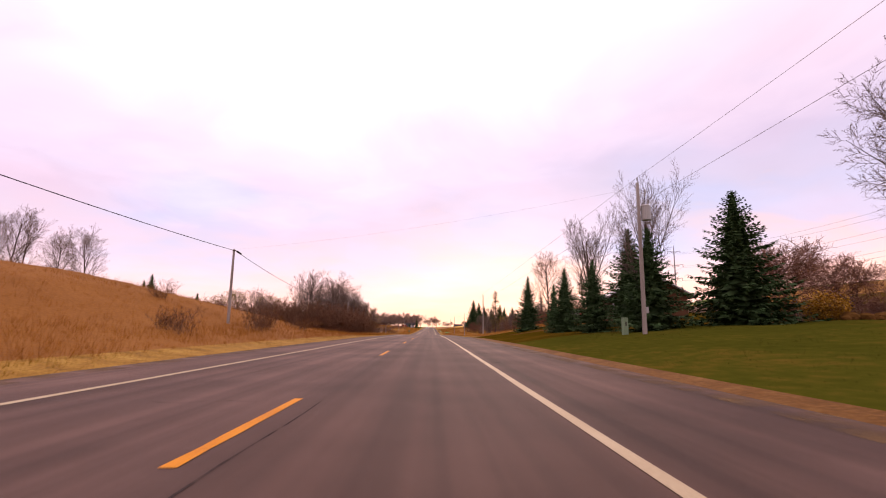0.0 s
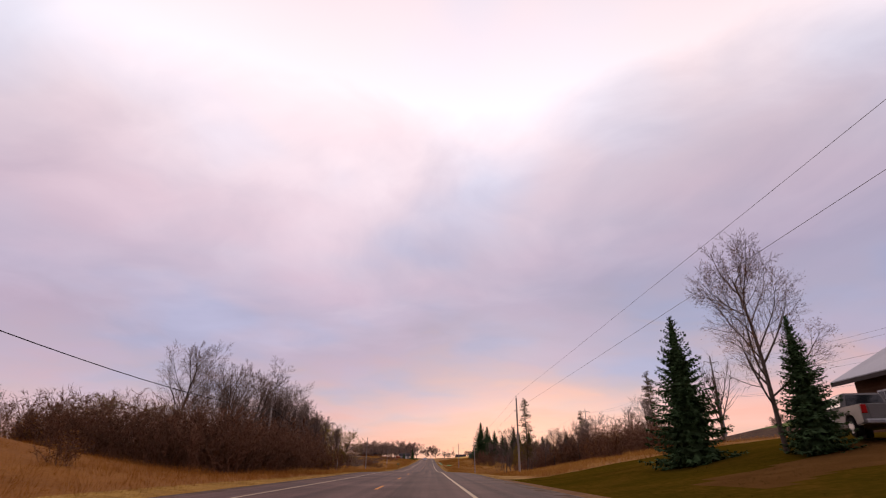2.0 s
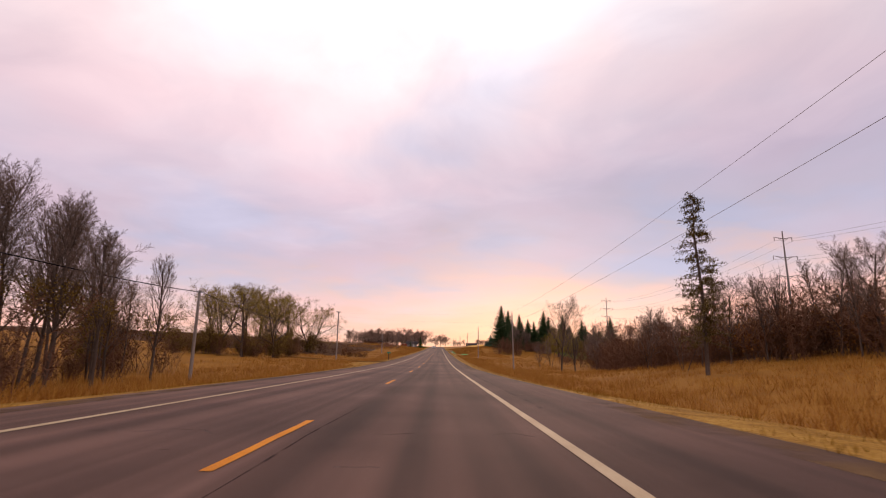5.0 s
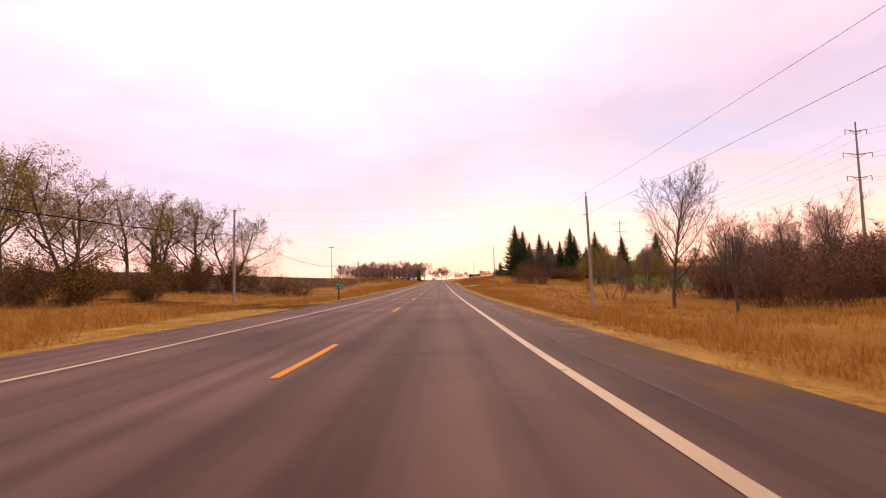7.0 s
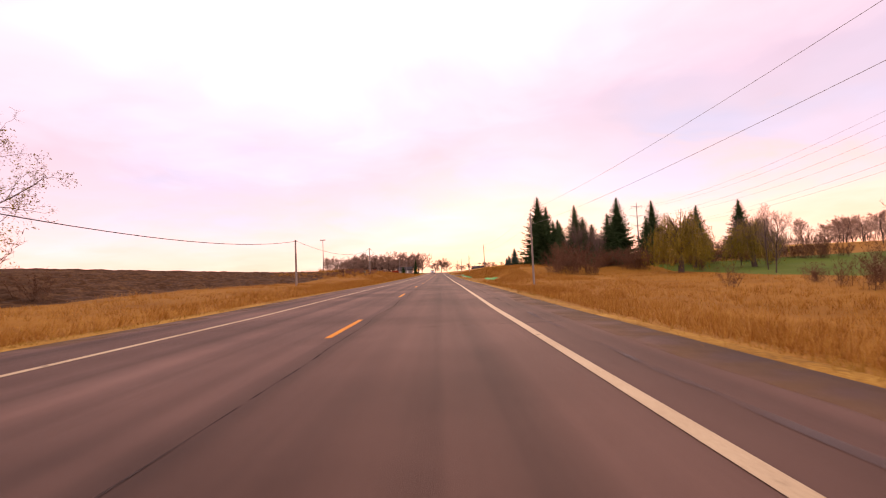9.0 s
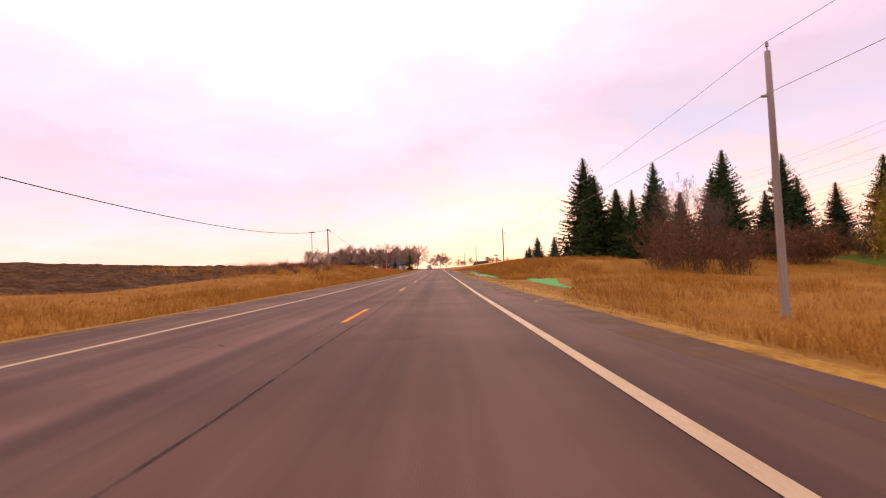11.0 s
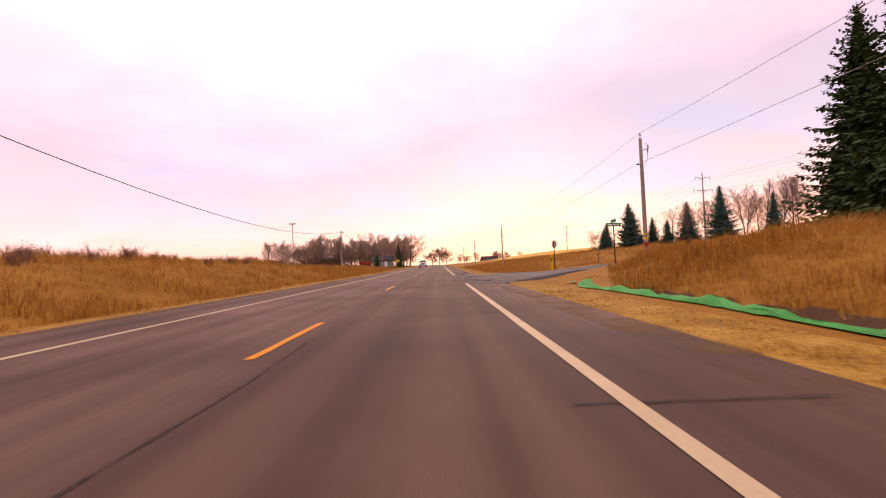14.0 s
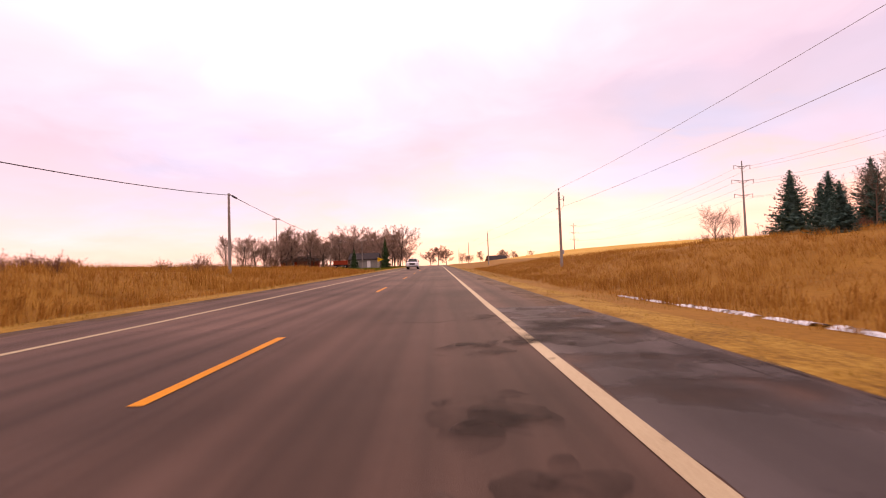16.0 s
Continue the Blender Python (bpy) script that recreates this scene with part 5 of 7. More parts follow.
# --- the farm copse and the far woods
rng = random.Random(23)
for i in range(58):
    f = i / 57
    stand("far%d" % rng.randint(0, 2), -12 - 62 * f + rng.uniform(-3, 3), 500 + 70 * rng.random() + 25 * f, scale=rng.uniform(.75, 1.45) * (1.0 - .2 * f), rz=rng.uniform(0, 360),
          group="bare trees round the farm", wide=1.2)
thicket([("brush%d" % (i % 3), -14 - 60 * rng.random(), 505 + 50 * rng.random(), rng.uniform(.9, 1.3), rng.uniform(0, 360)) for i in range(30)], "low brown brush under the farm trees")
stand("spruce0", -19.0, 474.5, 7.6, rz=10)
stand("spruce1", -12.8, 492, 11.6, rz=60, wide=.8)
for i in range(22):
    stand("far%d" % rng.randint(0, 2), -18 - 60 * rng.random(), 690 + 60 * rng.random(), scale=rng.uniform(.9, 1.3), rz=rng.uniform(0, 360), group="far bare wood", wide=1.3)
stand("far_round", 3.0, 742, 21.5, wide=1.2)
stand("far_round", 9.5, 744, 17.5, rz=50, wide=1.5)
stand("far_round", -3.0, 746, 17, rz=150, wide=1.5)
for i in range(16):
    stand("far%d" % rng.randint(0, 2), 18 + 45 * rng.random(), 640 + 90 * rng.random(), scale=rng.uniform(.35, .7), rz=rng.uniform(0, 360), group="far bare wood", wide=1.3)
for i in range(34):
    stand("far%d" % rng.randint(0, 2), 120 + 110 * rng.random(), 120 + 330 * rng.random(), scale=rng.uniform(.7, 1.1), rz=rng.uniform(0, 360), group="far bare wood", wide=1.4)


def far_wood(name, x0, y0, x1, y1, depth, height, seed, count):
    """A belt of far leafless woodland: thousands of upright twig clumps."""
    r = random.Random(seed)
    V, F = [], []
    for i in range(count):
        f = r.random()
        x, y = x0 + (x1 - x0) * f + r.uniform(-depth, depth), y0 + (y1 - y0) * f + r.uniform(-depth, depth)
        z = land(x, y)
        h = height * (.55 + .5 * (noise.noise((f * 14, seed, 0)) + .5)) * r.uniform(.55, 1.05)
        for k in range(5):
            p = Vector((x + r.gauss(0, .8), y + r.gauss(0, .8), z + h * r.uniform(0, .5)))
            tri_fan(V, F, p, p + Vector((r.gauss(0, 1.4), r.gauss(0, 1.4), h * .5)), Vector((r.uniform(.10, .28), r.uniform(-.1, .1), 0)))
    tagged(mesh_object(name, V, F, M_TWIG), "far belt of leafless brown woodland on the horizon", "woodland", kind="stuff")


for i, (x0, y0, x1, y1, h) in enumerate(((230, 60, 260, 420, 11), (250, 420, 120, 900, 11), (-230, -40, -260, 200, 10), (-320, 760, -90, 860, 11), (60, 860, 600, 1100, 11), (-90, 880, -900, 1000, 12))):
    far_wood("far_wood", x0, y0, x1, y1, 9, h, i + 1, 900)


# ---------------------------------------------------------------- grass
def grass(name, cells, mat, label, seed, fat=1.0):
    """cells: (x0, x1, y0, y1, tufts per square metre, height, blades, keep) over which pointed blades are sown."""
    r = np.random.RandomState(seed)
    V, F, n = [], [], 0
    for x0, x1, y0, y1, dens, h, blades, keep, *bent in cells:
        count = int(abs(x1 - x0) * (y1 - y0) * dens)
        xs, ys = r.uniform(x0, x1, count), r.uniform(y0, y1, count)
        for x, y in zip(xs, ys):
            if keep and not keep(x, y):
                continue
            z = land(x, y) - .02
            hh = h * (.45 + .85 * max(0, noise.noise((x * .22, y * .22, 9.0)) + .42) + .5 * max(0, noise.noise((x * .7, y * .7, 4.0)))) * r.uniform(.75, 1.15)
            lean = noise.noise((x * .08, y * .08, 2.0)) * .6 + noise.noise((x * .5, y * .5, 6.0)) * .7
            for b in range(blades):
                w, o, t = r.uniform(0, 6.283), r.uniform(.02, .20), r.uniform(.15, 1.2)
                bx, by = x + o * math.cos(w), y + o * math.sin(w)
                hb = hh * r.uniform(.6, 1.1)
                tx, ty = bx + hb * (t * math.cos(w) * .6 + lean * .4), by + hb * t * math.sin(w) * .6
                q = r.uniform(0, 3.1416)
                sx, sy = math.cos(q) * (.005 + .0085 * hb) * fat, math.sin(q) * (.005 + .0085 * hb) * fat
                if bent:
                    mx_, my_ = bx + (tx - bx) * .3, by + (ty - by) * .3
                    V.extend(((bx - sx, by - sy, z), (bx + sx, by + sy, z), (mx_ + sx * .7, my_ + sy * .7, z + hb * .62), (mx_ - sx * .7, my_ - sy * .7, z + hb * .62),
                              (tx + (tx - bx) * .25, ty + (ty - by) * .25, z + hb * (.98 - .35 * t))))
                    F.extend(((n, n + 1, n + 2, n + 3), (n + 3, n + 2, n + 4)))
                    n += 5
                else:
                    V.extend(((bx - sx, by - sy, z), (bx + sx, by + sy, z), (tx, ty, z + hb)))
                    F.append((n, n + 1, n + 2))
                    n += 3
    return tagged(mesh_object(name, V, F, mat), label, "grass", kind="stuff")


grass("tall_grass", [(-12, -7.7, 96, 186, 6.0, .55, 9, lambda x, y: not on_drive(x, y) and (x < -10 or not 166 < y < 182)), (-20, -12, 120, 186, 3.6, .62, 9, lambda x, y: not on_drive(x, y)), (-12, -7.7, 186, 240, 6.5, .40, 9, lambda x, y: not on_drive(x, y)), (-12.5, -7.7, 240, 290, 7.0, .56, 9, None), (-21, -12, 186, 300, 3.6, .30, 8, lambda x, y: not on_drive(x, y)),
                     (-12, -7.7, 290, 428, 7.0, .56, 9, None, 1), (-20, -12, 300, 428, 5.0, .62, 9, None), (-26, -20, 120, 190, 1.6, .6, 6, lambda x, y: not on_drive(x, y)),
                     (6.9, 9, 84, 262, 7.0, .38, 9, lambda x, y: x > mown_right(y) + .45 + .15 * math.sin(y * .7), 1), (9, 15, 84, 262, 6.0, .50, 9, lambda x, y: x > mown_right(y) + .45),
                     (8.0, 12, 284, 330, 16.0, .52, 9, lambda x, y: y < 322 or x > 8.2 + (y - 322) * .36, 1), (12, 18, 284, 331, 10.0, .58, 9, None), (12, 24, 262, 284, 6.5, .52, 8, lambda x, y: x > 13.2 or y < 276), (9.0, 12, 262, 284, 6.5, .52, 9, lambda x, y: y < 266 or x > 9.9 + (y - 267) * .22, 1),
                     (18, 28, 284, 328, 2.2, .7, 7, lambda x, y: y > 300 or x < 22), (13, 26, 327, 336, 6.0, .66, 8, lambda x, y: y < 329 + (x - 8) * .60), (10.6, 14, 320, 334, 9.0, .62, 9, lambda x, y: y < 327 + (x - 10.6) * 1.7, 1),
                     (8.2, 12, 351, 430, 8.0, .42, 9, None, 1), (12, 20, 351, 430, 6.0, .46, 9, None)],
      M_TALL, "tall dry golden-brown grass of the roadside ditches", 1)
grass("field_grass", [(15, 27, 84, 262, 3.2, .5, 7, None), (27, 40, 92, 150, 2.0, .5, 7, None), (27, 62, 196, 296, .9, .5, 7, lambda x, y: x < 43 or y < 230), (-32, -20, 290, 420, 1.6, .8, 7, None), (-46, -21, 188, 216, 1.8, .6, 7, lambda x, y: not on_drive(x, y)), (20, 46, 352, 430, 2.4, .5, 7, lambda x, y: y > 356 + (x - 20) * .45)],
      M_TALL, "dry golden grass of the rough fields", 6, 1.3)
grass("hill_grass", [(-14, -7.6, -6, 98, 6.0, .50, 7, None), (-26, -14, 0, 100, 3.0, .42, 7, None), (-46, -26, 10, 100, 1.1, .42, 8, None)], M_RUST, "rusty brown dry grass of the hillside", 2, .6)
grass("verge_grass", [(5.6, 9.6, 285, 350, 12, .13, 6, lambda x, y: x > road_right(y) - .12 and (y < 330 or y > 347.6) and not (7.0 < x < 8.0 and y < 324), 1), (5.6, 9.0, 80, 285, 7, .12, 5, lambda x, y: x > road_right(y) - .1), (5.7, 9.0, 350, 428, 7, .12, 5, lambda x, y: x > road_right(y) - .05 and not 329.5 < y < 349.5), (-7.9, -6.25, -6, 428, 9, .12, 5, lambda x, y: not on_drive(x, y)), (-10.2, -7.9, 166, 182, 9, .10, 5, lambda x, y: not on_drive(x, y))],
      M_SHORT, "short dry yellow grass of the mown verge", 3)
grass("lawn_grass", [(8.2, 16, -6, 40, 12, .07, 5, None), (16, 34, 4, 40, 4.0, .08, 5, None)], M_BLADE, "short green lawn", 4)
grass("dry_lawn_grass", [(8.2, 16, 37, 80, 10, .07, 5, None), (16, 26, 37, 64, 4.0, .08, 5, None)], M_DRYLAWN, "short brown lawn strewn with leaves", 7)
# seed heads that stand above the left bank
rng = random.Random(37)
thicket([("pink_bush", -rng.uniform(14.5, 24), 300 + 94 * (i + rng.random()) / 60, rng.uniform(.22, .40), rng.uniform(0, 360)) for i in range(60)],
        "dry brown weeds with feathery heads along the bank")

# the ploughed field: furrows and clods
fx = np.concatenate([np.arange(-56, -20.9, .55), np.arange(-100, -56, 2.0)])
fx.sort()
fy = np.arange(216, 318, .9)
fv, ff = [], []
for yy in fy:
    for xx in fx:
        edge = smooth01((-21 - xx) / 1.5) * smooth01((yy - 216) / 2) * smooth01((318 - yy) / 2)
        clod = .10 * math.sin(xx * 2 * math.pi / 1.6 + .4 * noise.noise((yy * .1, 0, 0))) + .26 * noise.noise((xx * .9, yy * .9, 5)) + .22 * noise.noise((xx * 2.7, yy * 2.7, 8))
        fv.append((xx, yy, land(xx, yy) - .10 + edge * (.20 + clod)))
for j in range(len(fy) - 1):
    for i in range(len(fx) - 1):
        ff.append((j * len(fx) + i, j * len(fx) + i + 1, (j + 1) * len(fx) + i + 1, (j + 1) * len(fx) + i))
tagged(mesh_object("ploughed_field", fv, ff, M_TILL), kind="structure")


# ---------------------------------------------------------------- side road and verge details
side_rows = [(5.5, 328.0, 349.4), (5.9, 329.6, 348.6), (6.6, 331.0, 347.5), (8, 333.0, 346.7), (11, 335.7, 346.4), (15, 338.2, 347.4), (22, 341.0, 349.0), (30, 344.6, 352.3), (45, 351, 358.5), (70, 361, 368.5), (110, 376, 383)]
sv, sf = [], []
for x, a, b in side_rows:
    lift = .007 + .10 * smooth01((x - 5.4) / 3.5)
    for i in range(-1, 10):
        yy = a + (b - a) * min(max(i, 0), 8) / 8 + (-.3 if i < 0 else .3 if i > 8 else 0)
        g = road_z(yy) if x < 5.66 else max(land(x, yy), road_z(yy) - .03) if x < 9 else land(x, yy)
        sv.append((x, yy, g + lift - (.02 if i in (0, 8) else .32 if i in (-1, 9) else 0)))
for j in range(len(side_rows) - 1):
    for i in range(10):
        sf.append((j * 11 + i, (j + 1) * 11 + i, (j + 1) * 11 + i + 1, j * 11 + i + 1))
side_road = tagged(mesh_object("side_road", sv, sf, M_SIDE, smooth=True), kind="structure")
ribbon("joint_seam", M_TAR, side_road, [(5.49 + .04 * noise.noise((i * .4, 0, 0)), 327.5 + .9 * i) for i in range(29)], .07, lift=.012, jag=.02, seed=3)
ribbon("worn_shoulder", M_SHOULDER, road, [(4.57 + .04 * noise.noise((i * .3, 5, 0)), 328.5 + .75 * i) for i in range(42)], 1.8, lift=.003, jag=.05, seed=8, label="paler worn asphalt of the junction shoulder")
ribbon("seam_crack", M_TAR, road, [(3.66 + .03 * noise.noise((i * .5, 1, 0)), 336.5 + .5 * i) for i in range(22)], .06, lift=.009, jag=.015, seed=9)
ribbon("seam_crack", M_TAR, road, list([(3.74, 330.16), (3.92, 329.93), (3.92, 329.71), (4.07, 329.47), (4.15, 329.28), (4.33, 329.01)]), .03, lift=.0075, jag=.008, seed=10)
for k, (x, y, a, b) in enumerate(((4.4, 332.7, 1.1, .8), (4.1, 334.2, .8, .9), (5.6, 332.0, .7, .45), (2.3, 331.5, .5, .35), (1.2, 333.4, .7, .4), (3.78, 333.27, 0.25, 0.5), (3.88, 332.46, 0.4, 0.35), (4.35, 332.64, 0.3, 0.3), (4.87, 332.72, 0.4, 0.3), (4.96, 331.89, 0.3, 0.25), (3.21, 331.66, 0.2, 0.15), (2.56, 329.63, 0.16, 0.05), (2.66, 329.56, 0.12, 0.04), (4.84, 331.31, 0.3, 0.2))):
    patch(M_STAIN, x, y, a, b, 30 + k, lift=.0065, label="dark damp-looking stain")
patch(M_SEAL, 4.3, 335.0, .10, .12, 44, lift=.010)
for k, pts in enumerate((((4.95, 254.9), (5.25, 254.5), (5.1, 254.2)), ((5.2, 255.1), (5.5, 254.7)), ((4.9, 254.2), (5.45, 254.0)), ((5.0, 253.9), (4.85, 253.5), (5.3, 253.3)), ((5.3, 253.9), (5.6, 253.4)))):
    ribbon("survey_mark", M_CREAM, road, list(pts), .035, lift=.005, jag=.008, seed=k, label="faded white sprayed survey stroke")
for k, (a, b) in enumerate(((5.54, 322.64), (5.55, 321.7))):
    ribbon("chalk_mark", M_CREAM, road, [(a - .10, b + .12), (a + .10, b - .12)], .05, lift=.006, seed=k)


def ground_strip(name, mat, points, width, lift, crumple, label, category, seed, kind=""):
    """A loose sheet that lies along the ground with folds and a frayed edge."""
    V, F = [], []
    n = 7
    rows = []
    for (x0, y0, w0), (x1, y1, w1) in zip(points, points[1:]):
        k = max(2, int(math.hypot(x1 - x0, y1 - y0) / .35))
        rows += [(x0 + (x1 - x0) * i / k, y0 + (y1 - y0) * i / k, w0 + (w1 - w0) * i / k) for i in range(k)]
    rows.append(points[-1])
    for x, y, w in rows:
        w *= width * (1 + .25 * noise.noise((y * .9, seed, 0)))
        for i in range(n):
            f = i / (n - 1) - .5
            xx, yy = x + f * w + .08 * noise.noise((y * 2.1, i, seed)), y + .15 * noise.noise((x, i * .7, y))
            edge = 1 - (2 * abs(f)) ** 4
            V.append((xx, yy, land(xx, yy) + lift * (.3 + .7 * edge) + crumple * edge * (noise.noise((xx * 2.3, yy * 1.7, seed)) + .35 * noise.noise((xx * 7, yy * 6, seed)))))
    for j in range(len(rows) - 1):
        for i in range(n - 1):
            F.append((j * n + i, j * n + i + 1, (j + 1) * n + i + 1, (j + 1) * n + i))
    return tagged(mesh_object(name, V, F, mat, smooth=True), label, category, "green erosion mats" if mat == M_MAT else "", kind)


ground_strip("erosion_mat", M_MAT, ((9.6, 267, .2), (9.9, 271, .8), (10.2, 276, 1.5), (10.9, 281, 2.4), (11.1, 283.5, 2.2), (10.3, 285, .5)), 1.0, .10, .10, "sheet of bright green erosion netting on the bank", "erosion mat", 1)
ground_strip("erosion_mat", M_MAT, ((7.7, 287, .5), (7.5, 293, .6), (7.4, 299, .55), (7.45, 301.5, .5), (7.35, 303.5, .2)), 1.0, .10, .12, "crumpled strip of green erosion netting in the ditch", "erosion mat", 2)
ground_strip("erosion_mat", M_MAT, ((7.3, 305, .15), (7.4, 309.5, .3), (7.7, 314.8, .35), (7.6, 320.5, .45), (7.5, 322.4, .6), (8.0, 324.2, .75), (8.7, 326.4, .45)), .9, .10, .19, "rumpled green erosion netting ending beside the side road", "erosion mat", 3)
ground_strip("erosion_mat", M_MAT, ((7.85, 325.4, .22), (8.15, 326.7, .25)), 1.0, .08, .10, "small loose scrap of green erosion netting", "erosion mat", 4)
ground_strip("bare_earth", M_EARTH, ((8.3, 287, .5), (8.0, 293, .6), (7.9, 304, .7), (8.1, 314, .6), (8.4, 320, .7), (8.9, 323, .5)), 1.0, .05, .14, "dark bare earth along the foot of the bank", "earth", 5, "stuff")
ground_strip("snow_strip", M_SNOW, ((7.1, 293, .06), (6.95, 299.5, .16), (6.85, 301.3, .15), (6.9, 303, .15), (7.0, 305.6, .11), (7.2, 310, .06)), 1.0, .05, .06, "thin strip of old snow along the ditch", "snow", 6, "stuff")
ground_strip("snow_strip", M_SNOW, ((8.5, 351.2, .15), (8.5, 355, .28), (8.6, 359.5, .22), (8.5, 364.5, .10)), 1.0, .06, .05, "thin strip of old snow in the ditch", "snow", 7, "stuff")


# ---------------------------------------------------------------- poles and wires
def utility_pole(x, y, top, label, group, kit=(), lean=(0, 0), r=.16):
    z = land(x, y)
    h = top - z
    ob = thing("utility_pole", (x, y, z), label, "utility pole", group)
    ob.matrix_basis = pose(x, y, z, lean[0], lean[1], 0)
    V, F = tube([], [], [Vector((0, 0, zz)) for zz in (-.6, h * .35, h * .7, h, h + .02)], [r, r * .9, r * .78, r * .68, .01], 14)
    mesh_object("shaft", V, F, M_POLE, ob, smooth=True)
    if "pins" in kit:
        bm = bmesh.new()
        rod(bm, (0, 0, h - .05), (0, 0, h + .22), .02, .02, 6)
        rod(bm, (0, 0, h + .16), (0, 0, h + .34), .055, .035, 10)
        part("insulator", bm, M_PORC, ob, "grey porcelain pin insulator")
        bm = bmesh.new()
        rod(bm, (-.14, 0, h - 1.55), (-.30, 0, h - 1.55), .05, .05, 8)
        part("insulator", bm, M_PORC, ob, "grey porcelain spool insulator")
    if "transformer" in kit:
        bm = bmesh.new()
        rod(bm, (.42, 0, h - 2.3), (.42, 0, h - 1.45), .27, .27, 18)
        rod(bm, (.42, 0, h - 1.45), (.42, 0, h - 1.38), .29, .24, 18)
        tank = part("transformer_tank", bm, M_GREYBOX, ob, "grey cylindrical transformer tank")
        for dx in (-.1, .12):
            bm = bmesh.new()
            rod(bm, (.42 + dx, 0, h - 1.38), (.42 + dx, 0, h - 1.12), .05, .03, 8)
            part("bushing", bm, M_PORC, tank)
        bm = bmesh.new()
        block(bm, .02, .26, -.05, .05, h - 2.2, h - 2.1)
        block(bm, .02, .26, -.05, .05, h - 1.65, h - 1.55)
        part("hanger", bm, M_STEEL, ob)
    if "cutout" in kit:
        bm = bmesh.new()
        rod(bm, (0, 0, h - .75), (.42, 0, h - .62), .025, .025, 6)
        rod(bm, (.40, .02, h - .85), (.46, .02, h - .42), .05, .05, 8)
        rod(bm, (.46, 0, h - .45), (.30, 0, h - .30), .018, .018, 6)
        part("cutout_switch", bm, M_GREYBOX, ob, "grey fused cutout on a bracket")
        V, F = [], []
        tube(V, F, [Vector((.42, 0, h - .8)), Vector((.40, .1, h - 1.3)), Vector((.2, .12, h - 1.6)), Vector((.1, .1, h - 1.9))], [.012] * 4, 4)
        mesh_object("jumper_wire", V, F, M_CABLE, ob)
    if "meter" in kit:
        bm = bmesh.new()
        block(bm, .10, .26, -.09, .09, 1.2, 1.55, .02)
        part("meter_box", bm, M_GREYBOX, ob)
    if "bands" in kit:
        for z0, z1, m in ((.55, .85, M_RED), (1.0, 1.12, M_YELLOW), (1.3, 1.38, M_YELLOW)):
            bm = bmesh.new()
            rod(bm, (0, 0, z0), (0, 0, z1), r * 1.04, r * 1.03, 12)
            part("reflective_band", bm, m, ob, "coloured reflective band")
    if "clamp" in kit:
        bm = bmesh.new()
        rod(bm, (-.10, 0, h - .10), (.16, 0, h - .10), .03, .03, 6)
        rod(bm, (.14, -.10, h - .12), (.14, .10, h - .12), .05, .05, 8)
        part("cable_clamp", bm, M_STEEL, ob)
    if "splice" in kit:
        for s in kit["splice"]:
            bm = bmesh.new()
            rod(bm, (.14, s * .35, h - .14), (.14, s * 1.15, h - .22), .075, .075, 10)
            part("splice_sleeve", bm, M_CABLE, ob, "black cable splice sleeve")
    return ob


M_RED = material("faded_red_paint", [(0.22, 0.03, 0.025), (0.34, 0.05, 0.035)], 2, 20, 0.5, 0.05)
M_YELLOW = material("sign_yellow", [(0.70, 0.38, 0.01), (0.80, 0.46, 0.02)], 2, 20, 0.45, 0.03)
M_SIGNGREEN = material("sign_green", [(0.0, 0.16, 0.11), (0.01, 0.21, 0.14)], 2, 20, 0.45, 0.03)
M_WHITE = material("white_paint", [(0.62, 0.61, 0.60), (0.76, 0.75, 0.74)], 1.5, 20, 0.4, 0.03)
M_DARKPOST = material("dark_steel_post", [(0.035, 0.028, 0.025), (0.07, 0.055, 0.05)], 3, 30, 0.6, 0.1)
M_ALU = material("dull_aluminium", [(0.34, 0.32, 0.31), (0.46, 0.44, 0.43)], 2, 20, 0.5, 0.03, 0.3)

RP = [(14.2, -42.0, 10.2), (14.2, 29.2, 9.98), (13.2, 109.8, 8.75), (14.6, 192.3, 7.35), (13.5, 255.4, 7.65), (14.6, 334.0, 8.5), (13.75, 392.8, 8.35), (13.2, 452.0, 9.0), (13.4, 520.0, 10.4), (13.4, 600, 11.3)]
RK = [{"pins": 1}, {"pins": 1, "transformer": 1, "meter": 1, "cutout": 1}, {"pins": 1}, {"pins": 1}, {"pins": 1}, {"pins": 1, "cutout": 1, "bands": 1}, {"pins": 1, "cutout": 1, "meter": 1}, {"pins": 1}, {"pins": 1}, {"pins": 1}]
for (x, y, top), kit in zip(RP, RK):
    extra = " carrying a grey transformer" if "transformer" in kit else (" with a cutout bracket" if "cutout" in kit else "")
    utility_pole(x, y, top, "weathered grey wooden utility pole" + extra, "power poles along the road", kit, lean=(0, -1.0 if y == 192.3 else 0), r=.135)
LP = [(-14.6, -22.0, 7.3), (-14.6, 41.5, 7.42), (-14.6, 98.4, 6.2), (-14.6, 141.2, 4.8), (-15.8, 194.4, 7.25), (-14.5, 251.4, 5.2), (-15.4, 317.1, 8.15), (-13.7, 386.3, 8.1), (-17.4, 477.7, 9.7), (-17.0, 560, 10.2)]
for i, (x, y, top) in enumerate(LP):
    kit = {"clamp": 1}
    if i in (1, 6, 7):
        kit["splice"] = (1,) if i != 6 else (-1, 1)
    utility_pole(x, y, top, "slim grey wooden telephone pole with one cable", "telephone poles along the road", kit, r=.125)


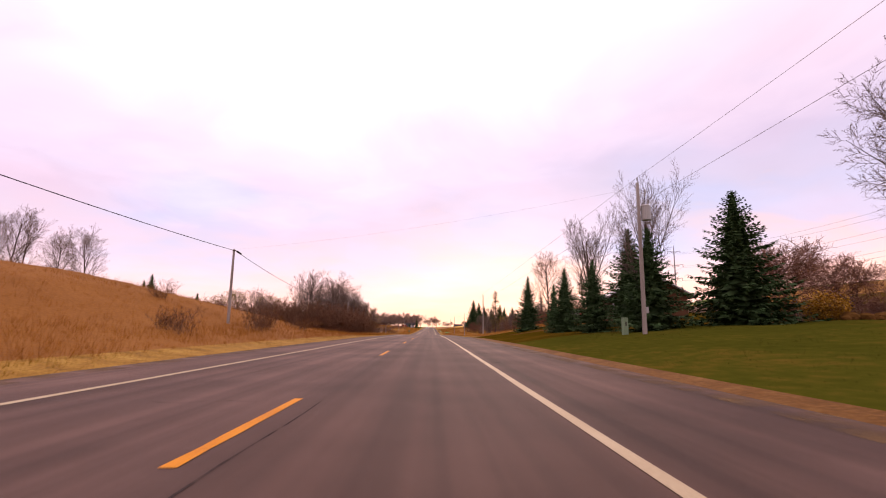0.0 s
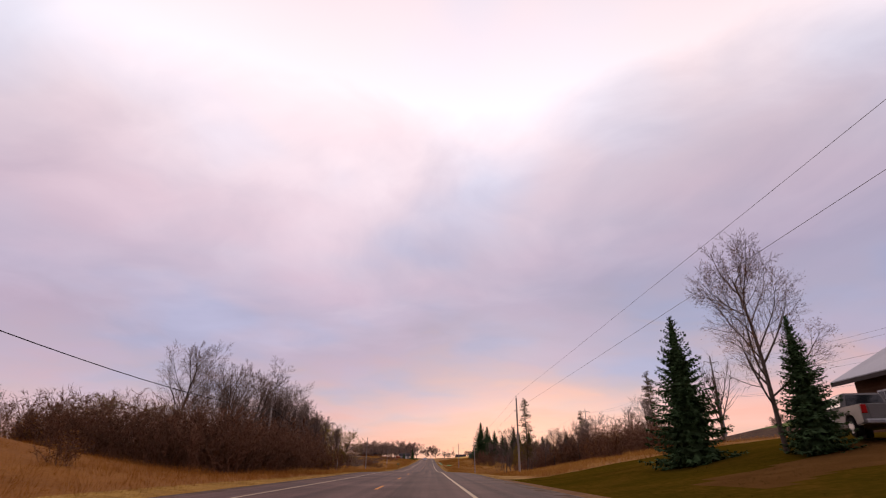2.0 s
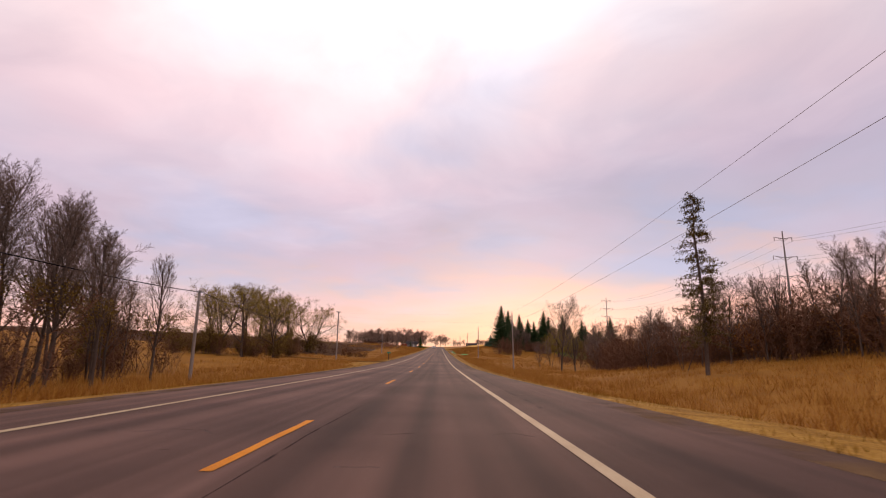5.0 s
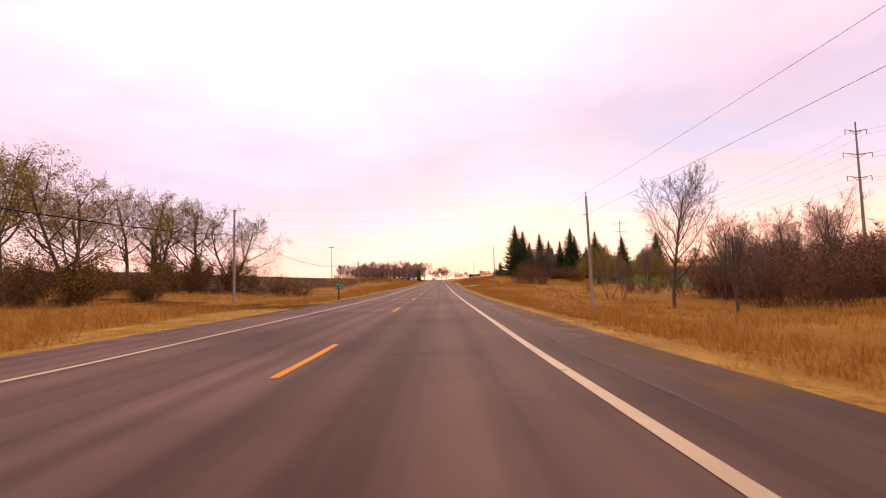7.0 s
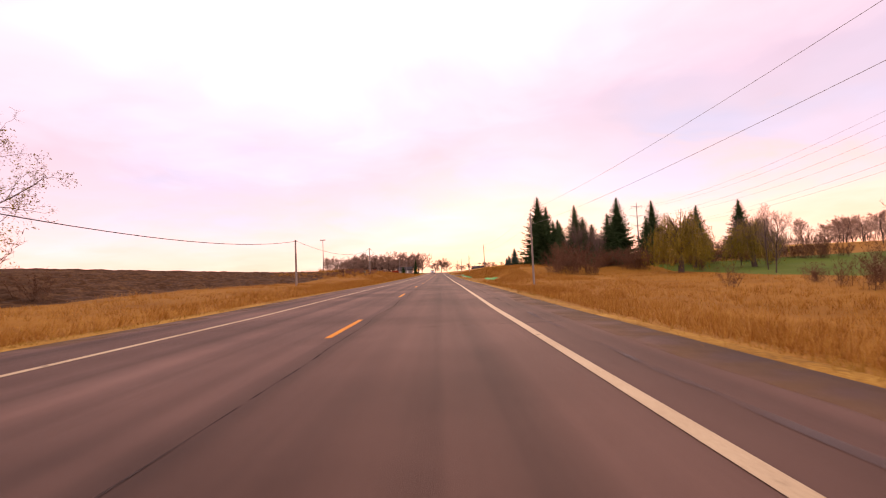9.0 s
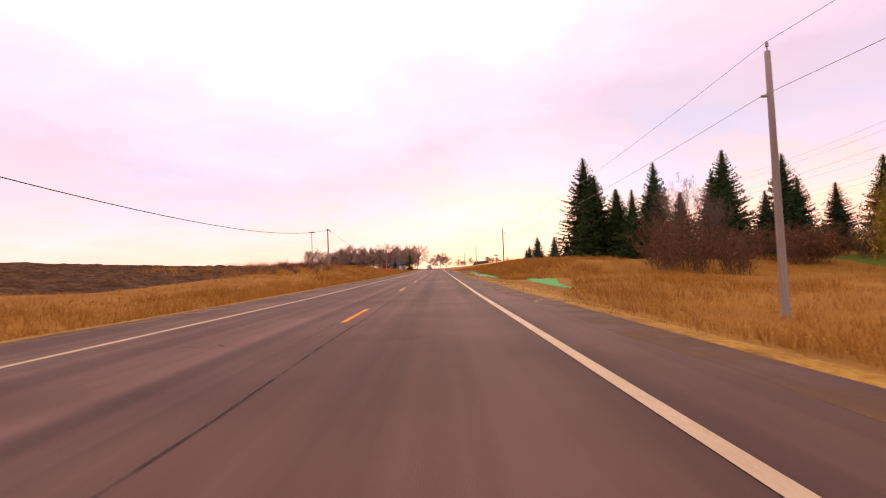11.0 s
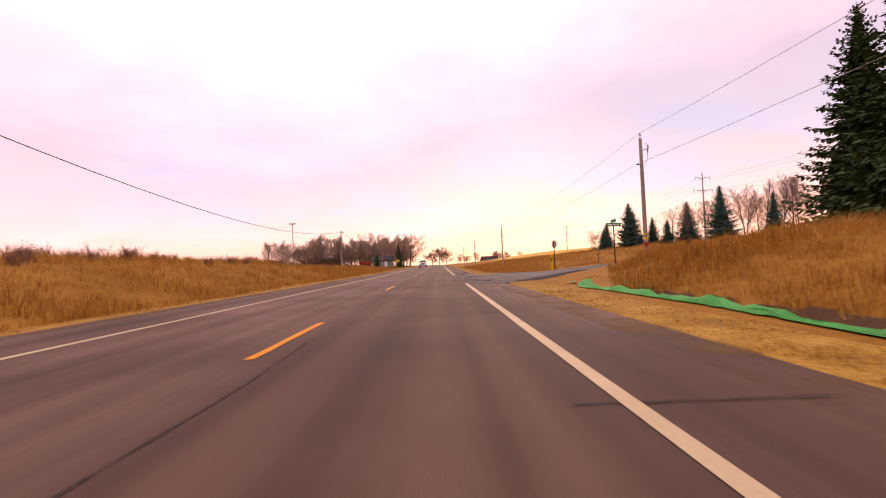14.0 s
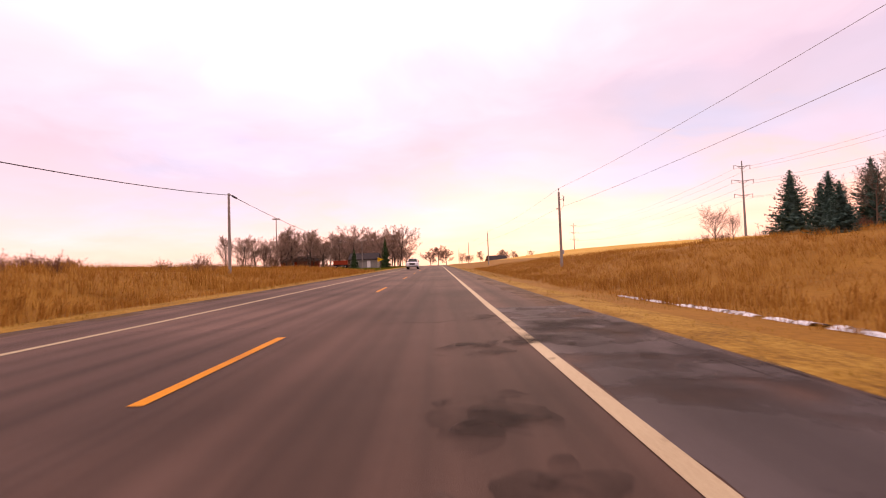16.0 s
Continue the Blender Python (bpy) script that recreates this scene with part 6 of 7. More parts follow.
def wire(a, b, sag, r, mat, label, group, name="overhead_wire", seg=16):
    a, b = Vector(a), Vector(b)
    pts = []
    for i in range(seg + 1):
        f = i / seg
        p = a.lerp(b, f)
        p.z -= sag * 4 * f * (1 - f)
        pts.append(p)
    V, F = tube([], [], pts, [r] * len(pts), 4)
    return tagged(mesh_object(name, V, F, mat), label, "wire", group)


for i, ((x0, y0, t0), (x1, y1, t1)) in enumerate(zip(RP, RP[1:])):
    sag = (.3, .05, .8, .8, 1.0, .7, .5, .5, .5)[i]
    wire((x0, y0, t0 + .33), (x1, y1, t1 + .33), sag, .0095, M_WIRE, "thin bare power wire between wooden poles", "power wires")
    wire((x0 - .3, y0, t0 - 1.55), (x1 - .3, y1, t1 - 1.55), sag * .8, .0095, M_WIRE, "thin neutral wire between wooden poles", "power wires")
hung = [t - .14 if i != 4 else 5.0 for i, (x, y, t) in enumerate(LP)]
for i, ((x0, y0, t0), (x1, y1, t1)) in enumerate(zip(LP, LP[1:])):
    wire((x0 + .14, y0, hung[i]), (x1 + .14, y1, hung[i + 1]), (.7, 1.25, .9, 1.1, 1.7, 1.5, 2.1, 1.5, 1.5)[i], .022, M_CABLE, "thick black telephone cable between poles", "telephone cables", "telephone_cable", 22)
for a, b in (((-14.6, 41.5, 7.4), (14.2, 29.2, 9.7)), ((-15.8, 194.4, 7.2), (14.6, 192.3, 7.6)), ((-15.8, 194.4, 6.6), (14.6, 192.3, 5.8))):
    wire(a, b, .45, .003, M_WIRE, "thin service wire crossing over the road", "crossing wires")


def pylon(x, y, top):
    z = land(x, y)
    h = top - z
    ob = thing("transmission_pylon", (x, y, z), "tall grey steel transmission pylon with three crossarms", "pylon", "pylons of the far line")
    bm = bmesh.new()
    rod(bm, (0, 0, -1), (0, 0, h), .75, .28, 12)
    part("mast", bm, M_STEEL, ob)
    for k, (f, w) in enumerate(((.93, 4.6), (.76, 6.2), (.59, 5.2))):
        bm = bmesh.new()
        for s in (-1, 1):
            rod(bm, (0, 0, h * f), (s * w, 0, h * f + .9), .22, .12, 8)
            rod(bm, (0, 0, h * f - 1.6), (s * w * .6, 0, h * f + .5), .12, .10, 6)
        part("crossarm", bm, M_STEEL, ob)
        for s in (-1, 1):
            bm = bmesh.new()
            rod(bm, (s * w, 0, h * f + .9), (s * w, 0, h * f - 1.2), .16, .16, 6)
            part("insulator_string", bm, M_PORC, ob)
    return [(x + s * w, y, z + h * f - 1.2) for f, w in ((.93, 4.6), (.76, 6.2), (.59, 5.2)) for s in (-1, 1)]


ends = [pylon(x, y, top) for x, y, top in ((178, 88, 57), (179.4, 354.9, 64.0), (176, 622, 57), (185, 1000, 57))]
for a, b in zip(ends, ends[1:]):
    for p, q in zip(a, b):
        wire(p, q, 7.0, .045, M_WIRE, "high transmission wire between pylons", "transmission wires", "transmission_wire", 20)

mast = thing("light_mast", (-131.9, 761, land(-131.9, 761)), "very tall slim mast with a bar of floodlights", "light mast")
mh = 48.6 - land(-131.9, 761)
bm = bmesh.new()
rod(bm, (0, 0, -1), (0, 0, mh), .55, .30, 10)
part("shaft", bm, M_STEEL, mast)
bm = bmesh.new()
block(bm, -3.2, 3.2, -.25, .25, mh - .6, mh - .1)
part("crossbar", bm, M_STEEL, mast)
for k in range(4):
    bm = bmesh.new()
    block(bm, -2.9 + 1.6 * k, -1.9 + 1.6 * k, -.7, -.2, mh - .9, mh + .5, .08)
    part("floodlight", bm, M_GREYBOX, mast)


# ---------------------------------------------------------------- signs, boxes, mailbox
def plate(bm, pts, y0, y1):
    """An upright flat plate from its outline (x, z), y0 to y1 thick."""
    a = [bm.verts.new((x, y0, z)) for x, z in pts]
    b = [bm.verts.new((x, y1, z)) for x, z in pts]
    bm.faces.new(a)
    bm.faces.new(list(reversed(b)))
    n = len(pts)
    for i in range(n):
        bm.faces.new((a[i], b[i], b[(i + 1) % n], a[(i + 1) % n]))
    bmesh.ops.recalc_face_normals(bm, faces=bm.faces)
    return bm


z = land(12.95, 350.2)
stop = thing("stop_sign", (12.95, 350.2, z), "stop sign seen from its grey back on a dark post", "sign", rz=-62)
bm = bmesh.new()
block(bm, -.035, .035, -.03, .03, -.3, 2.75, .006, 1)
part("post", bm, M_DARKPOST, stop)
octo = [(.375 * math.cos(math.pi / 8 + k * math.pi / 4), 2.42 + .375 * math.sin(math.pi / 8 + k * math.pi / 4)) for k in range(8)]
part("sign_plate", plate(bmesh.new(), octo, .032, .040), M_ALU, stop, "dull grey octagonal back")
part("sign_face", plate(bmesh.new(), octo, .041, .045), M_RED, stop, "red octagonal face")
marker = thing("marker_post", (12.78, 350.6, land(12.78, 350.6)), "yellow plastic marker post beside the stop sign", "marker")
bm = bmesh.new()
block(bm, -.07, .07, -.012, .012, -.2, 1.45, .01, 1)
part("panel", bm, M_YELLOW, marker)
bm = bmesh.new()
block(bm, -.05, .05, -.018, -.0125, .9, 1.15)
part("warning_label", bm, M_DARKPOST, marker)

z = land(13.3, 335.6)
street = thing("street_sign", (13.3, 335.6, z), "green street name sign on a dark post", "sign", rz=2)
bm = bmesh.new()
block(bm, -.03, .03, -.03, .03, -.3, 2.45, .005, 1)
part("post", bm, M_DARKPOST, street)
bm = bmesh.new()
block(bm, -.46, .46, -.008, .008, 2.36, 2.58, .006, 1)
blade = part("name_plate", bm, M_SIGNGREEN, street, "green name plate")
for a, b in ((-.36, -.08), (-.02, .14), (.20, .34)):
    bm = bmesh.new()
    block(bm, a, b, -.011, -.0085, 2.43, 2.51)
    part("lettering_bar", bm, M_WHITE, blade)
bm = bmesh.new()
block(bm, -.008, .008, -.4, .4, 2.60, 2.80, .005, 1)
part("cross_plate", bm, M_SIGNGREEN, street)

z = land(-9.9, 453.4)
pennant = thing("pennant_sign", (-9.9, 453.4, z), "yellow pennant-shaped road sign on a steel post", "sign")
bm = bmesh.new()
rod(bm, (0, 0, -.3), (0, 0, 2.6), .035, .035, 8)
part("post", bm, M_STEEL, pennant)
part("sign_plate", plate(bmesh.new(), [(-.52, 1.55), (.68, 2.05), (-.52, 2.55)], -.05, -.04), M_YELLOW, pennant, "yellow triangular plate")
for a, b in ((1.98, 2.04), (2.10, 2.16)):
    bm = bmesh.new()
    block(bm, -.42, .1, -.054, -.0505, a, b)
    part("lettering_bar", bm, M_DARKPOST, pennant)


def pedestal(x, y, h, w, mat, label):
    ob = thing("utility_pedestal", (x, y, land(x, y)), label, "utility box", "utility pedestals", rz=12)
    bm = bmesh.new()
    block(bm, -w, w, -w * .8, w * .8, -.1, h, .02)
    part("cabinet", bm, mat, ob)
    bm = bmesh.new()
    block(bm, -w * 1.1, w * 1.1, -w * .9, w * .9, h, h + .07, .02)
    part("cap", bm, mat, ob)
    bm = bmesh.new()
    block(bm, -w * .3, w * .3, -w * .8 - .01, -w * .8 - .002, h * .55, h * .8)
    part("label_plate", bm, M_DARKPOST, ob)


pedestal(13.75, 31.0, .95, .16, M_PALEGREEN, "pale green utility pedestal on the lawn")
pedestal(24.1, 355, .7, .09, M_PALEGREEN, "pale green utility pedestal by the side road")
pedestal(24.9, 355.4, .8, .09, M_GREYBOX, "grey utility pedestal by the side road")
pedestal(30.5, 360, .55, .25, M_DARKPOST, "low dark utility cabinet on the slope")
stake = thing("wooden_stake", (18.0, 353.2, land(18.0, 353.2)), "thin brown wooden survey stake", "stake")
bm = bmesh.new()
block(bm, -.03, .03, -.02, .02, -.2, 1.15, .004, 1)
part("stake_shaft", bm, M_BARK, stake)
vb = thing("valve_box", (-17.0, 318.5, land(-17, 318.5)), "low pale green utility box in the grass", "utility box")
bm = bmesh.new()
block(bm, -.22, .22, -.2, .2, -.1, .5, .04)
part("cabinet", bm, M_PALEGREEN, vb)
flag = thing("marker_flag", (-14.2, 317.0, land(-14.2, 317)), "small orange marker flag on a wire", "marker")
bm = bmesh.new()
rod(bm, (0, 0, -.1), (0, 0, 1.2), .012, .012, 6)
part("flag_wire", bm, M_STEEL, flag)
bm = bmesh.new()
block(bm, 0, .22, -.01, .01, .95, 1.2)
part("flag_cloth", bm, M_RED, flag)

# the mailbox, a green box with yellow details on a timber post
mz = land(-6.75, 194.4)
mailbox = thing("mailbox", (-6.75, 194.4, mz), "green and yellow tractor-shaped mailbox on a dark timber post", "mailbox")
bm = bmesh.new()
block(bm, -.06, .06, -.06, .06, -.3, .98, .01, 1)
part("post", bm, M_DARKPOST, mailbox)
bm = bmesh.new()
block(bm, -.30, .42, -.12, .12, .98, 1.02, .006, 1)
part("platform", bm, M_BARK, mailbox)
bm = bmesh.new()
n = 12
prof = [(-.13, 1.06), (.13, 1.06)] + [(.13 * math.cos(math.pi * k / n), 1.24 + .13 * math.sin(math.pi * k / n)) for k in range(n + 1)]
plate(bm, prof, -.28, .28)
bmesh.ops.transform(bm, matrix=Matrix.Translation((.05, 0, 0)) @ pose(0, 0, 0, 0, 0, 90), verts=bm.verts)
part("box", bm, M_SIGNGREEN, mailbox, "glossy green rounded box")
bm = bmesh.new()
block(bm, -.28, -.05, -.10, .10, 1.10, 1.22, .02)
part("hood", bm, M_SIGNGREEN, mailbox)
for x, r in ((.20, .11), (-.16, .07)):
    for s in (-1, 1):
        bm = bmesh.new()
        rod(bm, (x, s * .13, 1.02 + r), (x, s * .17, 1.02 + r), r, r, 16)
        wheel = part("toy_wheel", bm, M_DARKPOST, mailbox)
        bm = bmesh.new()
        rod(bm, (x, s * .171, 1.02 + r), (x, s * .178, 1.02 + r), r * .6, r * .6, 14)
        part("hub", bm, M_YELLOW, wheel, "yellow wheel hub")


# ---------------------------------------------------------------- vehicles
def glass(name, tint):
    m = bpy.data.materials.new(name)
    m.use_nodes = True
    b = m.node_tree.nodes["Principled BSDF"]
    b.inputs["Base Color"].default_value = (*tint, 1)
    b.inputs["Roughness"].default_value = 0.06
    b.inputs["Specular IOR Level"].default_value = 0.6
    return m


M_GLASS = glass("dark_window_glass", (0.012, 0.014, 0.016))
M_TYRE = material("tyre_rubber", [(0.010, 0.010, 0.010), (0.02, 0.02, 0.02)], 4, 30, 0.85, 0.2)
M_RIM = material("alloy_rim", [(0.30, 0.30, 0.31), (0.42, 0.42, 0.43)], 4, 30, 0.35, 0, 0.8)
M_TAIL = material("red_lamp_glass", [(0.28, 0.008, 0.008), (0.38, 0.015, 0.012)], 4, 30, 0.2, 0)
M_LAMP = material("clear_lamp_glass", [(0.62, 0.62, 0.64), (0.75, 0.75, 0.77)], 4, 30, 0.15, 0)
M_SILVER = material("silver_car_paint", [(0.15, 0.14, 0.135), (0.19, 0.18, 0.17)], 1, 40, 0.35, 0, 0.35)
M_CARWHITE = material("white_car_paint", [(0.66, 0.66, 0.68), (0.74, 0.74, 0.75)], 1, 40, 0.3, 0)


def pickup(at, rz, paint, label):
    """A crew-cab pickup, 5.6 m long, its nose towards +x."""
    ob = thing("pickup_truck", at, label, "pickup truck", rz=rz)
    # lower body with wheel arches
    def arch(cx, r=.47, k=9):
        return [(cx + r * math.cos(math.pi - math.pi * i / k), .42 + r * math.sin(math.pi - math.pi * i / k)) for i in range(k + 1)]
    low = [(-2.8, .48)] + arch(-1.62) + arch(1.72) + [(2.72, .44), (2.82, .62), (2.80, .95), (2.55, 1.10), (1.35, 1.17), (.95, 1.19), (-.95, 1.19), (-.98, 1.22), (-2.80, 1.22)]
    bm = plate(bmesh.new(), low, -.96, .96)
    bmesh.ops.bevel(bm, geom=[e for e in bm.edges if abs(e.verts[0].co.y - e.verts[1].co.y) < .01], offset=.05, segments=2, affect="EDGES")
    body = part("body", bm, paint, ob, smooth=False)
    bm = bmesh.new()
    block(bm, -2.70, -1.08, -.80, .80, 1.215, 1.235)
    part("bed_cover", bm, M_DARKPOST, ob, "dark truck bed")
    # cab
    bm = bmesh.new()
    lo = [(1.30, -.88, 1.17), (1.30, .88, 1.17), (-1.02, .88, 1.19), (-1.02, -.88, 1.19)]
    hi = [(.42, -.70, 1.80), (.42, .70, 1.80), (-.88, .70, 1.82), (-.88, -.70, 1.82)]
    vl, vh = [bm.verts.new(p) for p in lo], [bm.verts.new(p) for p in hi]
    bm.faces.new(vh)
    bm.faces.new(list(reversed(vl)))
    for i in range(4):
        bm.faces.new((vl[i], vl[(i + 1) % 4], vh[(i + 1) % 4], vh[i]))
    bmesh.ops.recalc_face_normals(bm, faces=bm.faces)
    bmesh.ops.bevel(bm, geom=bm.edges[:], offset=.06, segments=3, affect="EDGES")
    cab = part("cab", bm, paint, ob)

    def pane(name, a, b, c, d, push):
        nrm = (Vector(b) - Vector(a)).cross(Vector(d) - Vector(a)).normalized() * push
        bm = bmesh.new()
        f = [bm.verts.new(Vector(p) + nrm) for p in (a, b, c, d)]
        g = [bm.verts.new(Vector(p) + nrm * .3) for p in (a, b, c, d)]
        bm.faces.new(f)
        for i in range(4):
            bm.faces.new((f[i], g[i], g[(i + 1) % 4], f[(i + 1) % 4]))
        bmesh.ops.recalc_face_normals(bm, faces=bm.faces)
        part(name, bm, M_GLASS, cab)
    pane("windscreen", (1.20, -.76, 1.24), (1.20, .76, 1.24), (.50, .62, 1.74), (.50, -.62, 1.74), .035)
    pane("rear_window", (-1.01, .72, 1.26), (-1.01, -.72, 1.26), (-.91, -.60, 1.72), (-.91, .60, 1.72), .035)
    for s in (-1, 1):
        for x0, x1, x2, x3 in ((1.08, .16, .16, .40), (.06, -.92, -.80, .06)):
            q = [(x0, s * .865, 1.26), (x1, s * .865, 1.26), (x2, s * .735, 1.72), (x3, s * .735, 1.72)]
            pane("side_window", *(q if s < 0 else (q[1], q[0], q[3], q[2])), -.035 if s < 0 else -.035)
        bm = bmesh.new()
        block(bm, .95, 1.12, s * .98 - .09, s * .98 + .09, 1.22, 1.42, .03)
        part("mirror", bm, M_DARKPOST, ob)
        bm = bmesh.new()
        block(bm, -2.83, -2.70, s * .86 - .09, s * .86 + .09, .86, 1.18, .02)
        part("tail_light", bm, M_TAIL, ob)
        bm = bmesh.new()
        block(bm, 2.66, 2.84, s * .70 - .20, s * .70 + .20, .80, 1.02, .03)
        part("headlight", bm, M_LAMP, ob)
    bm = bmesh.new()
    block(bm, -2.845, -2.80, -.72, .72, .66, 1.20, .015)
    part("tailgate", bm, paint, body)
    for x0, x1 in ((-2.98, -2.80), (2.78, 2.94)):
        bm = bmesh.new()
        block(bm, x0, x1, -.92, .92, .46, .64, .04)
        part("bumper", bm, M_RIM, ob, "chrome bumper")
    bm = bmesh.new()
    block(bm, 2.80, 2.845, -.46, .46, .72, 1.02, .02)
    part("grille", bm, M_DARKPOST, ob)
    bm = bmesh.new()
    block(bm, -2.865, -2.846, -.17, .17, .70, .82)
    part("number_plate", bm, M_WHITE, ob)
    for x in (-1.62, 1.72):
        for s in (-1, 1):
            bm = bmesh.new()
            bmesh.ops.create_cone(bm, cap_ends=True, segments=26, radius1=.40, radius2=.40, depth=.26)
            bmesh.ops.bevel(bm, geom=[e for e in bm.edges if len(e.link_faces) == 2 and abs(e.verts[0].co.z - e.verts[1].co.z) < .01], offset=.05, segments=2, affect="EDGES")
            bmesh.ops.transform(bm, matrix=Matrix.Translation((x, s * .84, .40)) @ pose(0, 0, 0, 90), verts=bm.verts)
            tyre = part("wheel", bm, M_TYRE, ob, smooth=False)
            bm = bmesh.new()
            rod(bm, (x, s * .955, .40), (x, s * .985, .40), .25, .22, 20)
            part("rim", bm, M_RIM, tyre, "alloy rim")
    return ob


pickup((20.7, 65.8, land(20.7, 65.8)), 72, M_SILVER, "silver crew-cab pickup truck parked on the gravel drive")
pickup((-1.75, 431.0, road_z(431)), -90, M_CARWHITE, "white pickup truck in the oncoming lane")


# ---------------------------------------------------------------- buildings
M_SIDING = material("brown_house_siding", [(0.075, 0.035, 0.018), (0.11, 0.052, 0.028), (0.14, 0.07, 0.04)], 0.6, 14, 0.8, 0.2)
M_ROOF = material("pale_metal_roof", [(0.36, 0.35, 0.36), (0.48, 0.47, 0.48)], 0.5, 10, 0.5, 0.1)
M_DKROOF = material("dark_shingle_roof", [(0.035, 0.028, 0.03), (0.065, 0.055, 0.055)], 0.6, 14, 0.9, 0.3)
M_BARNRED = material("barn_red_boards", [(0.20, 0.028, 0.012), (0.30, 0.05, 0.022)], 0.6, 14, 0.8, 0.2)
M_PALEWALL = material("pale_wall_boards", [(0.20, 0.18, 0.165), (0.28, 0.26, 0.24)], 0.6, 14, 0.8, 0.2)


def house(at, rz, length, depth, wall_h, roof_h, wall, roof, label, name="house", windows=(), door=None, over=.5, boards=.2):
    """Gable house along x; its front faces -y."""
    ob = thing(name, at, label, "house", rz=rz)
    L, D = length / 2, depth / 2
    bm = bmesh.new()
    block(bm, -L, L, -D, D, -1.2, wall_h)
    part("wall", bm, wall, ob)
    for s in (-1, 1):
        bm = bmesh.new()
        a = [bm.verts.new((s * (L - .02), -D, wall_h)), bm.verts.new((s * (L - .02), D, wall_h)), bm.verts.new((s * (L - .02), 0, wall_h + roof_h))]
        b = [bm.verts.new((s * (L - .2), v.co.y, v.co.z)) for v in a]
        bm.faces.new(a)
        bm.faces.new(b)
        for i in range(3):
            bm.faces.new((a[i], a[(i + 1) % 3], b[(i + 1) % 3], b[i]))
        bmesh.ops.recalc_face_normals(bm, faces=bm.faces)
        part("gable", bm, wall, ob)
    k = 1 + over / D
    for s in (-1, 1):
        bm = bmesh.new()
        pts = [(-L - over, s * D * k, wall_h - over * roof_h / D), (L + over, s * D * k, wall_h - over * roof_h / D), (L + over, 0, wall_h + roof_h), (-L - over, 0, wall_h + roof_h)]
        lo = [bm.verts.new(p) for p in pts]
        hi = [bm.verts.new((p[0], p[1], p[2] + .16)) for p in pts]
        bm.faces.new(lo)
        bm.faces.new(hi)
        for i in range(4):
            bm.faces.new((lo[i], lo[(i + 1) % 4], hi[(i + 1) % 4], hi[i]))
        bmesh.ops.recalc_face_normals(bm, faces=bm.faces)
        part("roof", bm, roof, ob)
        bm = bmesh.new()
        block(bm, -L - over, L + over, s * D * k - .03, s * D * k + .03, wall_h - over * roof_h / D - .12, wall_h - over * roof_h / D + .10)
        part("fascia", bm, M_DARKPOST, ob)
    if boards:
        n = int(wall_h / boards)
        if n < 30:
            for i in range(1, n):
                bm = bmesh.new()
                block(bm, -L - .01, L + .01, -D - .03, -D, i * boards, i * boards + boards * .92)
                part("siding_board", bm, wall, ob)
    for x, z0, w, h in windows:
        bm = bmesh.new()
        block(bm, x - w / 2 - .08, x + w / 2 + .08, -D - .08, -D - .005, z0 - .08, z0 + h + .08, .01, 1)
        fr = part("window_frame", bm, M_WHITE, ob, "white window frame")
        for s in (-1, 1):
            bm = bmesh.new()
            block(bm, x + s * w / 4 - w / 4 + .03, x + s * w / 4 + w / 4 - .03, -D - .095, -D - .082, z0, z0 + h)
            part("pane", bm, M_GLASS, fr)
    if door:
        x, w, h = door
        bm = bmesh.new()
        block(bm, x - w / 2, x + w / 2, -D - .07, -D - .01, -.02, h, .01, 1)
        dr = part("door", bm, M_WHITE, ob)
        bm = bmesh.new()
        rod(bm, (x + w * .38, -D - .13, 1.0), (x + w * .38, -D - .07, 1.0), .03, .03, 8)
        part("door_knob", bm, M_RIM, dr)
    return ob


house((29.75, 66.3, 3.05), -98.6, 10, 8.6, 2.8, 2.4, M_SIDING, M_ROOF, "low brown-sided house with a pale metal roof behind the spruces", windows=((-2.85, 1.15, .85, .5),), door=(4.5, .95, 2.05), over=.8)
house((126, 240, land(126, 240)), 15, 10, 7, 3.0, 2.6, M_DKROOF, M_DKROOF, "dark farmhouse on the far rise", windows=((-3, 1.0, 1.2, 1.1), (2.5, 1.0, 1.2, 1.1)), boards=0)
house((-58, 566, land(-58, 566)), 8, 16, 8, 2.8, 2.0, M_BARNRED, M_DKROOF, "low red farm shed with a dark roof among trees", "farm_shed", windows=((-3, 1.0, 1.2, 1.0), (4, 1.0, 1.2, 1.0)), boards=0)
house((-19.5, 497, land(-19.5, 497)), 0, 8, 6, 2.6, 1.6, M_PALEWALL, M_DKROOF, "small pale farm shed behind a spruce", "farm_shed", windows=((-2, 1.0, 1.0, .9),), door=(1.5, 1.0, 2.0), boards=0)
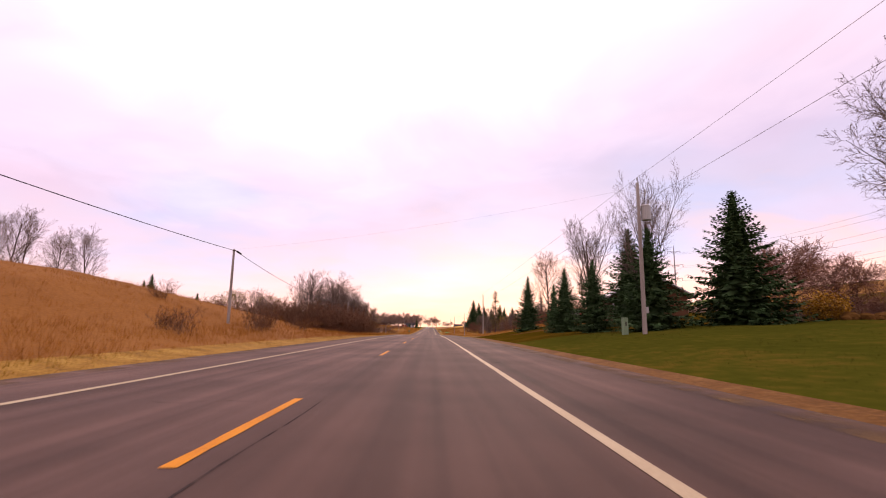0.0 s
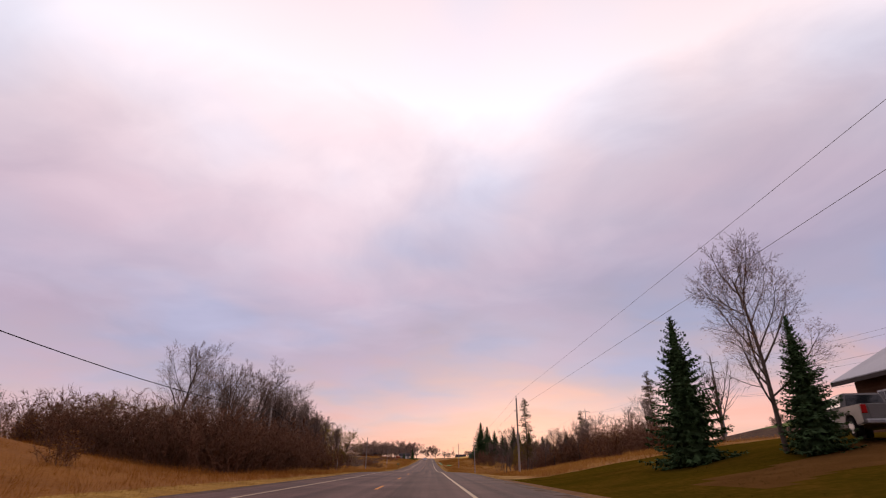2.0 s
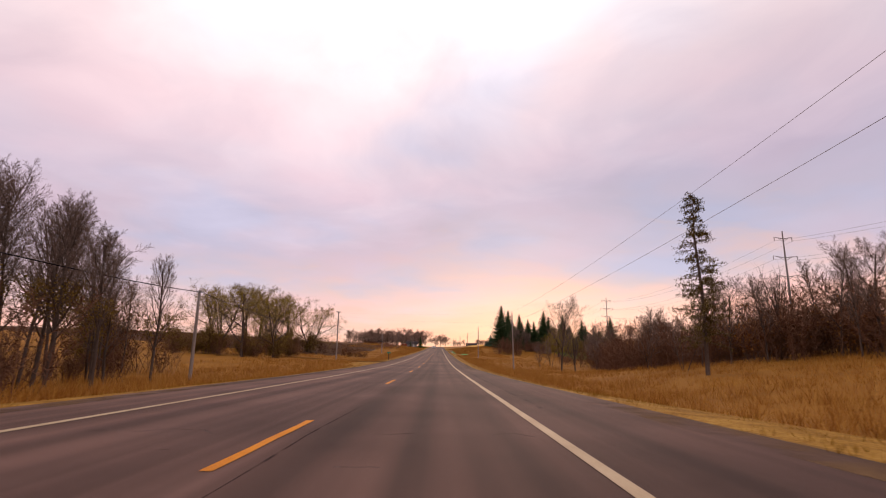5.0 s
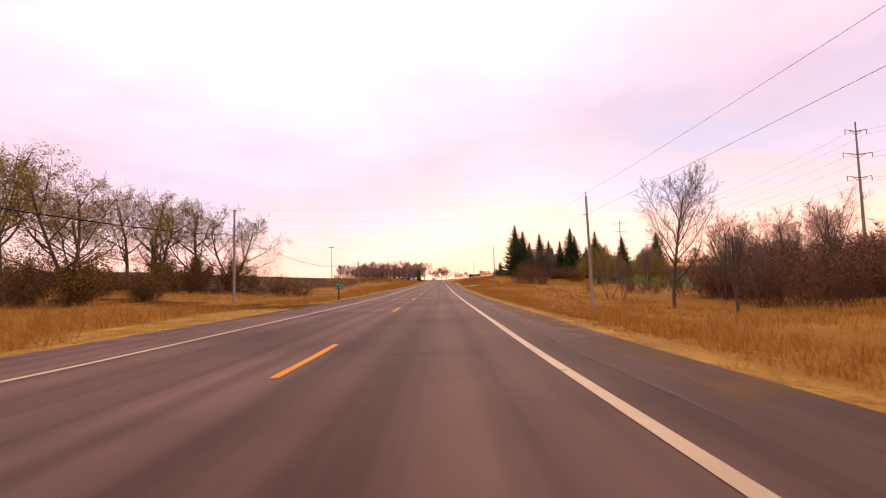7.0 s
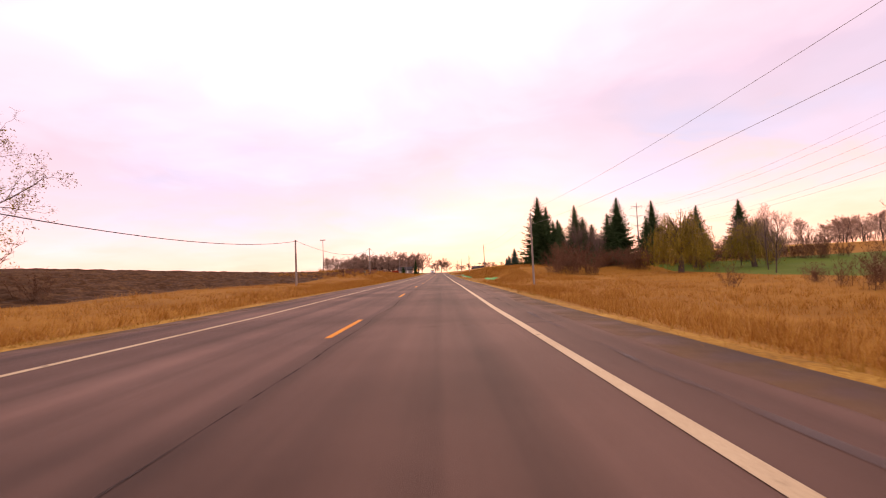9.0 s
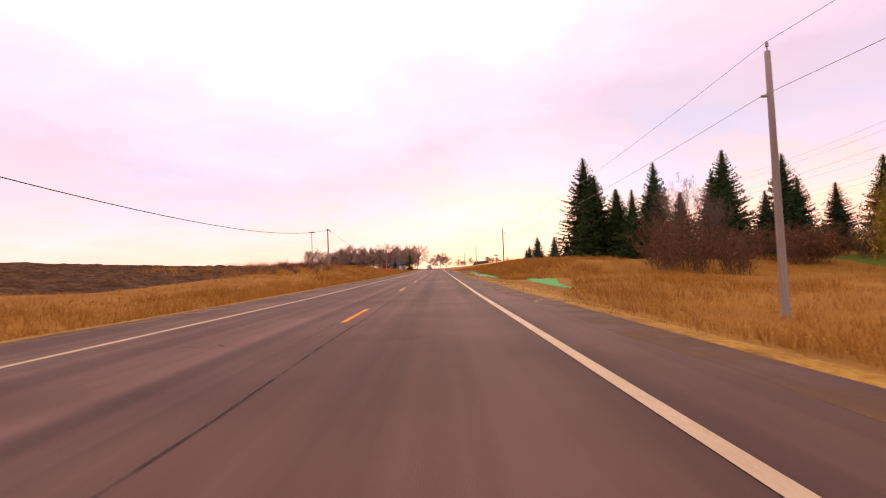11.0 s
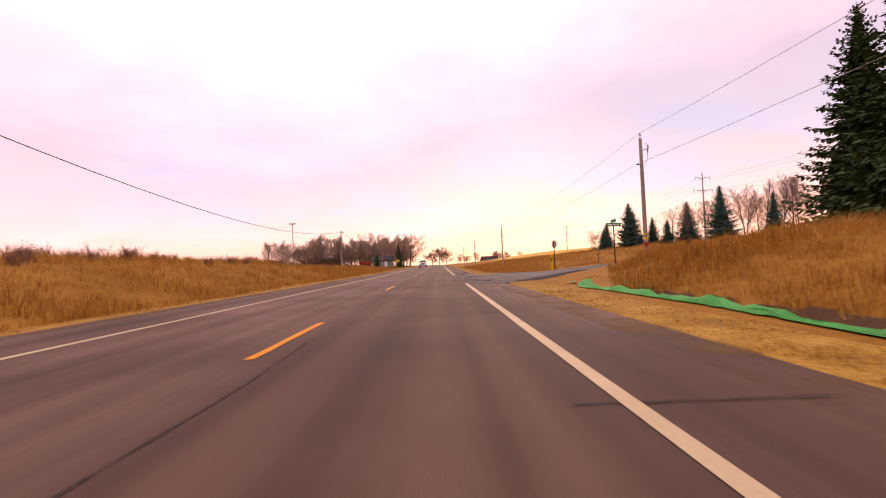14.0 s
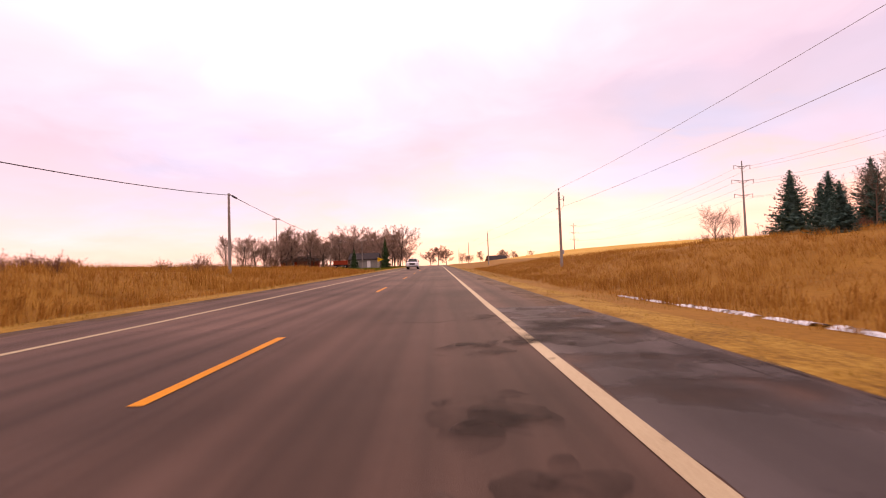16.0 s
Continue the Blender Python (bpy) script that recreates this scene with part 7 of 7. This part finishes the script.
for x, y, s in ((35, 620, .9),):
    house((x, y, land(x, y) - 2.6), 10 * s, 11 * s, 8, 2.8, 2.6, M_PALEWALL if s > 1.05 else M_SIDING, M_DKROOF, "far house with a dark shingle roof", windows=((-2.5, 1.0, 1.2, 1.0), (2.5, 1.0, 1.2, 1.0)), boards=0)
# red farm wagon under the bare trees
wz = land(-24.5, 485)
wagon = thing("farm_wagon", (-24.5, 485, wz), "red farm wagon parked under bare trees", "wagon", rz=5)
bm = bmesh.new()
block(bm, -1.9, 1.9, -1.0, 1.0, .95, 2.1, .04)
part("box", bm, M_BARNRED, wagon)
bm = bmesh.new()
block(bm, -2.0, 2.0, -.5, .5, .75, .95, .02)
rod(bm, (-2.0, 0, .8), (-3.4, 0, .6), .06, .06, 8)
part("chassis", bm, M_DARKPOST, wagon)
for x in (-1.3, 1.3):
    for s in (-1, 1):
        bm = bmesh.new()
        rod(bm, (x, s * .80, .45), (x, s * 1.02, .45), .45, .45, 20)
        wl = part("wheel", bm, M_TYRE, wagon)
        bm = bmesh.new()
        rod(bm, (x, s * 1.02, .45), (x, s * 1.05, .45), .22, .2, 14)
        part("rim", bm, M_PALEWALL, wl)


# ---------------------------------------------------------------- rocks at the garden edge
def rock(seed, x, y, s):
    r = random.Random(seed)
    bm = bmesh.new()
    bmesh.ops.create_icosphere(bm, subdivisions=2, radius=s)
    for v in bm.verts:
        n = v.co.normalized()
        v.co *= 1 + .28 * noise.noise(n * 1.6 + Vector((seed, 0, 0))) + .1 * noise.noise(n * 4 + Vector((0, seed, 0)))
        v.co.z *= .7
    me = bpy.data.meshes.new("boulder")
    bm.to_mesh(me)
    bm.free()
    me.materials.append(M_GRAVEL)
    ob = new("boulder", me)
    ob.matrix_basis = pose(x, y, land(x, y) + s * .35, 0, 0, r.uniform(0, 360))
    tagged(ob, "tan boulder of the garden edging", "rock", "garden edging rocks")


for k in range(14):
    rock(k + 1, 29.5 + .62 * k + .2 * (k % 3), 33.2 + .12 * k + .5 * (k % 2), .28 + .09 * ((k * 7) % 4))
